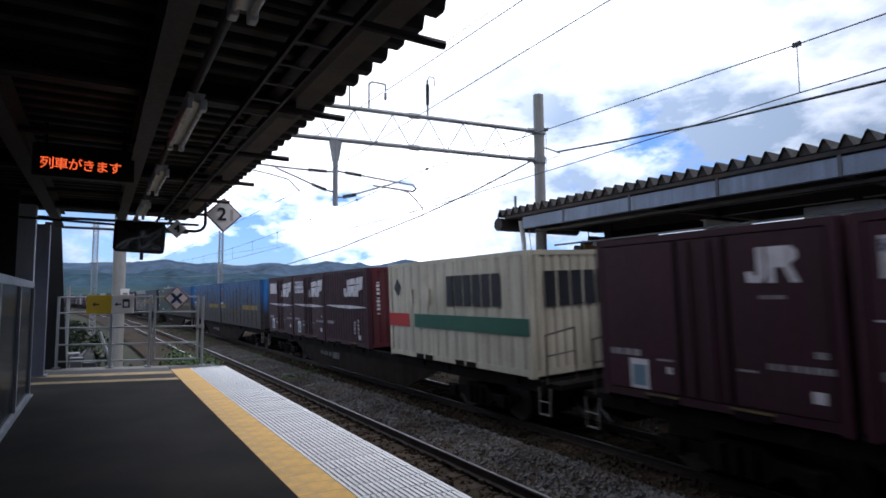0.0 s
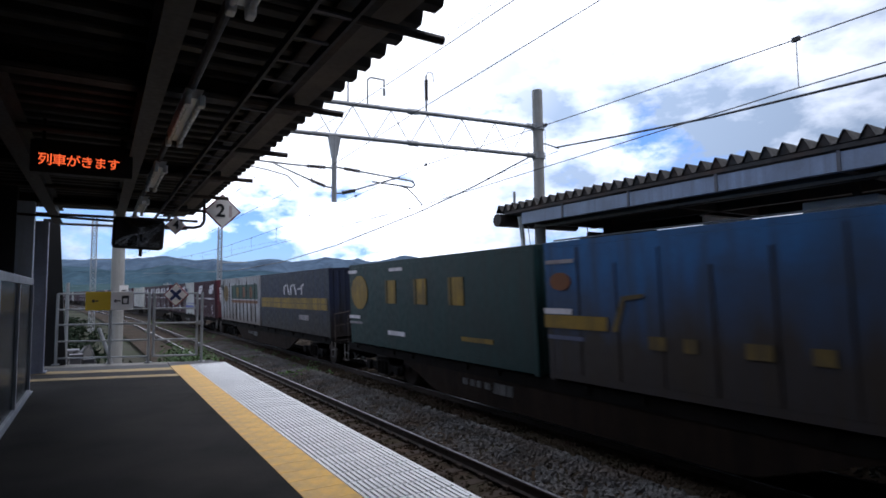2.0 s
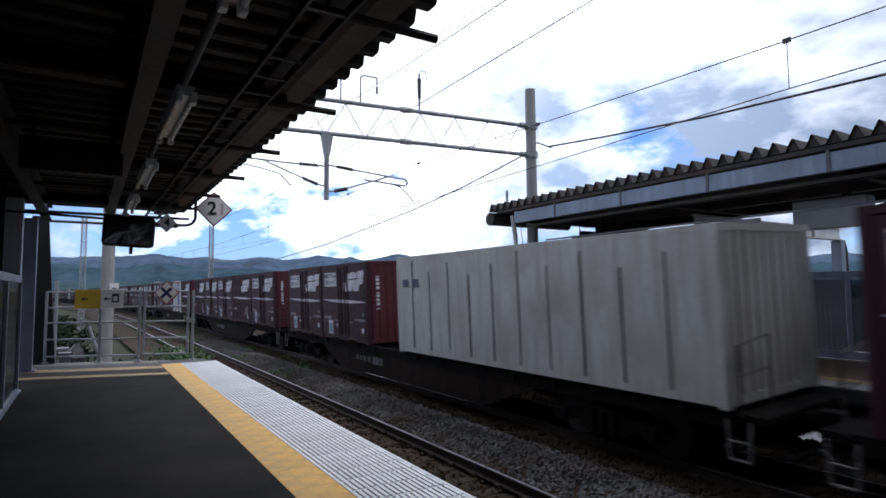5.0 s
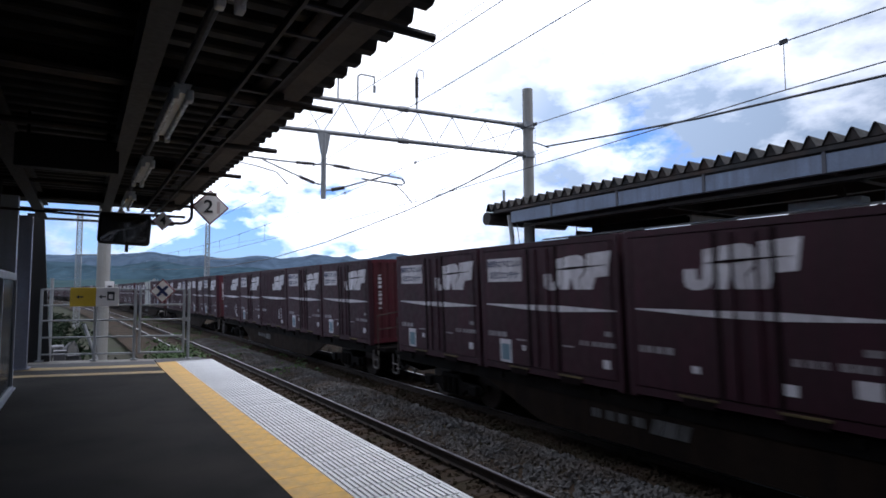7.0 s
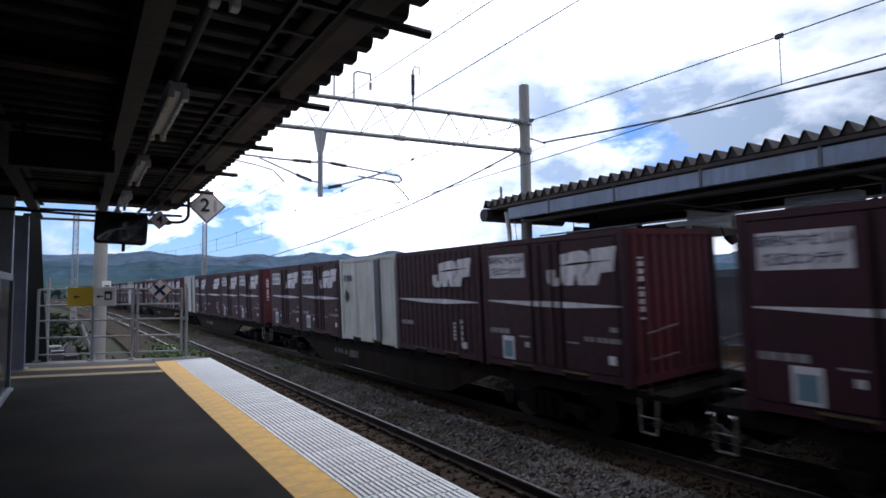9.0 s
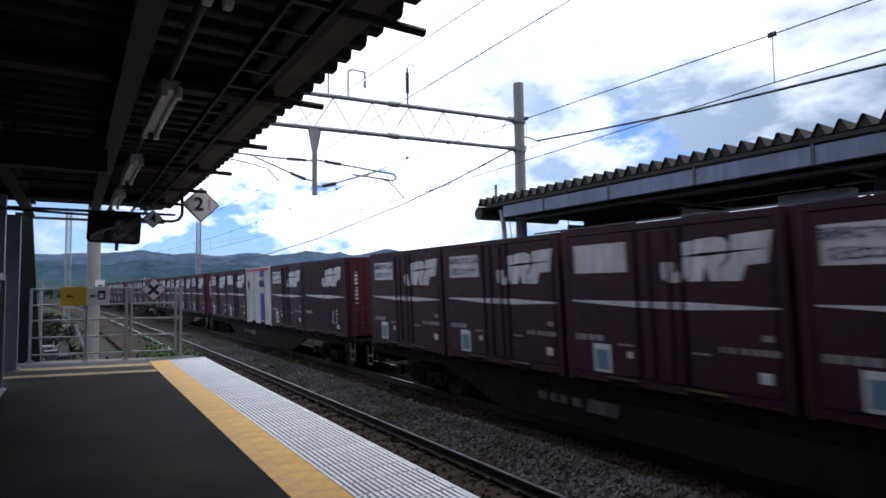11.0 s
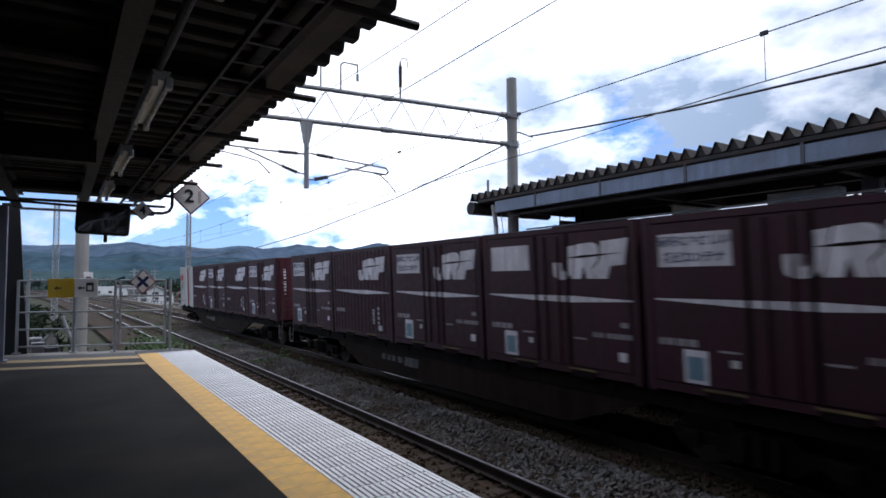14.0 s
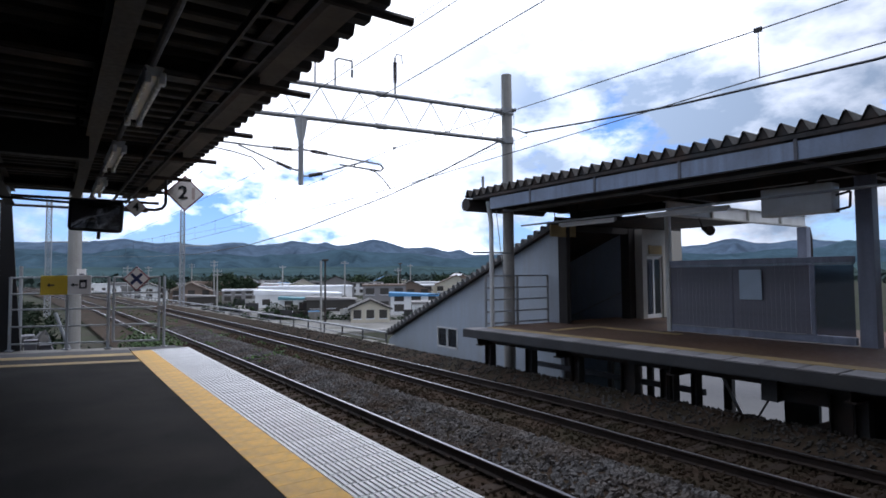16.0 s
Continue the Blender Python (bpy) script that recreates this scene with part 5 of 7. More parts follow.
    bx(b, WR_A, WR_B, 12.3, 12.6, 0.21, 3.28)
    bx(b, WR_C, WR_D, 12.3, 12.6, 0.21, 3.28)
    bx(b, WR_B, WR_C, 12.3, 12.6, 2.35, 3.28)
    part("front_wall", b, M["room_wall"], wr)
    b = B()
    bx(b, WR_A, WR_D, 15.5, 15.6, 0.0, 3.28)
    bx(b, WR_D - 0.1, WR_D, 12.6, 15.5, 0.0, 3.28)
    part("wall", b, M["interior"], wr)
    b = B()
    bx(b, WR_A, WR_D, 12.3, 15.6, 3.285, 3.4)
    part("roof", b, M["dark_steel"], wr)
    b = B()
    bx(b, WR_B + 0.1, WR_C - 0.1, 12.25, 12.29, 2.42, 2.72)
    part("door_sign", b, M["tan_tile"], wr, "small brown sign over the door")
    b = B()
    mid = (WR_B + WR_C) / 2
    for x in (WR_B, mid - 0.04, WR_C - 0.08):
        bx(b, x, x + 0.08, 12.36, 12.42, 0.21, 2.35)
    bx(b, WR_B, WR_C, 12.365, 12.415, 2.25, 2.35)
    bx(b, WR_B, WR_C, 12.365, 12.415, 0.21, 0.35)
    dr = part("door", b, M["white_paint"], wr, "white framed sliding door")
    b = B()
    bx(b, WR_B + 0.08, WR_C - 0.08, 12.38, 12.39, 0.35, 2.25)
    part("pane", b, M["pane"], dr)


WR_A, WR_B, WR_C, WR_D = 16.62, 16.85, 17.75, 18.9
def sky_block():
    """Plain unseen block added across the line behind the viewer, closing the place and cutting sky light."""
    th = thing("station_hall", "plain grey block added unseen over the line to shade it", "station hall", kind="structure")
    b = B()
    bx(b, -9, 26, -34, -0.5, 7.2, 13.0)
    part("hall", b, M["concrete"], th)
    for x0, x1 in ((-9, -2.5), (14.2, 26)):
        b = B()
        bx(b, x0, x1, -33.5, -15.5, -5.2, 7.19)
        part("base_wall", b, M["concrete"], th)


def far_railing():
    th = thing("end_railing", "grey pipe railing at the far platform end", "railing")
    xs = (10.65, 11.9, 13.2)
    for x in xs:
        b = B()
        rod(b, (x, 13.4, 0.2), (x, 13.4, 1.72), 0.04, 8)
        part("post", b, M["galv"], th)
    for z in (1.72, 1.36, 1.0, 0.64, 0.3):
        b = B()
        rod(b, (xs[0], 13.4, z), (xs[-1], 13.4, z), 0.024, 8)
        part("rail", b, M["galv"], th)
    # drainpipe and cable post at the canopy end
    th = thing("downpipe", "white downpipe bent from the canopy gutter", "pipe")
    b = B()
    run(b, [(10.85, 13.35, 0.2), (10.85, 13.35, 3.3), (10.78, 13.3, 3.5), (10.7, 13.3, 3.95)], 0.07, 10)
    part("pipe", b, M["white_paint"], th)
    b = B()
    rod(b, (10.2, 13.4, 2.42), (11.7, 13.4, 2.42), 0.025, 6)
    part("bracket", b, M["galv"], th)
    b = B()
    run(b, [(11.05, 13.35, 3.7), (11.2, 13.4, 2.9), (11.45, 13.45, 1.2)], 0.012, 5)
    part("cable", b, M["galv"], th)
    b = B()
    rod(b, (10.75, 13.6, 4.2), (10.75, 13.6, 4.75), 0.04, 8)
    part("vent_stub", b, M["galv"], th)


def far_fittings():
    th = thing("display_cabinet", "pale grey cabinet hung under the far canopy", "display", at=pose(12.6, 0, 0))
    b = B()
    bx(b, -0.18, 0.18, 4.85, 6.2, 2.92, 3.50, 0.02)
    part("cabinet", b, M["white_paint"], th)
    b = B()
    bx(b, -0.06, 0.06, 5.2, 5.32, 3.5, 3.72)
    part("hanger", b, M["dark_steel"], th)
    b = B()
    run(b, [(0, 4.85, 3.25), (0, 4.6, 3.3), (0, 4.62, 3.0), (0, 4.85, 2.95)], 0.025, 6)
    part("cable", b, M["dark_steel"], th)
    b = B()
    bx(b, 13.55, 21.4, 9.2, 9.26, 3.34, 3.66, 0.008)
    porch = thing("entrance_porch", "white beamed porch roof before the stair entrance", "porch")
    part("beam", b, M["white_paint"], porch, "white front beam")
    b = B()
    bx(b, 13.55, 21.4, 9.14, 9.34, 3.30, 3.335)
    bx(b, 13.55, 21.4, 9.16, 9.34, 3.665, 3.69)
    part("beam_flange", b, M["cont_white"], porch)
    for x in (15.6, 17.6, 19.6):
        b = B()
        bx(b, x - 0.03, x + 0.03, 9.13, 9.195, 3.34, 3.66)
        part("stiffener", b, M["cont_white"], porch)
    b = B()
    bx(b, 13.56, 18.1, 9.36, 12.29, 3.30, 3.40)
    part("soffit", b, M["dark_steel"], porch)
    b = B()
    bx(b, 21.2, 21.5, 9.1, 9.4, -5.1, 3.295)
    part("post", b, M["frame_blue"], porch)
    b = B()
    run(b, [(21.75, 9.2, -5.1), (21.75, 9.2, 3.0), (21.6, 9.2, 3.3)], 0.06, 8)
    part("downpipe", b, M["dark_steel"], porch, "dark downpipe")
    # dark panel added to close the gap between porch and canopy
    b = B()
    bx(b, 13.42, 15.6, 12.3, 12.58, 3.42, 4.05)
    part("infill_panel", b, M["interior"], porch)
    b = B()
    rod(b, (11.3, 12.5, 3.18), (11.3, -12, 3.18), 0.025, 8)
    single("lighting_rail", b, M["galv"], "thin pale lighting rail hung under the far canopy", "lighting rail")
    for y0, y1 in ((9.3, 11.2), (6.4, 8.4)):
        th = thing("tube_light", "white slim tube light under the far canopy, unlit", "ceiling light", group="far tube lights", at=pose(11.55, 0, 3.1))
        b = B()
        bx(b, -0.05, 0.05, y0, y1, -0.02, 0.06, 0.01)
        part("housing", b, M["white_paint"], th)
        b = B()
        rod(b, (0, y0 + 0.05, -0.035), (0, y1 - 0.05, -0.035), 0.018, 8)
        part("tube", b, M["tube"], th)
    th = thing("signboard", "small brown board under the far canopy", "sign")
    b = B()
    bx(b, 12.6, 13.7, 12.6, 12.66, 2.92, 3.28)
    part("board", b, M["tan_tile"], th)
    for x in (12.8, 13.5):
        b = B()
        rod(b, (x, 12.63, 3.28), (x, 12.63, 3.75), 0.015, 6)
        part("hanger", b, M["dark_steel"], th)
    th = thing("loudspeaker", "dark horn loudspeaker on a bracket", "loudspeaker")
    b = B()
    rod(b, (15.0, 9.1, 3.0), (14.8, 8.75, 2.9), 0.04, 10, 0.14)
    part("horn", b, M["dark_steel"], th)
    b = B()
    run(b, [(15.0, 9.1, 3.0), (15.0, 9.2, 3.3)], 0.02, 6)
    part("bracket", b, M["dark_steel"], th)


# ---------------------------------------------------------------- town and hills
def wallmat(name, rgb):
    return mat(name, rgb, 0.7, vary=0.08, fine=4, broad=0.2, dirt=tuple(c * 0.7 for c in rgb), dirt_amount=0.4)


TOWN = dict(white=wallmat("town_white", (0.86, 0.87, 0.88)), cream=wallmat("town_cream", (0.66, 0.61, 0.50)), brown=wallmat("town_brown", (0.20, 0.15, 0.12)),
            grey=wallmat("town_grey", (0.26, 0.25, 0.25)), dark=wallmat("town_dark", (0.06, 0.055, 0.05)), blue=wallmat("town_blue", (0.10, 0.28, 0.52)),
            red=wallmat("town_red", (0.42, 0.06, 0.05)), snow=wallmat("town_pale_roof", (0.80, 0.82, 0.86)), teal=wallmat("town_teal", (0.12, 0.28, 0.33)))


def house(x, y, w, d, h, rot, wall, roof, style, label, storeys=1, wins=3):
    th = thing("house", label, "house", group="town houses", at=pose(x, y, -5.1, 0, 0, rot))
    b = B()
    bx(b, -w / 2, w / 2, -d / 2, d / 2, 0, h)
    part("wall", b, TOWN[wall], th)
    b = B()
    if style == "gable":
        rise = w * 0.22
        prism(b, [(-w / 2 - 0.4, h - 0.1), (0, h + rise), (w / 2 + 0.4, h - 0.1), (w / 2 + 0.4, h + 0.12), (0, h + rise + 0.25), (-w / 2 - 0.4, h + 0.12)], "y", -d / 2 - 0.4, d / 2 + 0.4)
        part("roof", b, TOWN[roof], th)
        b = B()
        prism(b, [(-w / 2, h), (w / 2, h), (0, h + rise)], "y", -d / 2 + 0.01, d / 2 - 0.01)
        part("gable", b, TOWN[wall], th)
    elif style == "shed":
        prism(b, [(-w / 2 - 0.3, h), (w / 2 + 0.3, h), (w / 2 + 0.3, h + 0.15), (-w / 2 - 0.3, h + w * 0.04 + 0.3)], "y", -d / 2 - 0.3, d / 2 + 0.3)
        part("roof", b, TOWN[roof], th)
    else:
        bx(b, -w / 2 - 0.15, w / 2 + 0.15, -d / 2 - 0.15, d / 2 + 0.15, h, h + 0.35)
        part("roof", b, TOWN[roof], th)
    for s in range(storeys):
        for k in range(wins):
            u = -w / 2 + w * (k + 0.5) / wins
            z = 0.9 + s * (h / storeys)
            b = B()
            bx(b, u - min(0.8, w / wins * 0.3), u + min(0.8, w / wins * 0.3), -d / 2 - 0.05, -d / 2 + 0.02, z, z + 1.2)
            win = part("window", b, TOWN["dark"], th)
            b = B()
            bx(b, u - min(0.8, w / wins * 0.3) - 0.08, u + min(0.8, w / wins * 0.3) + 0.08, -d / 2 - 0.09, -d / 2 + 0.01, z - 0.12, z)
            part("sill", b, TOWN["snow"], win)


def tree(x, y, h, r, seed, mat_leaf):
    rng = np.random.default_rng(seed)
    th = thing("tree", "dense dark green broadleaf tree", "tree", group="town trees", at=pose(x, y, -5.1))
    b = B()
    rod(b, (0, 0, 0), (0.1, 0, h * 0.5), 0.22, 8, 0.12)
    for k in range(5):
        a = k * 1.26
        rod(b, (0.05, 0, h * (0.25 + 0.05 * k)), (math.cos(a) * r * 0.6, math.sin(a) * r * 0.6, h * (0.5 + 0.07 * k)), 0.08, 5, 0.03)
    part("trunk", b, M["bark"], th)
    V, Fc = [], []
    for i in range(900):
        u = rng.normal(size=3)
        u /= np.linalg.norm(u)
        rad = (0.55 + 0.45 * rng.random()) * (1 + 0.25 * math.sin(u[0] * 5 + seed) * math.cos(u[1] * 4))
        c = np.array((u[0] * r * rad, u[1] * r * rad, h * 0.62 + u[2] * h * 0.38 * rad))
        s = 0.16 + 0.22 * rng.random()
        p = rng.normal(size=(4, 3)) * s
        V.append(c + p)
        Fc.append([(4 * i, 4 * i + 1, 4 * i + 2), (4 * i, 4 * i + 2, 4 * i + 3), (4 * i + 1, 4 * i + 3, 4 * i + 2)])
    me = bpy.data.meshes.new("crown")
    me.from_pydata(np.concatenate(V).tolist(), [], [f for q in Fc for f in q])
    me.materials.append(mat_leaf)
    new("crown", me).parent = th


def town():
    def H(x, y, w, d, h, *rest):
        return house(x * 1.12, y * 1.12, w, d, h * 0.68, *rest)
    H(34, 67, 5.4, 6, 3.2, -25, "cream", "dark", "gable", "small cream house with dark gable roof", 1, 3)
    H(41, 112, 18, 14, 4.4, -20, "white", "snow", "shed", "long white warehouse with pale roof", 1, 4)
    H(47, 124, 22, 12, 6.2, -20, "white", "snow", "flat", "tall white warehouse behind a lower one", 1, 5)
    H(39.5, 92, 9, 7, 3.6, -25, "dark", "grey", "shed", "dark low workshop with grey roof", 1, 3)
    H(36.5, 100, 7, 6, 3.4, -22, "white", "teal", "shed", "white shed with teal lean-to roof", 1, 2)
    H(47.5, 88, 8, 8, 7.2, -28, "grey", "brown", "flat", "grey two-storey house with flat roof", 2, 3)
    H(46.5, 76, 8.5, 8, 5.0, -30, "white", "blue", "shed", "white house with blue roof edge", 2, 3)
    H(43, 66, 6, 6, 3.8, -30, "white", "grey", "flat", "white flat-roofed house by the embankment", 1, 2)
    H(66, 112, 14, 10, 6.3, -32, "cream", "snow", "flat", "cream two-storey apartment house", 2, 5)
    H(77, 108, 12, 10, 6.0, -34, "cream", "brown", "gable", "cream house with brown roof", 2, 3)
    H(50, 205, 26, 14, 6.2, -14, "brown", "brown", "shed", "long brown hall with shed roof", 1, 5)
    H(43, 232, 20, 12, 6.4, -12, "white", "grey", "flat", "pale two-storey apartment block", 2, 7)
    H(30, 262, 26, 14, 5.5, -8, "white", "grey", "shed", "wide white hall far down the line", 1, 6)
    H(12, 300, 30, 14, 5.6, -4, "white", "snow", "flat", "wide pale hall at the end of the line", 1, 6)
    H(49.5, 158, 5, 4, 6.5, -18, "red", "white", "flat", "red and white signboard building", 2, 2)
    H(56, 150, 10, 10, 5.5, -20, "cream", "grey", "gable", "cream house with grey roof", 2, 3)
    H(60, 172, 16, 10, 5.8, -20, "white", "snow", "shed", "white hall with pale roof", 1, 5)
    H(70, 160, 12, 10, 6.0, -24, "grey", "dark", "gable", "grey house with dark roof", 2, 3)
    H(82, 170, 18, 10, 6.2, -26, "white", "grey", "flat", "pale two-storey apartment block with flat roof", 2, 6)
    H(96, 150, 14, 12, 6.4, -32, "white", "snow", "flat", "white hall with flat roof", 1, 4)
    H(60, 100, 9, 8, 5.2, -30, "brown", "dark", "gable", "brown house with dark roof", 2, 3)
    H(56, 78, 7, 7, 4.6, -34, "white", "dark", "shed", "white house with dark shed roof", 2, 2)
    H(30, 150, 9, 8, 4.0, -12, "grey", "dark", "gable", "grey house beside the line", 1, 3)
    H(33, 178, 12, 8, 4.4, -12, "cream", "brown", "gable", "cream house beside the line", 1, 3)
    H(25, 125, 6, 6, 3.6, -10, "dark", "grey", "shed", "dark shed beside the line", 1, 2)
    H(26, 140, 10, 8, 4.6, -12, "brown", "brown", "gable", "brown two-storey house beside the line", 2, 3)
    H(36, 134, 10, 8, 5.0, -16, "grey", "snow", "flat", "grey block with pale roof", 2, 4)
    H(21, 168, 9, 8, 4.6, -10, "white", "dark", "gable", "white house with dark roof beside the line", 2, 3)
    H(24, 205, 14, 9, 5.0, -8, "grey", "grey", "shed", "grey hall beside the line", 1, 4)
    for k in range(26):
        r2 = np.random.default_rng(100 + k)
        x, y = 60 + r2.random() * 190, 190 + r2.random() * 130
        H(x, y, 10 + 8 * r2.random(), 9, 4.5 + 2.4 * r2.random(), -30 * r2.random(), ("white", "cream", "grey", "brown")[k % 4], ("snow", "grey", "dark", "blue", "brown")[k % 5],
          ("gable", "flat", "shed")[k % 3], ("white", "cream", "grey", "brown")[k % 4] + " house in the distant town", 2, 3)
    for i, (x, y, h, r) in enumerate(((45, 190, 8.5, 5), (52, 192, 7, 4), (92, 190, 7, 4), (110, 200, 7, 5), (75, 205, 6.5, 4), (130, 190, 7, 5), (30, 205, 6, 4), (120, 150, 7, 4))):
        tree(x, y, h, r, i, M["dark_leaf"])
    for x, y, z1, a, l in ((31.2, 75, 3.9, 0, True), (26.5, 65, 3.6, 0, False), (51, 112, 5.0, 1, False), (33, 150, 6.0, 2, False), (27, 120, 3.5, 2, False), (38, 205, 6.5, 2, False), (14, 150, 4.5, 2, False),
                           (60, 105, 3.4, 1, False), (68, 118, 4.5, 0, True), (47, 140, 4.6, 1, False), (22, 180, 5, 2, False), (84, 140, 5, 1, False)):
        utility_pole(x, y, -5.1, z1, a, l)
    lattice_mast(9.9, 58, -1.4, 8.1, 0.2)
    lattice_mast(-0.4, 54, -1.4, 8.0, 0.2)
    rng = np.random.default_rng(31)
    V, Fc, n = [], [], 0
    for p, q, cnt in (((17, 96), (47, 71), 16), ((22, 118), (60, 92), 18), ((30, 140), (70, 112), 18)):
        p, q = Vector(p), Vector(q)
        wall = thing("yard_fence", "weathered board fence round the yards below the line", "fence", group="yard fences")
        ang = math.degrees(math.atan2(q.y - p.y, q.x - p.x))
        for i in range(cnt):
            if rng.random() < 0.2:
                continue
            c = p.lerp(q, (i + 0.5) / cnt)
            L = (q - p).length / cnt
            b = B()
            bx(b, -L / 2 + 0.05, L / 2 - 0.05, -0.05, 0.05, 0, 1.3 + 0.7 * rng.random())
            ob = part("board", b, (M["concrete"], M["shut"], M["beam"], M["dark_steel"], M["cont_white"])[int(rng.integers(5))], wall)
            ob.matrix_basis = pose(c.x, c.y, -5.1, 0, 0, ang)
        for k in range(2400):
            c = p.lerp(q, rng.random())
            lump = 0.5 + 0.5 * math.sin(c.x * 1.3) * math.sin(c.y * 0.7)
            V.append(np.array((c.x, c.y - 1 + 2 * rng.random(), -5.1 + 2.2 * lump * rng.random())) + rng.normal(size=(3, 3)) * 0.22)
            Fc.append((n, n + 1, n + 2))
            n += 3
    me = bpy.data.meshes.new("yard_shrubs")
    me.from_pydata(np.concatenate(V).tolist(), [], Fc)
    me.materials.append(M["dark_leaf"])
    tagged(new("yard_shrubs", me), "dark garden shrubs between the yards", "shrubs", kind="stuff")
    for x, y, z, colour in ((30, 88, 20, "white"), (33.5, 86, 70, "blue"), (26, 99, 30, "grey"), (41, 84, 50, "white"), (23, 108, 20, "dark")):
        car = thing("parked_car", "small " + colour + " car parked in the yard", "car", group="parked cars", at=pose(x, y, -5.1, 0, 0, z))
        b = B()
        prism(b, [(-1.8, 0.3), (1.8, 0.3), (1.85, 0.75), (1.1, 0.9), (0.6, 1.42), (-1.1, 1.45), (-1.75, 0.95)], "x", -0.78, 0.78)
        part("body", b, TOWN[colour], car)
        b = B()
        prism(b, [(0.95, 0.93), (0.55, 1.36), (-1.05, 1.38), (-1.5, 0.97)], "x", -0.79, 0.79)
        part("glazing", b, M["pane"], car)
        for wx in (-0.7, 0.7):
            for wy in (-1.15, 1.15):
                b = B()
                rod(b, (wx - 0.1, wy, 0.3), (wx + 0.1, wy, 0.3), 0.3, 12)
                part("wheel", b, M["black"], car)
    # belt of far woods
    rng = np.random.default_rng(9)
    V, Fc = [], []
    for i in range(14000):
        a = radians(-14 + 100 * rng.random())
        dist = 420 + 380 * rng.random()
        c = np.array((math.sin(a) * dist, math.cos(a) * dist, -5 + (4.0 + 4 * rng.random()) * rng.random()))
        p = rng.normal(size=(3, 3)) * 1.9
        V.append(c + p)
        Fc.append((3 * i, 3 * i + 1, 3 * i + 2))
    # greyed green: the haze over the woods is part of this colour
    woods = mat("hazed_woods", (0.058, 0.084, 0.078), 1.0, vary=0.4, fine=0.3, broad=0.03)
    me = bpy.data.meshes.new("far_woods")
    me.from_pydata(np.concatenate(V).tolist(), [], Fc)
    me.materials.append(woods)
    tagged(new("far_woods", me), "dark belt of distant woods behind the town", "woods", kind="stuff")


PEAKS = ((-9, 0.5, 3.0), (0.8, 0.1, 1.2), (4.9, 0.45, 2.2), (9.2, 0.25, 1.0), (14.1, 0.3, 1.4), (19.7, 0.45, 2.2), (22.7, 0.35, 0.6), (27.3, 0.65, 2.0), (33, 0.35, 1.5), (35.9, 0.45, 0.9), (48, 0.6, 5), (61, 0.55, 1.6), (66.5, 0.3, 1.5))


def hills():
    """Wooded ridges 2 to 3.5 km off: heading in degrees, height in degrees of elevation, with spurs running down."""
    # distance haze is put into these base colours, bluer for the farther ridge
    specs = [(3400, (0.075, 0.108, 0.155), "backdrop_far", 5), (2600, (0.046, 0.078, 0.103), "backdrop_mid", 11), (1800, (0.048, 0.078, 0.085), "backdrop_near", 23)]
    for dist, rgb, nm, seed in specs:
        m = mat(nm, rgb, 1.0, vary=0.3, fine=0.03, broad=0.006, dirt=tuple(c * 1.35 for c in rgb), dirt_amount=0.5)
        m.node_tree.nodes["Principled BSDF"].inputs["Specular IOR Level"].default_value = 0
        verts, faces = [], []
        n, rows = 640, 22
        for i in range(n + 1):
            az = -60 + 200 * i / n
            rough = 0.12 * noise.noise((az * 0.9, seed, 5)) + 0.06 * noise.noise((az * 2.6, seed, 8)) + 0.02 * noise.noise((az * 9, seed, 2))
            if nm == "backdrop_far":
                e = 3.0 + sum(h * math.exp(-((az - a) / w) ** 2) for a, h, w in PEAKS) + rough
                e -= min(0.95, max(0.0, az - 29) * 0.13) - min(0.5, max(0.0, az - 42) * 0.04)
            elif nm == "backdrop_mid":
                e = 2.3 + 0.5 * noise.noise((az * 0.1, 7, 2)) + 0.35 * noise.noise((az * 0.27, 4, 1)) + rough - min(0.5, max(0.0, az - 30) * 0.06) + 0.75 * math.exp(-((az - 70) / 2.2) ** 2)
            else:
                e = 0.95 + 0.3 * noise.noise((az * 0.12, 3, 6)) + 0.5 * rough
            hgt = math.tan(radians(e)) * dist
            for j in range(rows):
                f = j / (rows - 1)
                spur = abs(noise.noise((az * 0.35 + 0.5 * noise.noise((az * 0.2, f * 2, seed)), f * 1.1, seed))) + 0.5 * abs(noise.noise((az * 0.9, f * 2.2, seed + 4)))
                slope = f * (1 - f)
                dd = dist - 900 * (1 - f) + 900 * slope * (spur - 0.3)
                z = -6 + (hgt + 6) * (f ** 0.8) - hgt * 0.8 * slope * (spur - 0.2)
                verts.append((math.sin(radians(az)) * dd, math.cos(radians(az)) * dd, z))
        for i in range(n):
            for j in range(rows - 1):
                faces.append((i * rows + j, (i + 1) * rows + j, (i + 1) * rows + j + 1, i * rows + j + 1))
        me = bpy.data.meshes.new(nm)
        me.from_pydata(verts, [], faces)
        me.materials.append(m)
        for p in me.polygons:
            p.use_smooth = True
        tagged(new(nm, me), "haze-blue wooded mountain ridge on the horizon", "mountains", kind="structure")


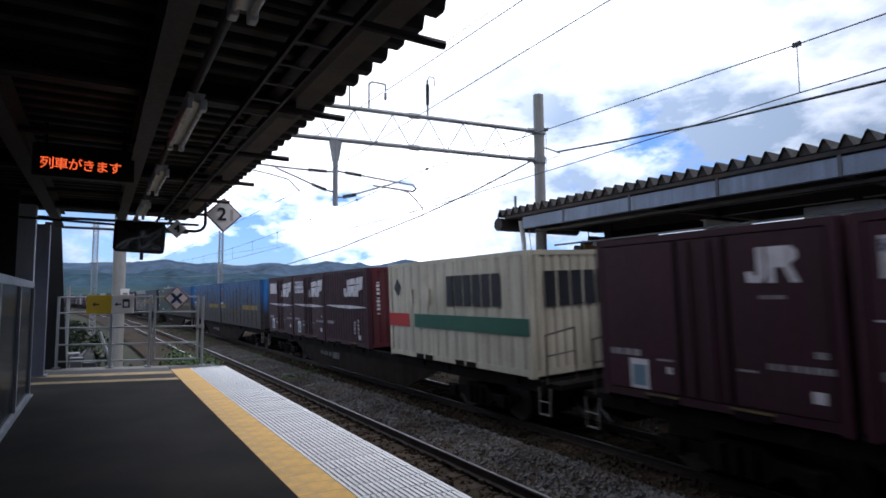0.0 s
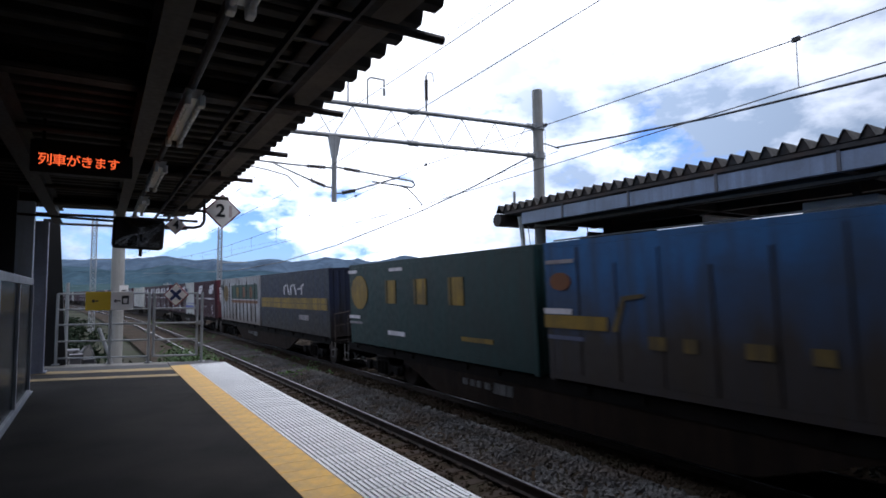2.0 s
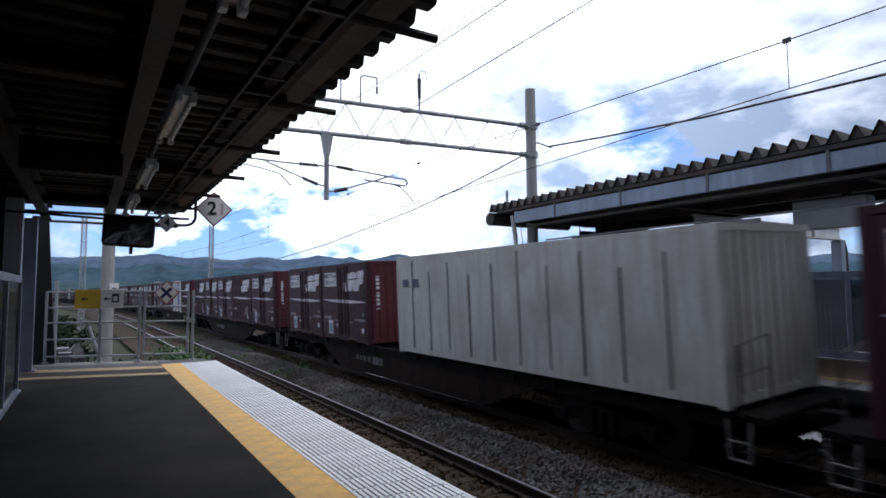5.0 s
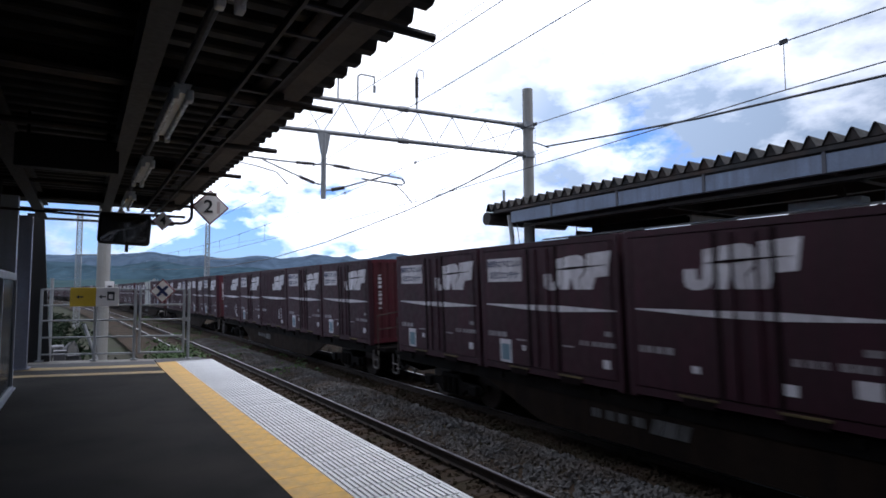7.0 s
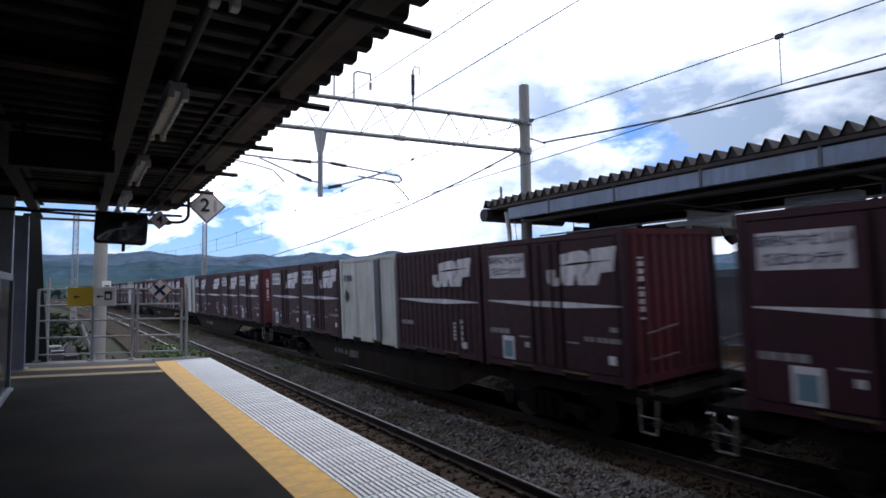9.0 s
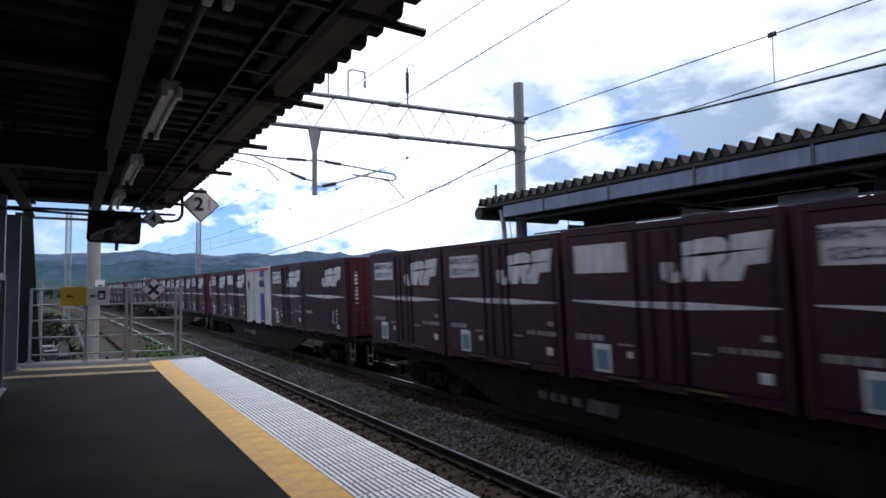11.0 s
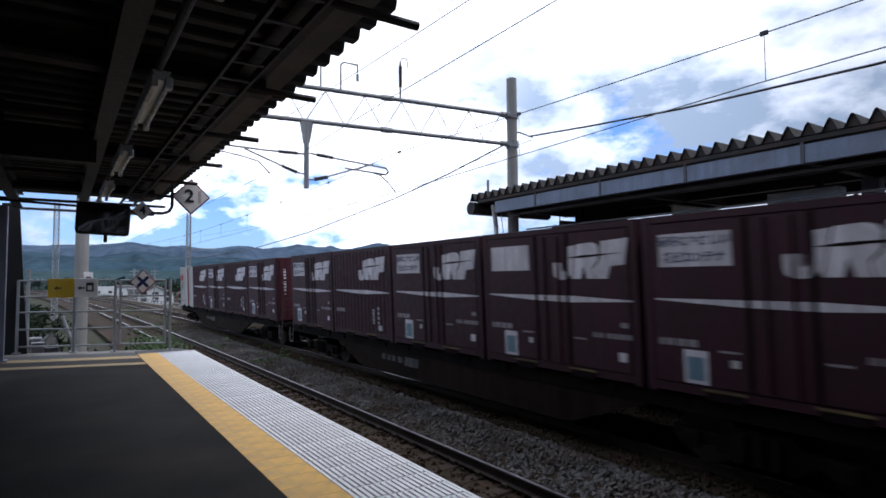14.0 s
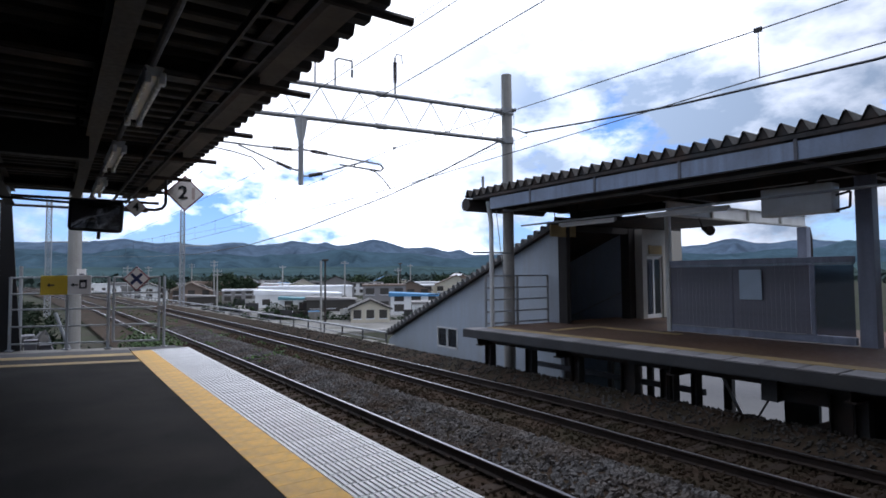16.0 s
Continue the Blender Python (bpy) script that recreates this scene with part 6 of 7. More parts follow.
def weeds():
    rng = np.random.default_rng(7)
    V, Fc = [], []
    n = 0
    for k in range(310):
        if k < 200:
            s, o = 17 + 6 * rng.random(), 2.2 + 1.0 * rng.random()
            h = 0.5 + 0.7 * rng.random()
        else:
            s, o = 18 + 50 * rng.random(), 6.3 + 0.6 * rng.normal()
            h = 0.12 + 0.15 * rng.random()
        m = on_line(s, o).translation
        for q in range(9):
            a = rng.random() * 6.28
            t = 0.25 + 0.75 * rng.random()
            c = np.array((m.x + math.cos(a) * 0.2 * rng.random(), m.y + math.sin(a) * 0.2 * rng.random(), -1.1 + h * t))
            w, l = 0.03 + 0.04 * rng.random(), 0.08 + 0.12 * rng.random()
            dx, dy = math.cos(a), math.sin(a)
            V += [c, c + np.array((dx * l * 0.5 - dy * w, dy * l * 0.5 + dx * w, 0.04)), c + np.array((dx * l, dy * l, -0.03)), c + np.array((dx * l * 0.5 + dy * w, dy * l * 0.5 - dx * w, 0.04))]
            Fc.append((n, n + 1, n + 2, n + 3))
            n += 4
    me = bpy.data.meshes.new("trackside_weeds")
    me.from_pydata([tuple(v) for v in V], [], Fc)
    me.materials.append(M["leaf"])
    tagged(new("trackside_weeds", me), "bright green weeds beside the track", "weeds", kind="stuff")


# ---------------------------------------------------------------- freight train
# A container stands with its near side at x = 0; y runs from its front end (0) to its rear; z from its foot.
HGT, WID = 2.5, 2.45


def side_plate(name, y0, y1, z0, z1, material, parent, label="", proud=0.012):
    b = B()
    bx(b, -proud, -0.002, y0, y1, z0, z1)
    return part(name, b, material, parent, label)


def poly_plate(name, pts, material, parent, label="", proud=0.014):
    b = B()
    prism(b, pts, "x", -proud, -0.002)
    return part(name, b, material, parent, label)


def fold(bm, spans, horizontal, z0, z1):
    """One folded sheet: spans of (start, width); each span rises from the back plane to a flat crest."""
    pts = []
    for a, w in spans:
        pts += [(a + w * 0.10, 0.03), (a + w * 0.26, 0.006), (a + w * 0.74, 0.006), (a + w * 0.90, 0.03)]
    front = [(v, u) if horizontal == "y" else (u, v) for u, v in pts]
    lo = [bm.verts.new((x, y, z0)) for x, y in front]
    hi = [bm.verts.new((x, y, z1)) for x, y in front]
    for k in range(len(pts) - 1):
        bm.faces.new((lo[k], lo[k + 1], hi[k + 1], hi[k]))


def add_body(th, L, ribs, side, end):
    """Core box with corner posts, rails and folded sheets."""
    b = B()
    bx(b, 0.032, WID - 0.032, 0.032, L - 0.032, 0.06, HGT - 0.03)
    part("body", b, M[side], th)
    b = B()
    bx(b, -0.07, 0.07, -0.07, 0.07, 0.0, HGT, 0.012)
    me = finish("corner_post", b, M[side])
    for x in (0.07, WID - 0.07):
        for y in (0.07, L - 0.07):
            ob = new("corner_post", me)
            ob.parent, ob.location = th, (x, y, 0)
    for z0, z1, nm in ((HGT - 0.10, HGT - 0.004, "top_rail"), (0.04, 0.16, "bottom_rail")):
        b = B()
        bx(b, 0.004, 0.10, 0.142, L - 0.142, z0, z1)
        part(nm, b, M[side], th)
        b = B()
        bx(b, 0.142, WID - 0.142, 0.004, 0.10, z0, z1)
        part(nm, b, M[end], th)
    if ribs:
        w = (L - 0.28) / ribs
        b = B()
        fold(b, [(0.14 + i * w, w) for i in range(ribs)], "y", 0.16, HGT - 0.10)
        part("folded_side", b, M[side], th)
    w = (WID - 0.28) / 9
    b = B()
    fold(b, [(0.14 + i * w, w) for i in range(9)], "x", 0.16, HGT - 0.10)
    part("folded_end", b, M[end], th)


def emblem(th, y0, w, z0, h):
    """Three slanted faded white blocks with a dark bar between; y0 is the front edge."""
    def P(u, v):        # u from 0 at the rear edge to 1 at the front, v up
        return (y0 + w * (1 - u), z0 + h * v)
    shapes = (("emblem_hook", [(0.0, 0.46), (0.125, 0.46), (0.125, 0.24), (0.15, 0.20), (0.175, 0.26), (0.195, 0.87), (0.335, 0.90), (0.27, 0.16), (0.225, 0.04), (0.16, 0.0), (0.07, 0.0), (0.015, 0.08), (0.0, 0.2)]),
              ("emblem_block", [(0.265, 0.02), (0.395, 0.02), (0.43, 0.36), (0.475, 0.02), (0.575, 0.02), (0.55, 0.30), (0.63, 0.50), (0.645, 0.78), (0.61, 0.90), (0.54, 0.95), (0.355, 0.92)]),
              ("emblem_block", [(0.585, 0.02), (0.735, 0.02), (0.785, 0.33), (0.955, 0.36), (1.0, 1.0), (0.675, 0.96), (0.665, 0.52), (0.565, 0.28)]))
    for nm, pts in shapes:
        poly_plate(nm, [P(u, v) for u, v in pts], M["logo"], th)
    poly_plate("emblem_bar", [P(0.19, 0.57), P(0.42, 0.63), P(0.96, 0.65), P(0.42, 0.56)], M["seam"], th, proud=0.018)


def long_stripe(th, L):
    poly_plate("tapered_stripe", [(0.10, 1.28), (L * 0.36, 1.33), (L * 0.62, 1.33), (L - 0.2, 1.33), (L - 0.2, 1.31), (L * 0.62, 1.24), (L * 0.36, 1.22), (0.10, 1.26)], M["logo"], th, "tapered faded white stripe")


def bars(th, y0, z, widths, h, material="print_dim"):
    for a, w in widths:
        side_plate("print_bar", y0 - a - w, y0 - a, z, z + h, M[material], th)


def fork_pockets(th, L):
    for y in (0.9, L - 1.4):
        side_plate("fork_pocket", y, y + 0.5, 0.0, 0.11, M["seam"], th)
        side_plate("pocket_edge", y - 0.04, y + 0.54, 0.11, 0.14, M["yellow_edge"], th, proud=0.02)


def end_marks(th):
    b = B()
    for i in range(9):
        bx(b, 0.32, 0.42, -0.012, 0.006, 1.05 + i * 0.12, 1.05 + i * 0.12 + (0.08 if i % 4 else 0.03))
    part("end_print", b, M["logo"], th, "column of small white print")


def container(kind):
    L = 3.665
    G = "twelve-foot containers"
    if kind in ("panel", "blank", "ribbed", "plain", "centre", "centre_panel"):
        lab = {"panel": "maroon steel freight container with white panel and faded emblem", "blank": "maroon steel freight container with blank white panel and emblem",
               "ribbed": "maroon ribbed steel freight container with faded white emblem", "plain": "plain maroon freight container with small white emblem",
               "centre": "maroon freight container with faded emblem across its doors", "centre_panel": "maroon freight container with notice panel and emblem across its doors"}[kind]
        th = thing("freight_container", lab, "container", group=G)
        add_body(th, L, 15 if kind == "ribbed" else 0, "maroon", "maroon_lit")
        if kind != "ribbed":
            # door leaves between dark seams
            for a, c in ((0.16, 1.37), (1.41, 2.13), (2.17, L - 0.16)):
                side_plate("door_panel", a, c, 0.18, HGT - 0.12, M["maroon"], th, proud=-0.004 + 0.014)
            for y in (1.39, 2.15):
                b = B()
                bx(b, -0.022, -0.011, y - 0.03, y + 0.03, 0.18, HGT - 0.12)
                part("door_seam", b, M["seam"], th)
            for y in (1.6, 1.92):
                b = B()
                rod(b, (-0.03, y, 0.2), (-0.03, y, HGT - 0.15), 0.016, 6)
                part("lock_rod", b, M["maroon"], th)
        if kind == "plain":
            poly_plate("emblem_hook", [(0.95, 2.20), (0.86, 2.20), (0.85, 1.84), (0.91, 1.75), (1.08, 1.76), (1.10, 1.90), (1.02, 1.90), (1.0, 1.85), (0.95, 1.85)], M["logo"], th, proud=0.018)
            poly_plate("emblem_block", [(0.82, 2.20), (0.53, 2.20), (0.46, 2.13), (0.46, 2.04), (0.54, 1.97), (0.44, 1.75), (0.54, 1.75), (0.63, 1.94), (0.73, 1.94), (0.73, 1.75), (0.82, 1.75)], M["logo"], th, proud=0.018)
            bars(th, 0.95, 1.55, [(0.0, 0.32)], 0.05)
        else:
            emblem(th, {"ribbed": 0.27, "centre": 1.05, "centre_panel": 1.12}.get(kind, 0.14), 1.57, 1.60, 0.63)
            long_stripe(th, L)
        if kind in ("panel", "blank"):
            side_plate("info_panel", 2.32, 3.38, 1.77, 2.23, M["logo"], th, "faded white notice panel", proud=0.016)
            if kind == "panel":
                for z, words in ((2.11, "環境にやさしい"), (1.89, "鉄道コンテナ")):
                    ob = new("lettering", text_mesh("lettering", words, 0.150, M["print_grey"], 0.002, 0.006))
                    ob.parent = th
                    ob.matrix_basis = pose(-0.018, 2.85, z, 90, 0, -90)
        if kind == "centre_panel":
            side_plate("info_panel", 2.78, 3.5, 1.77, 2.23, M["logo"], th, "faded white notice panel", proud=0.016)
            bars(th, 3.44, 2.02, [(0.0, 0.6)], 0.12, "print_grey")
            bars(th, 3.44, 1.84, [(0.0, 0.5)], 0.12, "print_grey")
        bars(th, L - 0.22, 0.68, [(0.0, 0.1), (0.12, 0.12), (0.28, 0.14), (0.45, 0.14)], 0.10)
        if kind.startswith("centre"):
            bars(th, 1.25, 0.70, [(0.0, 0.12), (0.16, 0.1), (0.3, 0.1), (0.5, 0.12), (0.64, 0.12), (0.78, 0.1)], 0.09)
            bars(th, 0.5, 0.88, [(0.0, 0.18)], 0.08)
            side_plate("small_card", 2.45, 2.58, 0.46, 0.56, M["logo"], th)
            side_plate("small_card", 1.2, 1.36, 0.34, 0.48, M["logo"], th)
            side_plate("small_card", 0.35, 0.6, 0.42, 0.62, M["logo"], th)
        elif kind in ("panel", "blank", "plain"):
            side_plate("route_card", L - 0.95, L - 0.6, 0.19, 0.64, M["logo"], th, "card holder", proud=0.016)
            side_plate("route_card_face", L - 0.90, L - 0.65, 0.24, 0.55, M["pale_blue"], th, proud=0.02)
            bars(th, 0.90, 0.68, [(0.0, 0.1), (0.13, 0.08), (0.28, 0.1), (0.41, 0.1), (0.54, 0.1), (0.67, 0.08)], 0.08)
            bars(th, 0.34, 0.86, [(0.0, 0.14)], 0.08)
            bars(th, 2.55, 0.64, [(0.0, 0.28)], 0.03)
            bars(th, 1.3, 0.62, [(0.0, 0.26)], 0.03)
            side_plate("small_card", 2.3, 2.40, 0.46, 0.56, M["logo"], th)
            side_plate("small_card", 0.25, 0.40, 0.34, 0.48, M["logo"], th)
        else:
            for y, z0, h in ((1.0, 0.42, 0.42), (0.72, 0.30, 0.62)):
                b = B()
                for i in range(5):
                    bx(b, -0.012, -0.002, y - 0.03, y + 0.03, z0 + i * h / 5, z0 + i * h / 5 + h / 5 * 0.7)
                part("column_print", b, M["logo"], th)
            side_plate("small_card", 0.55, 0.72, 0.26, 0.40, M["logo"], th)
        fork_pockets(th, L)
        end_marks(th)
    elif kind in ("white_blue", "white_line", "white_red", "white_grey"):
        lab = {"white_blue": "white freight container with blue blocks and red top edge", "white_line": "white freight container with blue lines and dark diamond mark",
               "white_red": "white freight container with two red upright stripes", "white_grey": "pale freight container with grey upright band"}[kind]
        th = thing("freight_container", lab, "container", group=G)
        add_body(th, L, 0, "cont_white", "cont_white")
        for y in (1.25, 2.45):
            b = B()
            bx(b, -0.006, 0.0, y - 0.012, y + 0.012, 0.18, HGT - 0.12)
            part("door_seam", b, M["galv"], th)
        if kind == "white_blue":
            side_plate("top_band", 0.15, L - 0.15, 2.36, 2.44, M["stripe_red"], th, "red top edge")
            side_plate("upright_block", 0.95, 1.42, 0.2, 1.35, M["stripe_blue"], th, "blue upright block")
            side_plate("upright_block", 0.95, 1.42, 2.08, 2.34, M["stripe_blue"], th)
            bars(th, 1.5, 1.62, [(0.0, 0.14), (0.2, 0.2), (0.46, 0.16)], 0.3, "blue_ink")
            poly_plate("diamond_mark", [(3.35, 1.75), (3.2, 2.0), (3.05, 1.75), (3.2, 1.5)], M["ink"], th)
        elif kind == "white_line":
            bars(th, L - 0.2, 1.80, [(0.0, 0.18), (0.24, 0.22), (0.5, 0.25)], 0.24, "blue_ink")
            poly_plate("diamond_mark", [(3.5, 1.3), (3.3, 1.55), (3.1, 1.3), (3.3, 1.05)], M["ink"], th)
            side_plate("line", 0.15, L - 0.15, 0.86, 0.90, M["stripe_blue"], th, "thin blue line")
            side_plate("line", 0.15, L - 0.15, 0.50, 0.72, M["stripe_blue"], th, "broad blue line")
        elif kind == "white_red":
            for a, w in ((1.42, 0.16), (1.28, 0.06)):
                side_plate("upright_stripe", a - w, a, 0.17, 2.38, M["stripe_red"], th, "red upright stripe")
            bars(th, 3.45, 1.66, [(0.0, 0.14), (0.2, 0.24), (0.5, 0.2)], 0.36, "stripe_red")
            poly_plate("round_mark", [(3.1 + 0.13 * math.cos(i * 0.628), 1.27 + 0.15 * math.sin(i * 0.628)) for i in range(10)], M["pale_blue"], th)
            bars(th, 3.3, 0.35, [(0.0, 0.5), (0.9, 0.4)], 0.05, "print_grey")
        else:
            side_plate("upright_band", 0.9, 1.2, 0.1, 2.4, M["shut"], th, "grey upright band")
            side_plate("door_edge", 1.22, 1.30, 0.1, 2.4, M["logo"], th)
            bars(th, L - 0.35, 1.8, [(0.0, 0.1), (0.2, 0.14), (0.4, 0.14)], 0.2, "print_grey")
            poly_plate("diamond_mark", [(3.3, 1.35), (3.17, 1.55), (3.04, 1.35), (3.17, 1.15)], M["ink"], th)
        fork_pockets(th, L)
        end_marks(th)
    elif kind == "cream20":
        L = 6.05
        th = thing("freight_container", "cream twenty-foot ribbed container with green band and dark lettering blocks", "container", group="long containers")
        add_body(th, L, 14, "cream", "cream")
        side_plate("green_band", 0.02, 4.6, 0.82, 1.16, M["stripe_green"], th, "dark green band")
        side_plate("red_patch", 4.9, L - 0.02, 0.82, 1.16, M["stripe_red"], th, "faded red patch")
        for i in range(6):
            a = 2.98 - i * 0.355
            poly_plate("lettering_block", [(a, 1.38), (a - 0.29, 1.38), (a - 0.30, 2.08), (a - 0.01, 2.08)], M["ink"], th)
        poly_plate("diamond_mark", [(5.7, 1.85), (5.5, 2.08), (5.3, 1.85), (5.5, 1.62)], M["ink"], th)
        for y in (4.62, 3.75):
            side_plate("lock_box", y, y + 0.1, 1.4, 1.8, M["cream"], th, proud=0.05)
        b = B()
        for i in range(5):
            bx(b, 0.42 + i * 0.36, 0.70 + i * 0.36, -0.012, 0.006, 1.38, 2.08)
        part("end_lettering", b, M["ink"], th, "dark lettering blocks")
        for y in (1.9, 2.35, 3.75, 4.2):
            b = B()
            bx(b, -0.01, 0.006, y, y + 0.36, 0.03, 0.15)
            part("fork_pocket", b, M["seam"], th)
    else:
        L = 9.15
        spec = {"blue31": ("blue", "blue_lit_end", "soot-streaked blue thirty-foot container with broken yellow band"), "green31": ("green", "green", "dark green thirty-foot container with yellow oval emblem"),
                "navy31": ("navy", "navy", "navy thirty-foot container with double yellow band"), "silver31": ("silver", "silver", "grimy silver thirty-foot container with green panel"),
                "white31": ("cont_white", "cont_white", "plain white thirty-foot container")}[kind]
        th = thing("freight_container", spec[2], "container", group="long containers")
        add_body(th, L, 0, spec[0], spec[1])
        for i in range(1, 11) if kind in ("blue31", "silver31", "white31") else ():
            y = i * L / 11
            b = B()
            w = (0.018 + 0.02 * ((i * 5) % 4) / 3) * (0.7 if kind == "silver31" else 0.55)
            bx(b, -0.024 if kind == "silver31" else -0.006, 0.006, y - w, y + w, 0.16, HGT - 0.14 - 0.5 * ((i * 7) % 5) / 5)
            part("panel_groove", b, M["panel_groove"], th)
        b = B()
        bx(b, 0.004, 0.031, 0.143, L - 0.143, 0.162, HGT - 0.102)
        part("side_skin", b, M[spec[0]], th)
        def oval(y, z, ry, rz, n=24):
            return [(y + ry * math.cos(i * 6.2832 / n), z + rz * math.sin(i * 6.2832 / n)) for i in range(n)]
        if kind == "blue31":
            side_plate("yellow_band", 0.5, 3.6, 0.95, 1.18, M["stripe_yellow"], th, "stained yellow band", proud=0.016)
            side_plate("yellow_band", 7.7, 9.2, 0.95, 1.18, M["stripe_yellow"], th, "stained yellow band", proud=0.016)
            for y, w in ((6.9, 0.3), (6.3, 0.2), (5.4, 0.35), (4.6, 0.25)):
                side_plate("faded_mark", y - w, y, 0.72, 0.92, M["faded_yellow"], th, proud=0.016)
            poly_plate("faded_mark", [(7.6, 0.95), (7.5, 0.95), (7.3, 1.45), (6.95, 1.5), (6.95, 1.56), (7.38, 1.52)], M["faded_yellow"], th, proud=0.016)
            poly_plate("round_mark", oval(8.75, 1.78, 0.26, 0.16), M["stripe_orange"], th, proud=0.018)
            side_plate("small_plate", 8.5, 9.2, 1.20, 1.30, M["logo"], th, proud=0.016)
            bars(th, 9.2, 2.1, [(0.1, 0.7)], 0.07)
            bars(th, 9.2, 0.75, [(0.05, 0.9)], 0.07, "print_grey")
            b = B()
            for i in range(8):
                bx(b, 0.8 + i * 0.17, 0.92 + i * 0.17, -0.012, 0.006, 1.82, 1.90)
            part("end_print", b, M["logo"], th)
        elif kind == "green31":
            poly_plate("oval_emblem", oval(8.35, 1.62, 0.62, 0.52), M["stripe_yellow"], th, "yellow oval emblem", proud=0.018)
            for i in range(3):
                y = 6.4 - i * 1.7
                side_plate("lettering_block", y - 0.55, y - 0.08, 1.3, 1.95, M["stripe_yellow"], th, proud=0.017)
                side_plate("lettering_block", y - 0.02, y + 0.1, 1.3, 1.95, M["faded_yellow"], th, proud=0.017)
            side_plate("small_plate", 5.4, 6.4, 0.42, 0.54, M["logo"], th, proud=0.017)
            side_plate("small_plate", 5.4, 6.2, 2.2, 2.29, M["logo"], th, proud=0.017)
            side_plate("small_plate", 8.5, 9.2, 2.22, 2.32, M["logo"], th, proud=0.017)
            side_plate("small_plate", 8.4, 9.2, 0.8, 0.9, M["logo"], th, proud=0.017)
            bars(th, 9.2, 0.64, [(0.0, 1.0)], 0.07)
            side_plate("small_plate", 1.4, 2.6, 0.5, 0.6, M["stripe_yellow"], th, proud=0.017)
            poly_plate("triangle_mark", [(9.0, 1.72), (8.8, 2.02), (8.6, 1.72)], M["stripe_yellow"], th, proud=0.019)
        elif kind == "navy31":
            for z in (0.98, 1.21):
                side_plate("yellow_band", 0.2, L - 0.15, z, z + 0.21, M["stripe_yellow"], th, "yellow band", proud=0.016)
            strokes = (((0.0, 0.34), (0.34, 0.44), (0.34, 0.34), (0.12, 0.34), (0.12, 0.0), (0.02, 0.0)), ((0.0, 0.44), (0.08, 0.44), (0.30, 0.08), (0.34, 0.0), (0.22, 0.0)), ((0.05, 0.2), (0.36, 0.2), (0.36, 0.26), (0.05, 0.26)))
            for i in range(6):
                y = 5.35 - i * 0.46
                poly_plate("lettering_block", [(y - u, 1.55 + v) for u, v in strokes[(0, 1, 0, 1, 2, 0)[i]]], M["logo"], th, proud=0.017)
            bars(th, 3.4, 0.55, [(0.0, 0.2), (0.25, 0.2), (0.5, 0.1), (0.65, 0.22), (0.92, 0.22)], 0.2)
        elif kind == "silver31":
            side_plate("green_panel", 0.35, 6.1, 1.32, 2.08, M["dull_green"], th, "green panel", proud=0.016)
            side_plate("orange_band", 0.35, 6.1, 1.10, 1.26, M["stripe_orange"], th, "orange band", proud=0.016)
            side_plate("pale_line", 0.35, 6.1, 1.265, 1.30, M["logo"], th, proud=0.016)
            poly_plate("oval_emblem", oval(7.6, 1.62, 0.62, 0.5), M["dull_gold"], th, "faded yellow oval emblem", proud=0.018)
            for i, c in enumerate(("dull_gold", "stripe_orange", "stripe_orange")):
                y = 4.9 - i * 1.5
                poly_plate("lettering_block", [(y - 0.1, 1.42), (y - 0.3, 1.38), (y - 0.55, 1.45), (y - 0.62, 1.7), (y - 0.5, 1.95), (y - 0.2, 1.98), (y, 1.88), (y - 0.04, 1.6)], M[c], th, proud=0.02)
            poly_plate("small_mark", oval(8.75, 2.0, 0.2, 0.18, 8), M["green"], th, proud=0.018)
        else:
            bars(th, 8.8, 1.7, [(0.0, 0.3), (0.5, 0.3)], 0.2, "print_grey")
    th["length"] = L
    return th


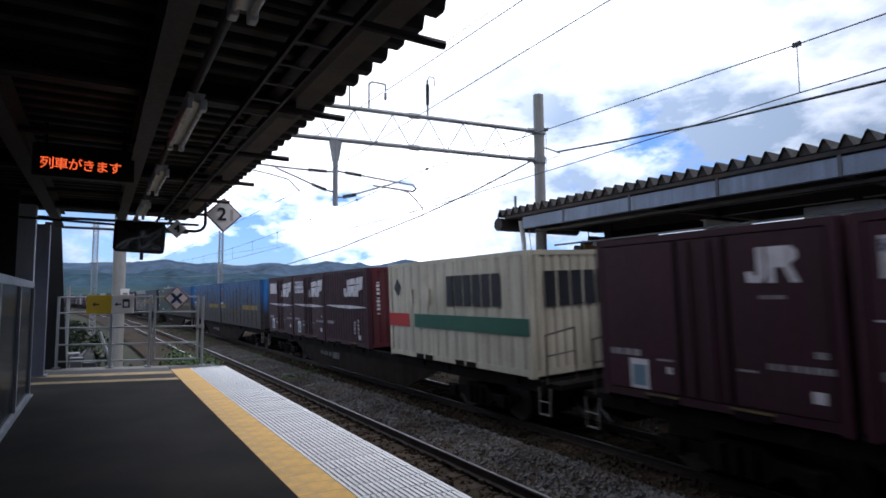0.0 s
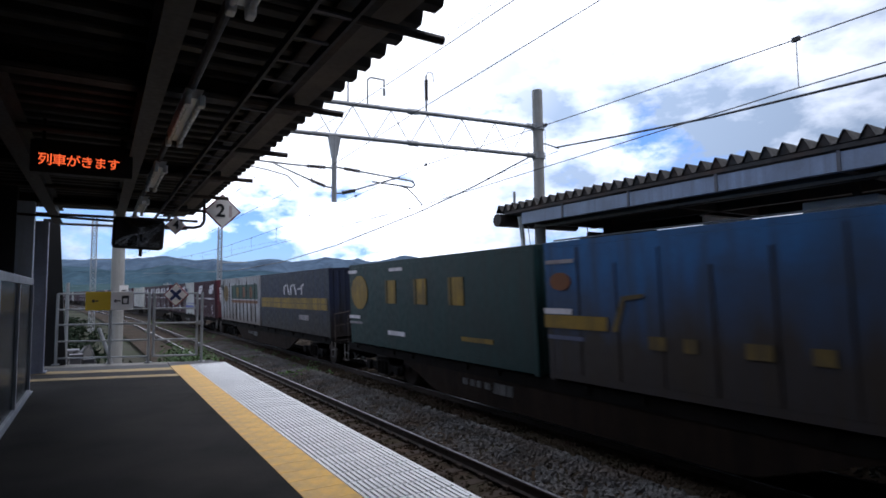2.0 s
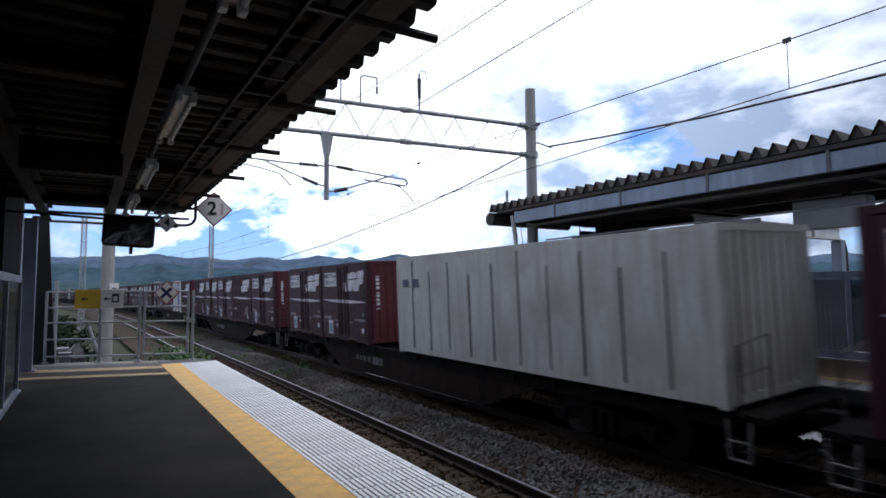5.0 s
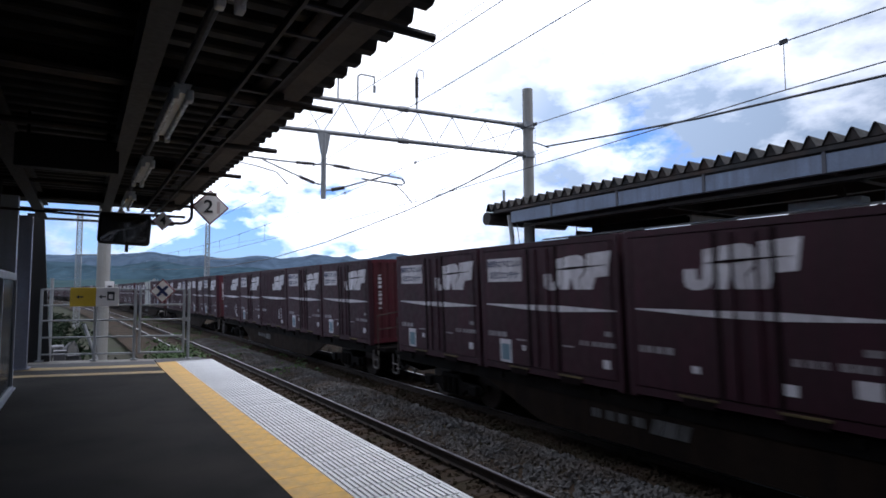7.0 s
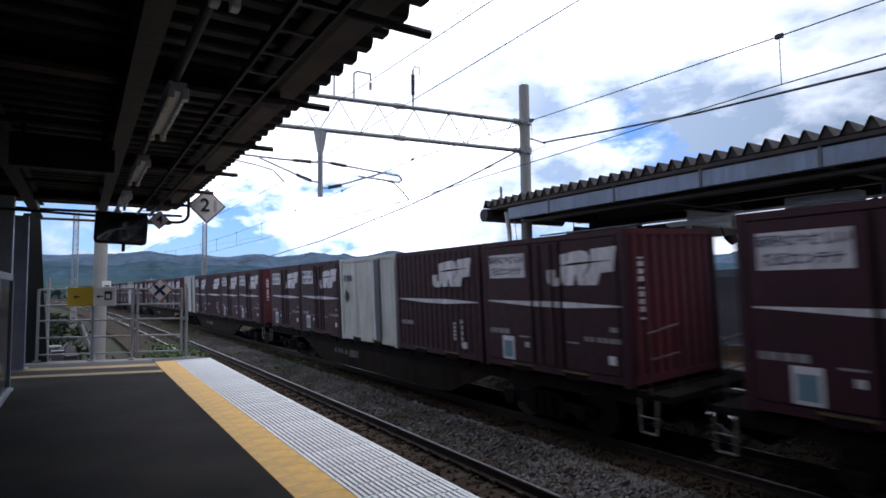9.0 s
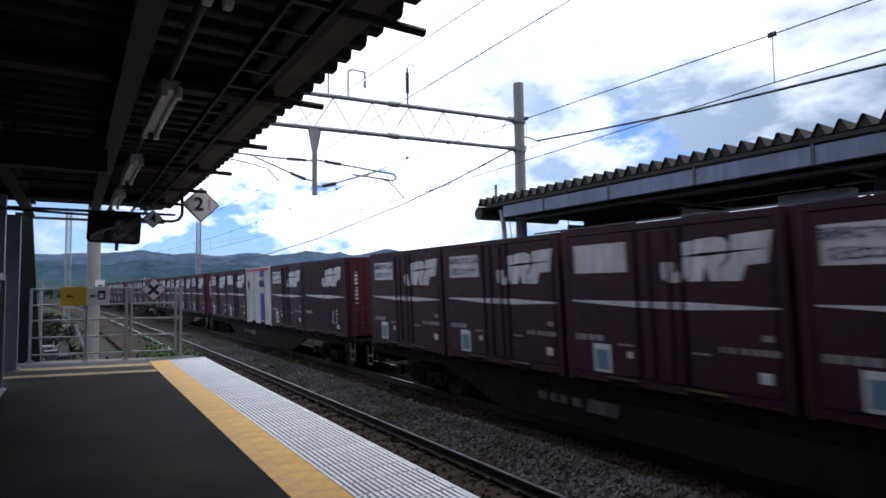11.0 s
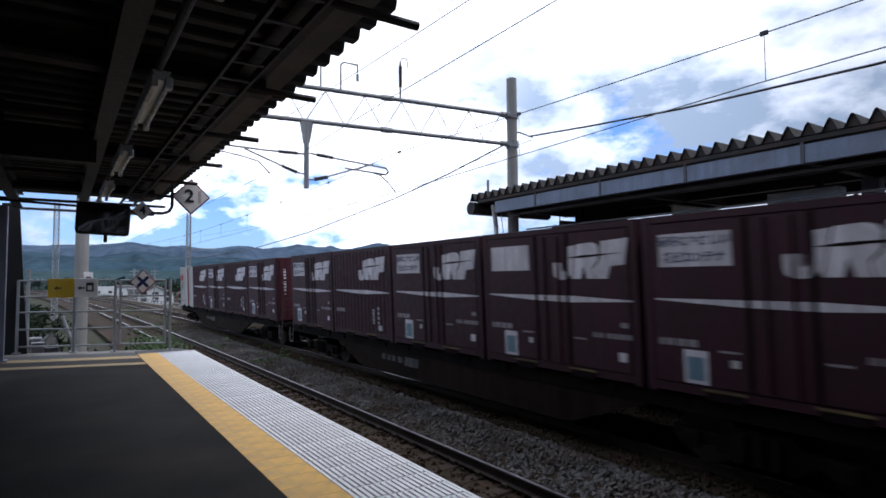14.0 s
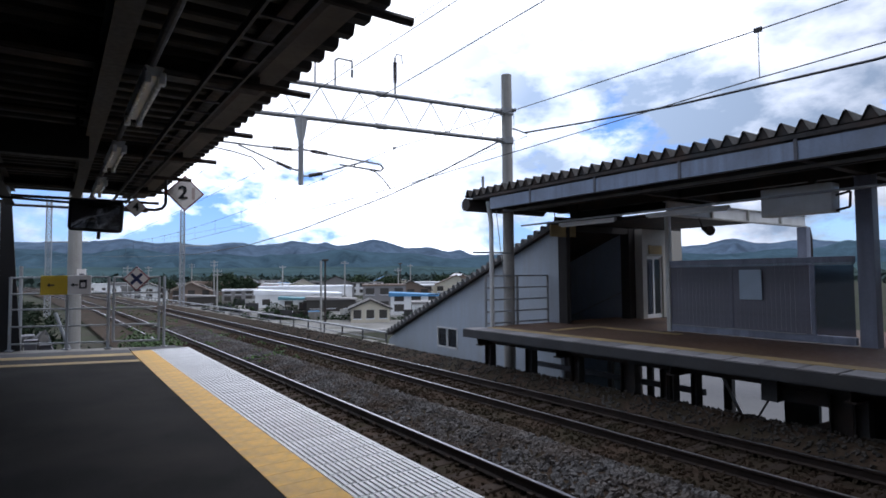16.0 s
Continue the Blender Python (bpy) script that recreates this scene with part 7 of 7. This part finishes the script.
# wagon: y from 0 at the container bed's front to 18.8 at its rear, x = 0 on the near side of the load
def wagon():
    th = thing("container_wagon", "grimy dark flat container wagon on two bogies", "wagon", group="container wagons")
    b = B()
    bx(b, 0.10, 0.26, -0.15, 18.95, -0.24, -0.02)
    bx(b, 2.19, 2.35, -0.15, 18.95, -0.24, -0.02)
    part("side_sill", b, M["wagon"], th)
    b = B()
    for x in (0.12, 2.25):
        prism(b, [(3.75, -0.245), (5.3, -0.80), (5.6, -0.84), (13.2, -0.84), (13.5, -0.80), (15.05, -0.245)], "x", x, x + 0.08)
    part("fishbelly_girder", b, M["girder"], th, "rusty brown fishbelly girder")
    b = B()
    bx(b, 1.0, 1.45, -0.55, 19.35, -0.42, -0.06)
    part("centre_sill", b, M["wagon"], th)
    for y in np.linspace(0.1, 18.7, 12):
        b = B()
        bx(b, 0.26, 2.19, y - 0.06, y + 0.06, -0.2, -0.04)
        part("cross_member", b, M["wagon"], th)
    for y in (-0.35, 19.15):
        b = B()
        bx(b, 0.2, 2.25, y - 0.2, y + 0.2, -0.16, -0.06)
        part("end_platform", b, M["wagon"], th)
    for y in (-0.1, 18.9):
        b = B()
        prism(b, [(0.12, -0.03), (2.33, -0.03), (2.33, -0.3), (1.7, -0.62), (0.75, -0.62), (0.12, -0.3)], "y", y - 0.02, y + 0.02)
        part("end_sill", b, M["wagon"], th)
        b = B()
        run(b, [(0.8, y - 0.05, -0.3), (0.78, y + (-0.4 if y < 1 else 0.4), -0.72), (0.82, y + (-0.75 if y < 1 else 0.75), -0.5)], 0.03, 6)
        part("brake_hose", b, M["black"], th)
    # end handrails and white stirrup steps
    for y, s in ((-0.25, -1), (19.05, 1)):
        b = B()
        run(b, [(0.14, y, -0.08), (0.14, y, 0.85), (0.9, y, 0.95), (0.9, y, -0.08)], 0.018, 6)
        rod(b, (0.14, y, 0.45), (0.9, y, 0.5), 0.014, 6)
        part("handrail", b, M["wheel"], th, "rusty end handrail")
        b = B()
        run(b, [(0.06, y - 0.16, -0.12), (0.04, y - 0.14, -0.62), (0.04, y + 0.14, -0.62), (0.06, y + 0.16, -0.12)], 0.02, 6)
        rod(b, (0.04, y - 0.14, -0.38), (0.04, y + 0.14, -0.38), 0.014, 6)
        part("stirrup_step", b, M["step"], th, "pale steel stirrup step")
        b = B()
        rod(b, (1.225, y + s * 0.1, -0.2), (1.225, y + s * 0.75, -0.2), 0.1, 8)
        bx(b, 1.1, 1.35, min(y + s * 0.55, y + s * 0.78), max(y + s * 0.55, y + s * 0.78), -0.36, -0.06, 0.02)
        part("coupler", b, M["wagon"], th)
    for y0 in (2.2, 16.6):
        b = B()
        for x in (0.22, 2.13):
            prism(b, [(y0 - 1.25, -0.60), (y0 - 1.2, -0.5), (y0 - 0.5, -0.5), (y0 - 0.35, -0.36), (y0 + 0.35, -0.36), (y0 + 0.5, -0.5), (y0 + 1.2, -0.5), (y0 + 1.25, -0.6), (y0 + 1.1, -0.74), (y0 + 0.6, -0.66), (y0 + 0.4, -0.82),
                      (y0 - 0.4, -0.82), (y0 - 0.6, -0.66), (y0 - 1.1, -0.74)], "x", x, x + 0.1)
        bx(b, 0.3, 2.15, y0 - 0.15, y0 + 0.15, -0.62, -0.36)
        bx(b, 0.3, 2.15, y0 - 0.62, y0 - 0.42, -0.78, -0.55)
        bx(b, 0.3, 2.15, y0 + 0.42, y0 + 0.62, -0.78, -0.55)
        bog = part("bogie", b, M["wagon"], th)
        # solid dark block added to close the bright view through the bogie
        b = B()
        bx(b, 0.8, 1.66, y0 - 1.35, y0 + 1.35, -0.92, -0.45, 0.03)
        part("brake_rigging", b, M["wagon"], bog)
        for dy in (-0.95, 0.95):
            b = B()
            rod(b, (0.55, y0 + dy, -0.63), (1.9, y0 + dy, -0.63), 0.07, 10)
            for x in (0.62, 1.72):
                rod(b, (x, y0 + dy, -0.63), (x + 0.12, y0 + dy, -0.63), 0.43, 24)
            part("wheelset", b, M["wheel"], bog)
            b = B()
            bx(b, 0.14, 0.24, y0 + dy - 0.14, y0 + dy + 0.14, -0.74, -0.5, 0.03)
            part("axle_box", b, M["wagon"], bog)
        for k in (-0.22, 0, 0.22):
            b = B()
            rod(b, (0.2, y0 + k, -0.78), (0.2, y0 + k, -0.42), 0.07, 8)
            part("spring", b, M["wagon"], bog)
    b = B()
    bx(b, 0.3, 0.75, 7.2, 9.0, -0.72, -0.3, 0.03)
    part("brake_gear", b, M["wagon"], th)
    b = B()
    bx(b, 0.3, 0.7, 10.6, 11.6, -0.66, -0.3, 0.03)
    part("air_reservoir", b, M["wagon"], th)
    for y, w in ((12.1, 0.18), (11.8, 0.16), (11.55, 0.16), (11.25, 0.2)):
        b = B()
        bx(b, 0.105, 0.119, y - w, y, -0.50, -0.36)
        part("print_bar", b, M["galv_dim"], th)
    for y, w in ((10.95, 0.17), (10.75, 0.22), (10.5, 0.19)):
        b = B()
        prism(b, [(y, -0.55), (y - w, -0.55), (y - w - 0.06, -0.33), (y - 0.06, -0.33)], "x", 0.105, 0.119)
        part("emblem_block", b, M["galv_dim"], th)
    for y in (0.6, 3.2, 4.4, 7.0, 8.2, 10.7, 11.9, 14.5, 15.6, 18.2):
        b = B()
        bx(b, 0.06, 0.10, y - 0.06, y + 0.06, -0.14, -0.02)
        part("lashing_lug", b, M["wagon"], th)
    return th


P, K_, R_, J_, C_ = "panel", "blank", "ribbed", "plain", "centre"
TRAIN = [
    [P, P, R_, P, J_],                       # leading wagon in view
    ["cream20", "gap", R_, P, K_],
    ["blue31", "blue31"],
    ["blue31", "green31"],
    ["navy31", "silver31"],
    [R_, R_, "white_line", K_, P],
    [P, K_, P, R_, P],
    ["white31", "gap", P, P],
    [P, R_, P, P, R_],
    [R_, "white_blue", C_, P, P],
    [P, P, R_, P, R_],
    [P, K_, P, R_, P],
    [P, R_, "white_grey", P, P],
    [P, P, R_, P, "white_grey"],
    [P, P, K_, P, P],
    [R_, P, "white_blue", K_, P],
    [P, P, P, K_, P],
    [J_, P, P, "centre_panel", J_],
    [P, K_, P, R_, P],
    [P, R_, P, R_, "white_red"],
]
SPEED, WAGON_PITCH, FIRST_FRONT = 25.247, 20.4, 8.43
LOAD_FOOT = 0.175
# the train surges a little on its way: metres behind the even run
SURGE = {0.0: 0.1, 0.5: -0.16, 1.0: -0.15, 2.0: 0.3, 4.0: 0.18, 6.5: -0.25, 7.0: -0.12, 7.5: -0.18, 8.0: -0.05, 8.5: 0.35, 9.0: 0.28, 9.5: 0.15, 11.5: 0.08,
         12.0: 0.12, 12.5: 0.15, 13.0: 0.25, 13.5: 0.42, 14.0: -0.15, 14.5: -0.05, 15.0: 0.2, 15.5: 0.55, 16.0: 0.55}


def build_train():
    """Returns (object, wagon number, place on the wagon)."""
    made, out = {}, []
    def put(kind, i, y, maker):
        if kind in made:
            ob = copy_thing(made[kind], Matrix())
        else:
            ob = made[kind] = maker()
        out.append((ob, i, y))
    for i, load in enumerate(TRAIN):
        put("wagon", i, 0.0, wagon)
        y = 0.0
        for k in load:
            if k == "gap":
                y += 1.5
                continue
            put(k, i, y - (0.15 if k.endswith("31") else 0.0), lambda: container(k))
            y += {"cream20": 6.06}.get(k, 9.45 if k.endswith("31") else 3.765)
    return out


def motions():
    lean = pose(0, 0, 0, 0, -math.degrees(CANT / 1.13), 0)
    times = [0.5 * k for k in range(33)]
    for ob, i, y in TRAIN_THINGS:
        rows = []
        for t in times:
            s = FIRST_FRONT + WAGON_PITCH * (i - 1) - SPEED * t + SURGE.get(t, 0.0)
            mid = on_line(s + 9.4, T2, RAIL + CANT / 2)
            rows.append((t, mid @ lean @ pose(-1.225, -9.4 + y, LOAD_FOOT - (RAIL + CANT / 2))))
        walk(ob, rows)
    # the message blinks about once a second: the lit row draws back behind the black face
    lit, dark = pose(0, -0.036, -0.045), pose(0, 0.05, -0.045)
    rows = [(0, lit)]
    for k in range(16):
        on, off = 0.92 + 1.034 * k, 0.44 + 1.034 * k
        rows += [(off - 0.034, lit), (off, dark)]
        if on < 15.95:
            rows += [(on - 0.034, dark), (on, lit)]
    rows = [(t, m) for t, m in rows if t < 15.97]
    walk(led_message, rows + [(16, dark)])


# ---------------------------------------------------------------- build
ground()
beds()
hills()
near_platform_thing = near_platform()
near_canopy()
fa, fang, flen = fence()
fence_signs(fa, fang)
number_sign("car_stop_sign", "2", 0.36, 2.12, 12.2, 3.42, "white diamond sign with the numeral two hung at the canopy edge", 0.36, True)
number_sign("car_stop_sign", "4", 0.185, 1.26, 12.2, 3.09, "small white diamond sign with the numeral four", 0.22, False)
b = B()
run(b, [(1.02, 12.24, 3.07), (1.6, 12.24, 3.06), (1.72, 12.24, 3.1), (1.78, 12.24, 3.2), (1.78, 12.24, 3.7)], 0.03, 8)
single("sign_bracket", b, M["beam"], "bent pipe bracket holding the numbered signs", "bracket")
for a, c in ((0.9, 3.2), (4.83, 6.4), (7.75, 9.4), (10.7, 12.4), (13.5, 15.2)):
    tube_light(a, c)
led_message = led_board()
mirror()
windbreak()
columns()
white_post()
gantry()
wires()
lineside_fence()
lineside_clutter()
sky_block()
far_platform()
far_canopy()
far_windbreak()
far_stairs()
far_railing()
far_fittings()
town()
weeds()
track(T1, "near railway track with concrete sleepers on brown ballast")
track(T2, "far railway track with concrete sleepers on brown ballast")
TRAIN_THINGS = build_train()
edge_tiles(near_platform_thing)
motions()
